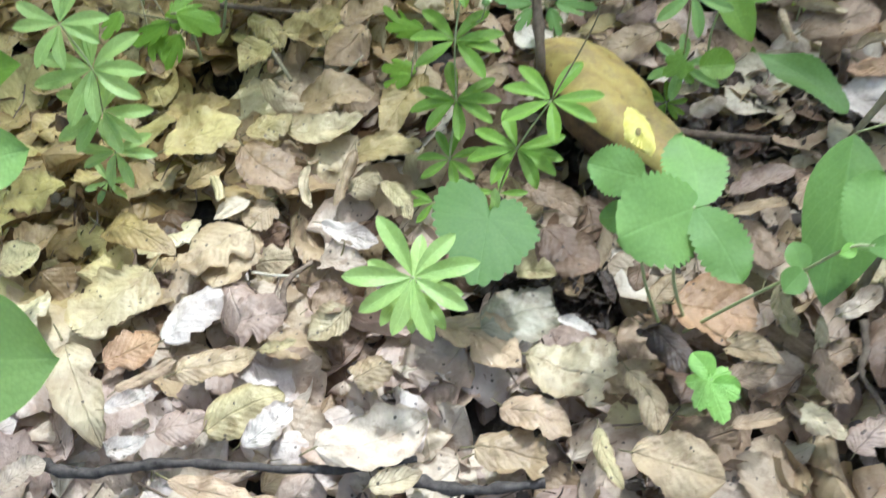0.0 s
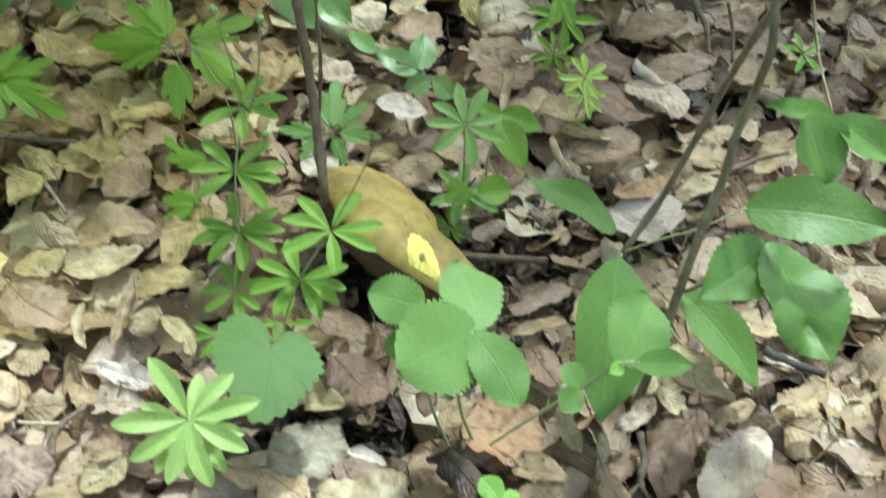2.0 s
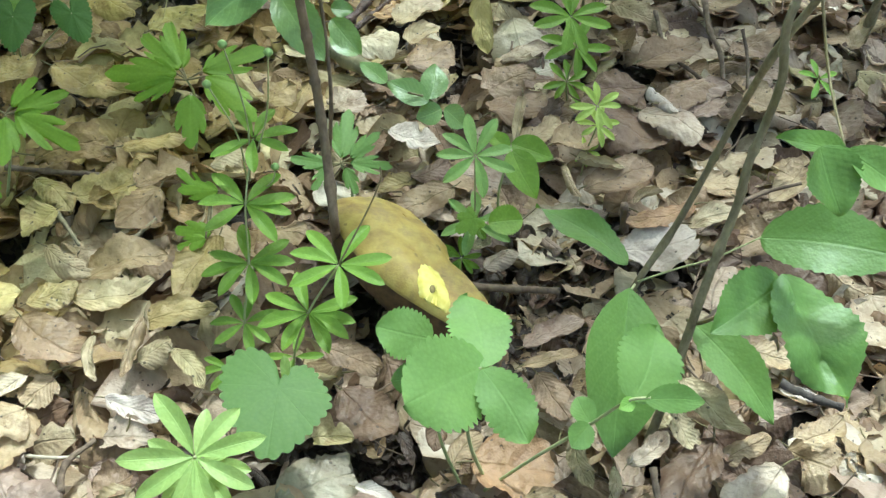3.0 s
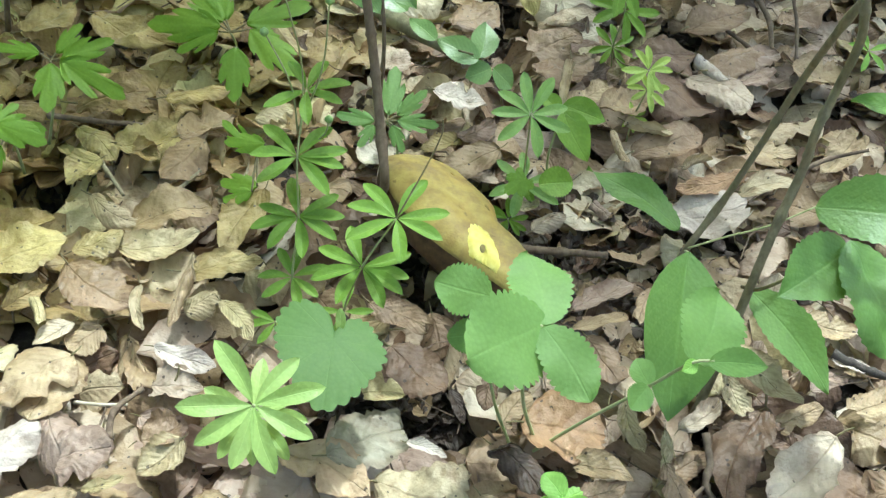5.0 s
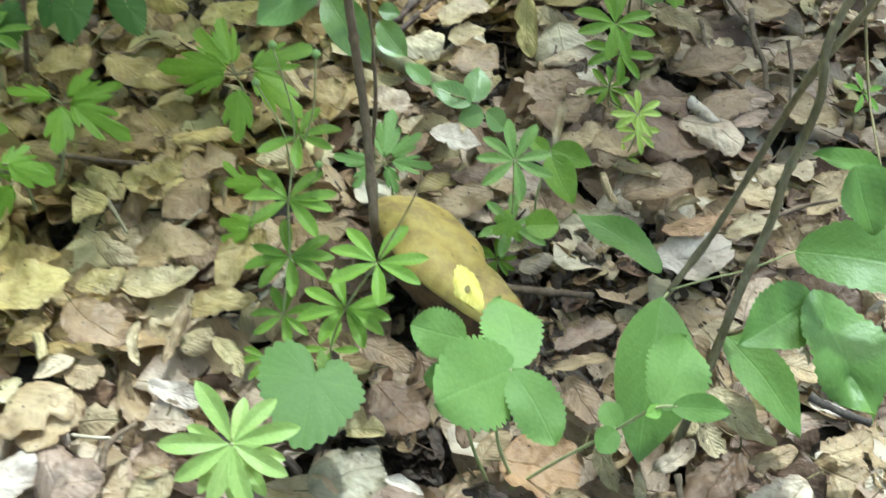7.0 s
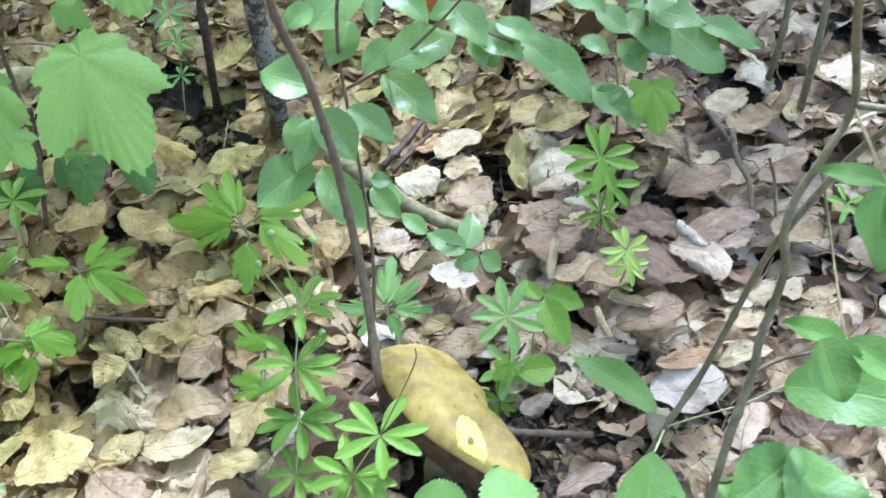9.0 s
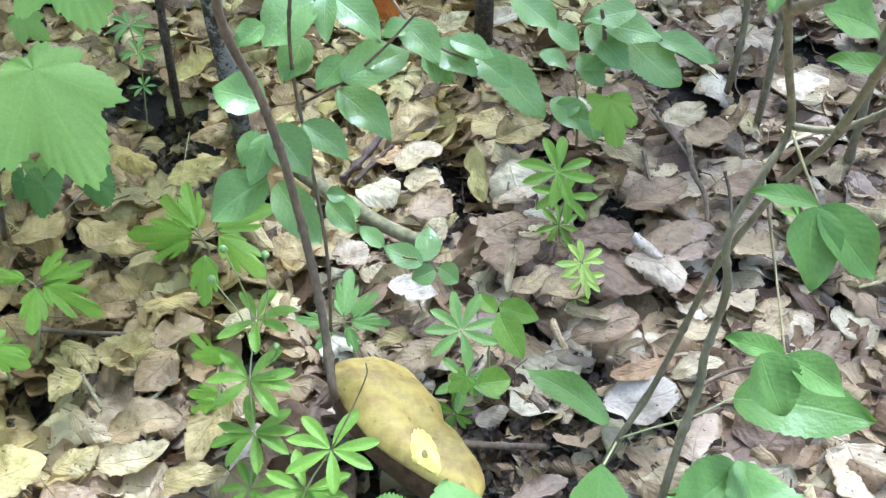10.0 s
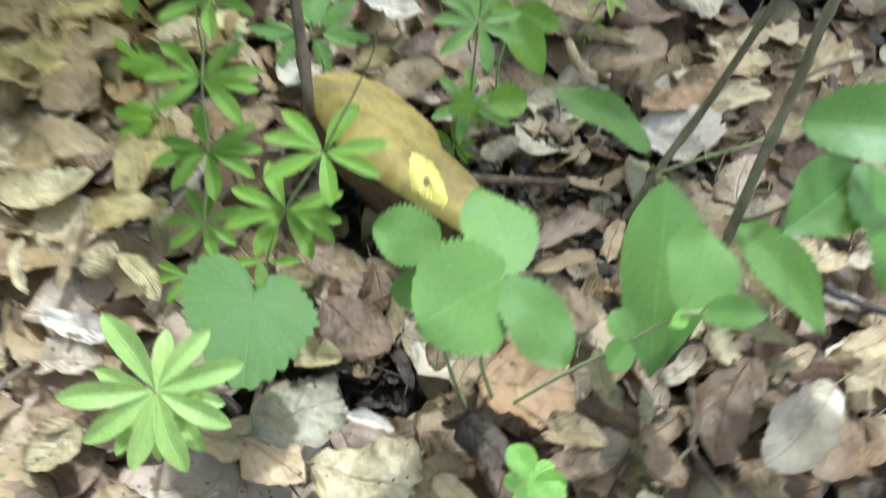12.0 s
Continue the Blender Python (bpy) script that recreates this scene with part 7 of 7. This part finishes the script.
stick([(0.0585, 0.9258, 0.02), (0.0971, 0.8756, 0.018), (0.1416, 0.8227, 0.016), (0.1832, 0.7873, 0.012)], 0.0090, 0.0074, M_LOG, "pale bark-covered branch lying in the litter", "branch", 2, 0.12)
stick([(0.1109, 0.9016, 0.012), (0.1355, 0.9259, 0.022), (0.1619, 0.9598, 0.03)], 0.0044, 0.0030, M_CHAR, "dark wet rotten stick with shiny bark", "stick", 3, 1.0, 2)
stick([(0.1217, 0.8946, 0.012), (0.1488, 0.9211, 0.02), (0.1696, 0.941, 0.025)], 0.0030, 0.0018, M_CHAR, "dark rotten stick fragment", "stick", 2, 1.0, 3)
stick([(-0.222, 0.2806, 0.014), (-0.1939, 0.2749, 0.012), (-0.1454, 0.279, 0.014), (-0.0967, 0.2753, 0.014), (-0.0392, 0.2719, 0.013), (0.0067, 0.2771, 0.014)], 0.0036, 0.0018, M_DARKTWIG, "dark rotten twig lying across the leaves", "twig", 5, 1.0)
stick([(0.0056, 0.2649, 0.01), (0.0401, 0.2575, 0.012), (0.0805, 0.2608, 0.012)], 0.0036, 0.0022, M_DARKTWIG, "dark rotten twig lying across the leaves", "twig", 3, 1.0)
stick([(0.4378, 0.8786, 0.03), (0.4343, 0.8214, 0.02), (0.4523, 0.7738, 0.018), (0.4686, 0.7342, 0.012)], 0.0022, 0.0016, M_TWIG, "thin dry twig on the litter", "twig")
stick([(0.4725, 0.8448, 0.06), (0.4695, 0.8112, 0.045), (0.4769, 0.7916, 0.03), (0.4689, 0.7515, 0.012)], 0.0028, 0.0022, M_TWIG, "dry branched twig standing in the litter", "twig")
stick([(0.4596, 0.9284, 0.05), (0.4687, 0.8837, 0.045), (0.4757, 0.83, 0.045)], 0.0018, 0.0016, M_TWIG, "thin dry twig on the litter", "twig")
stick([(0.4987, 0.8043, 0.05), (0.5019, 0.7874, 0.03), (0.496, 0.7584, 0.01)], 0.0016, 0.0014, M_TWIG, "thin dry twig on the litter", "twig")
stick([(0.188, 0.532, 0.014), (0.2229, 0.5249, 0.014), (0.2572, 0.5203, 0.012)], 0.0032, 0.0024, M_TWIG, "straight grey-brown stick beside the mushroom", "stick", 2)
stick([(0.3317, 0.5966, -0.005), (0.3243, 0.5898, 0.03)], 0.0036, 0.0032, M_TWIG, "broken stub of a stem in the litter", "stub", 0)
stick([(-0.1264, 0.6502, 0.018), (-0.1129, 0.6274, 0.016), (-0.104, 0.6115, 0.014)], 0.0022, 0.0013, M_BUSH, "short curled strip of bark", "bark_strip", 0, 0.4)
stick([(-0.0802, 0.5991, 0.014), (-0.0617, 0.6107, 0.018), (-0.0458, 0.6292, 0.02)], 0.0026, 0.0012, M_BUSH, "short curled strip of bark", "bark_strip", 0, 0.3)
stick([(-0.1771, 0.7137, 0.016), (-0.1259, 0.7034, 0.014), (-0.0881, 0.6984, 0.012)], 0.0024, 0.0018, M_TWIG, "thin twig lying on leaves", "twig")
stick([(0.2753, 0.3505, 0.03), (0.2744, 0.3337, 0.024), (0.2698, 0.3218, 0.018), (0.2766, 0.3036, 0.014), (0.2776, 0.292, 0.014), (0.2846, 0.2783, 0.01)], 0.0022, 0.0014, M_TWIG, "brown lichened twig on the litter", "twig", 7, 0.6)
stick([(0.2711, 0.3237, 0.018), (0.2575, 0.314, 0.014), (0.2511, 0.3024, 0.012)], 0.0014, 0.0008, M_TWIG, "thin side twig on the litter", "twig", 3, 0.5)
stick([(0.3836, 0.4089, 0.022), (0.3992, 0.3975, 0.02), (0.4204, 0.3887, 0.016)], 0.0034, 0.0024, M_DARKTWIG, "dark twig over pale leaves", "twig", 3)
stick([(-0.1122, 0.4204, 0.012), (-0.0931, 0.4153, 0.014), (-0.078, 0.4155, 0.012)], 0.0012, 0.0010, M_STRAW, "pale straw on the litter", "straw", 0)
stick([(-0.0865, 0.3904, 0.012), (-0.0854, 0.4096, 0.014), (-0.07, 0.4271, 0.012)], 0.0024, 0.0016, M_TWIG, "thin bent twig on the litter", "twig", 2)
stick([(-0.0516, 0.9672, 0.05), (-0.0591, 0.932, 0.03), (-0.0643, 0.897, 0.02)], 0.0005, 0.0004, M_GRASS, "yellow dry grass blade over the litter", "straw", 0)
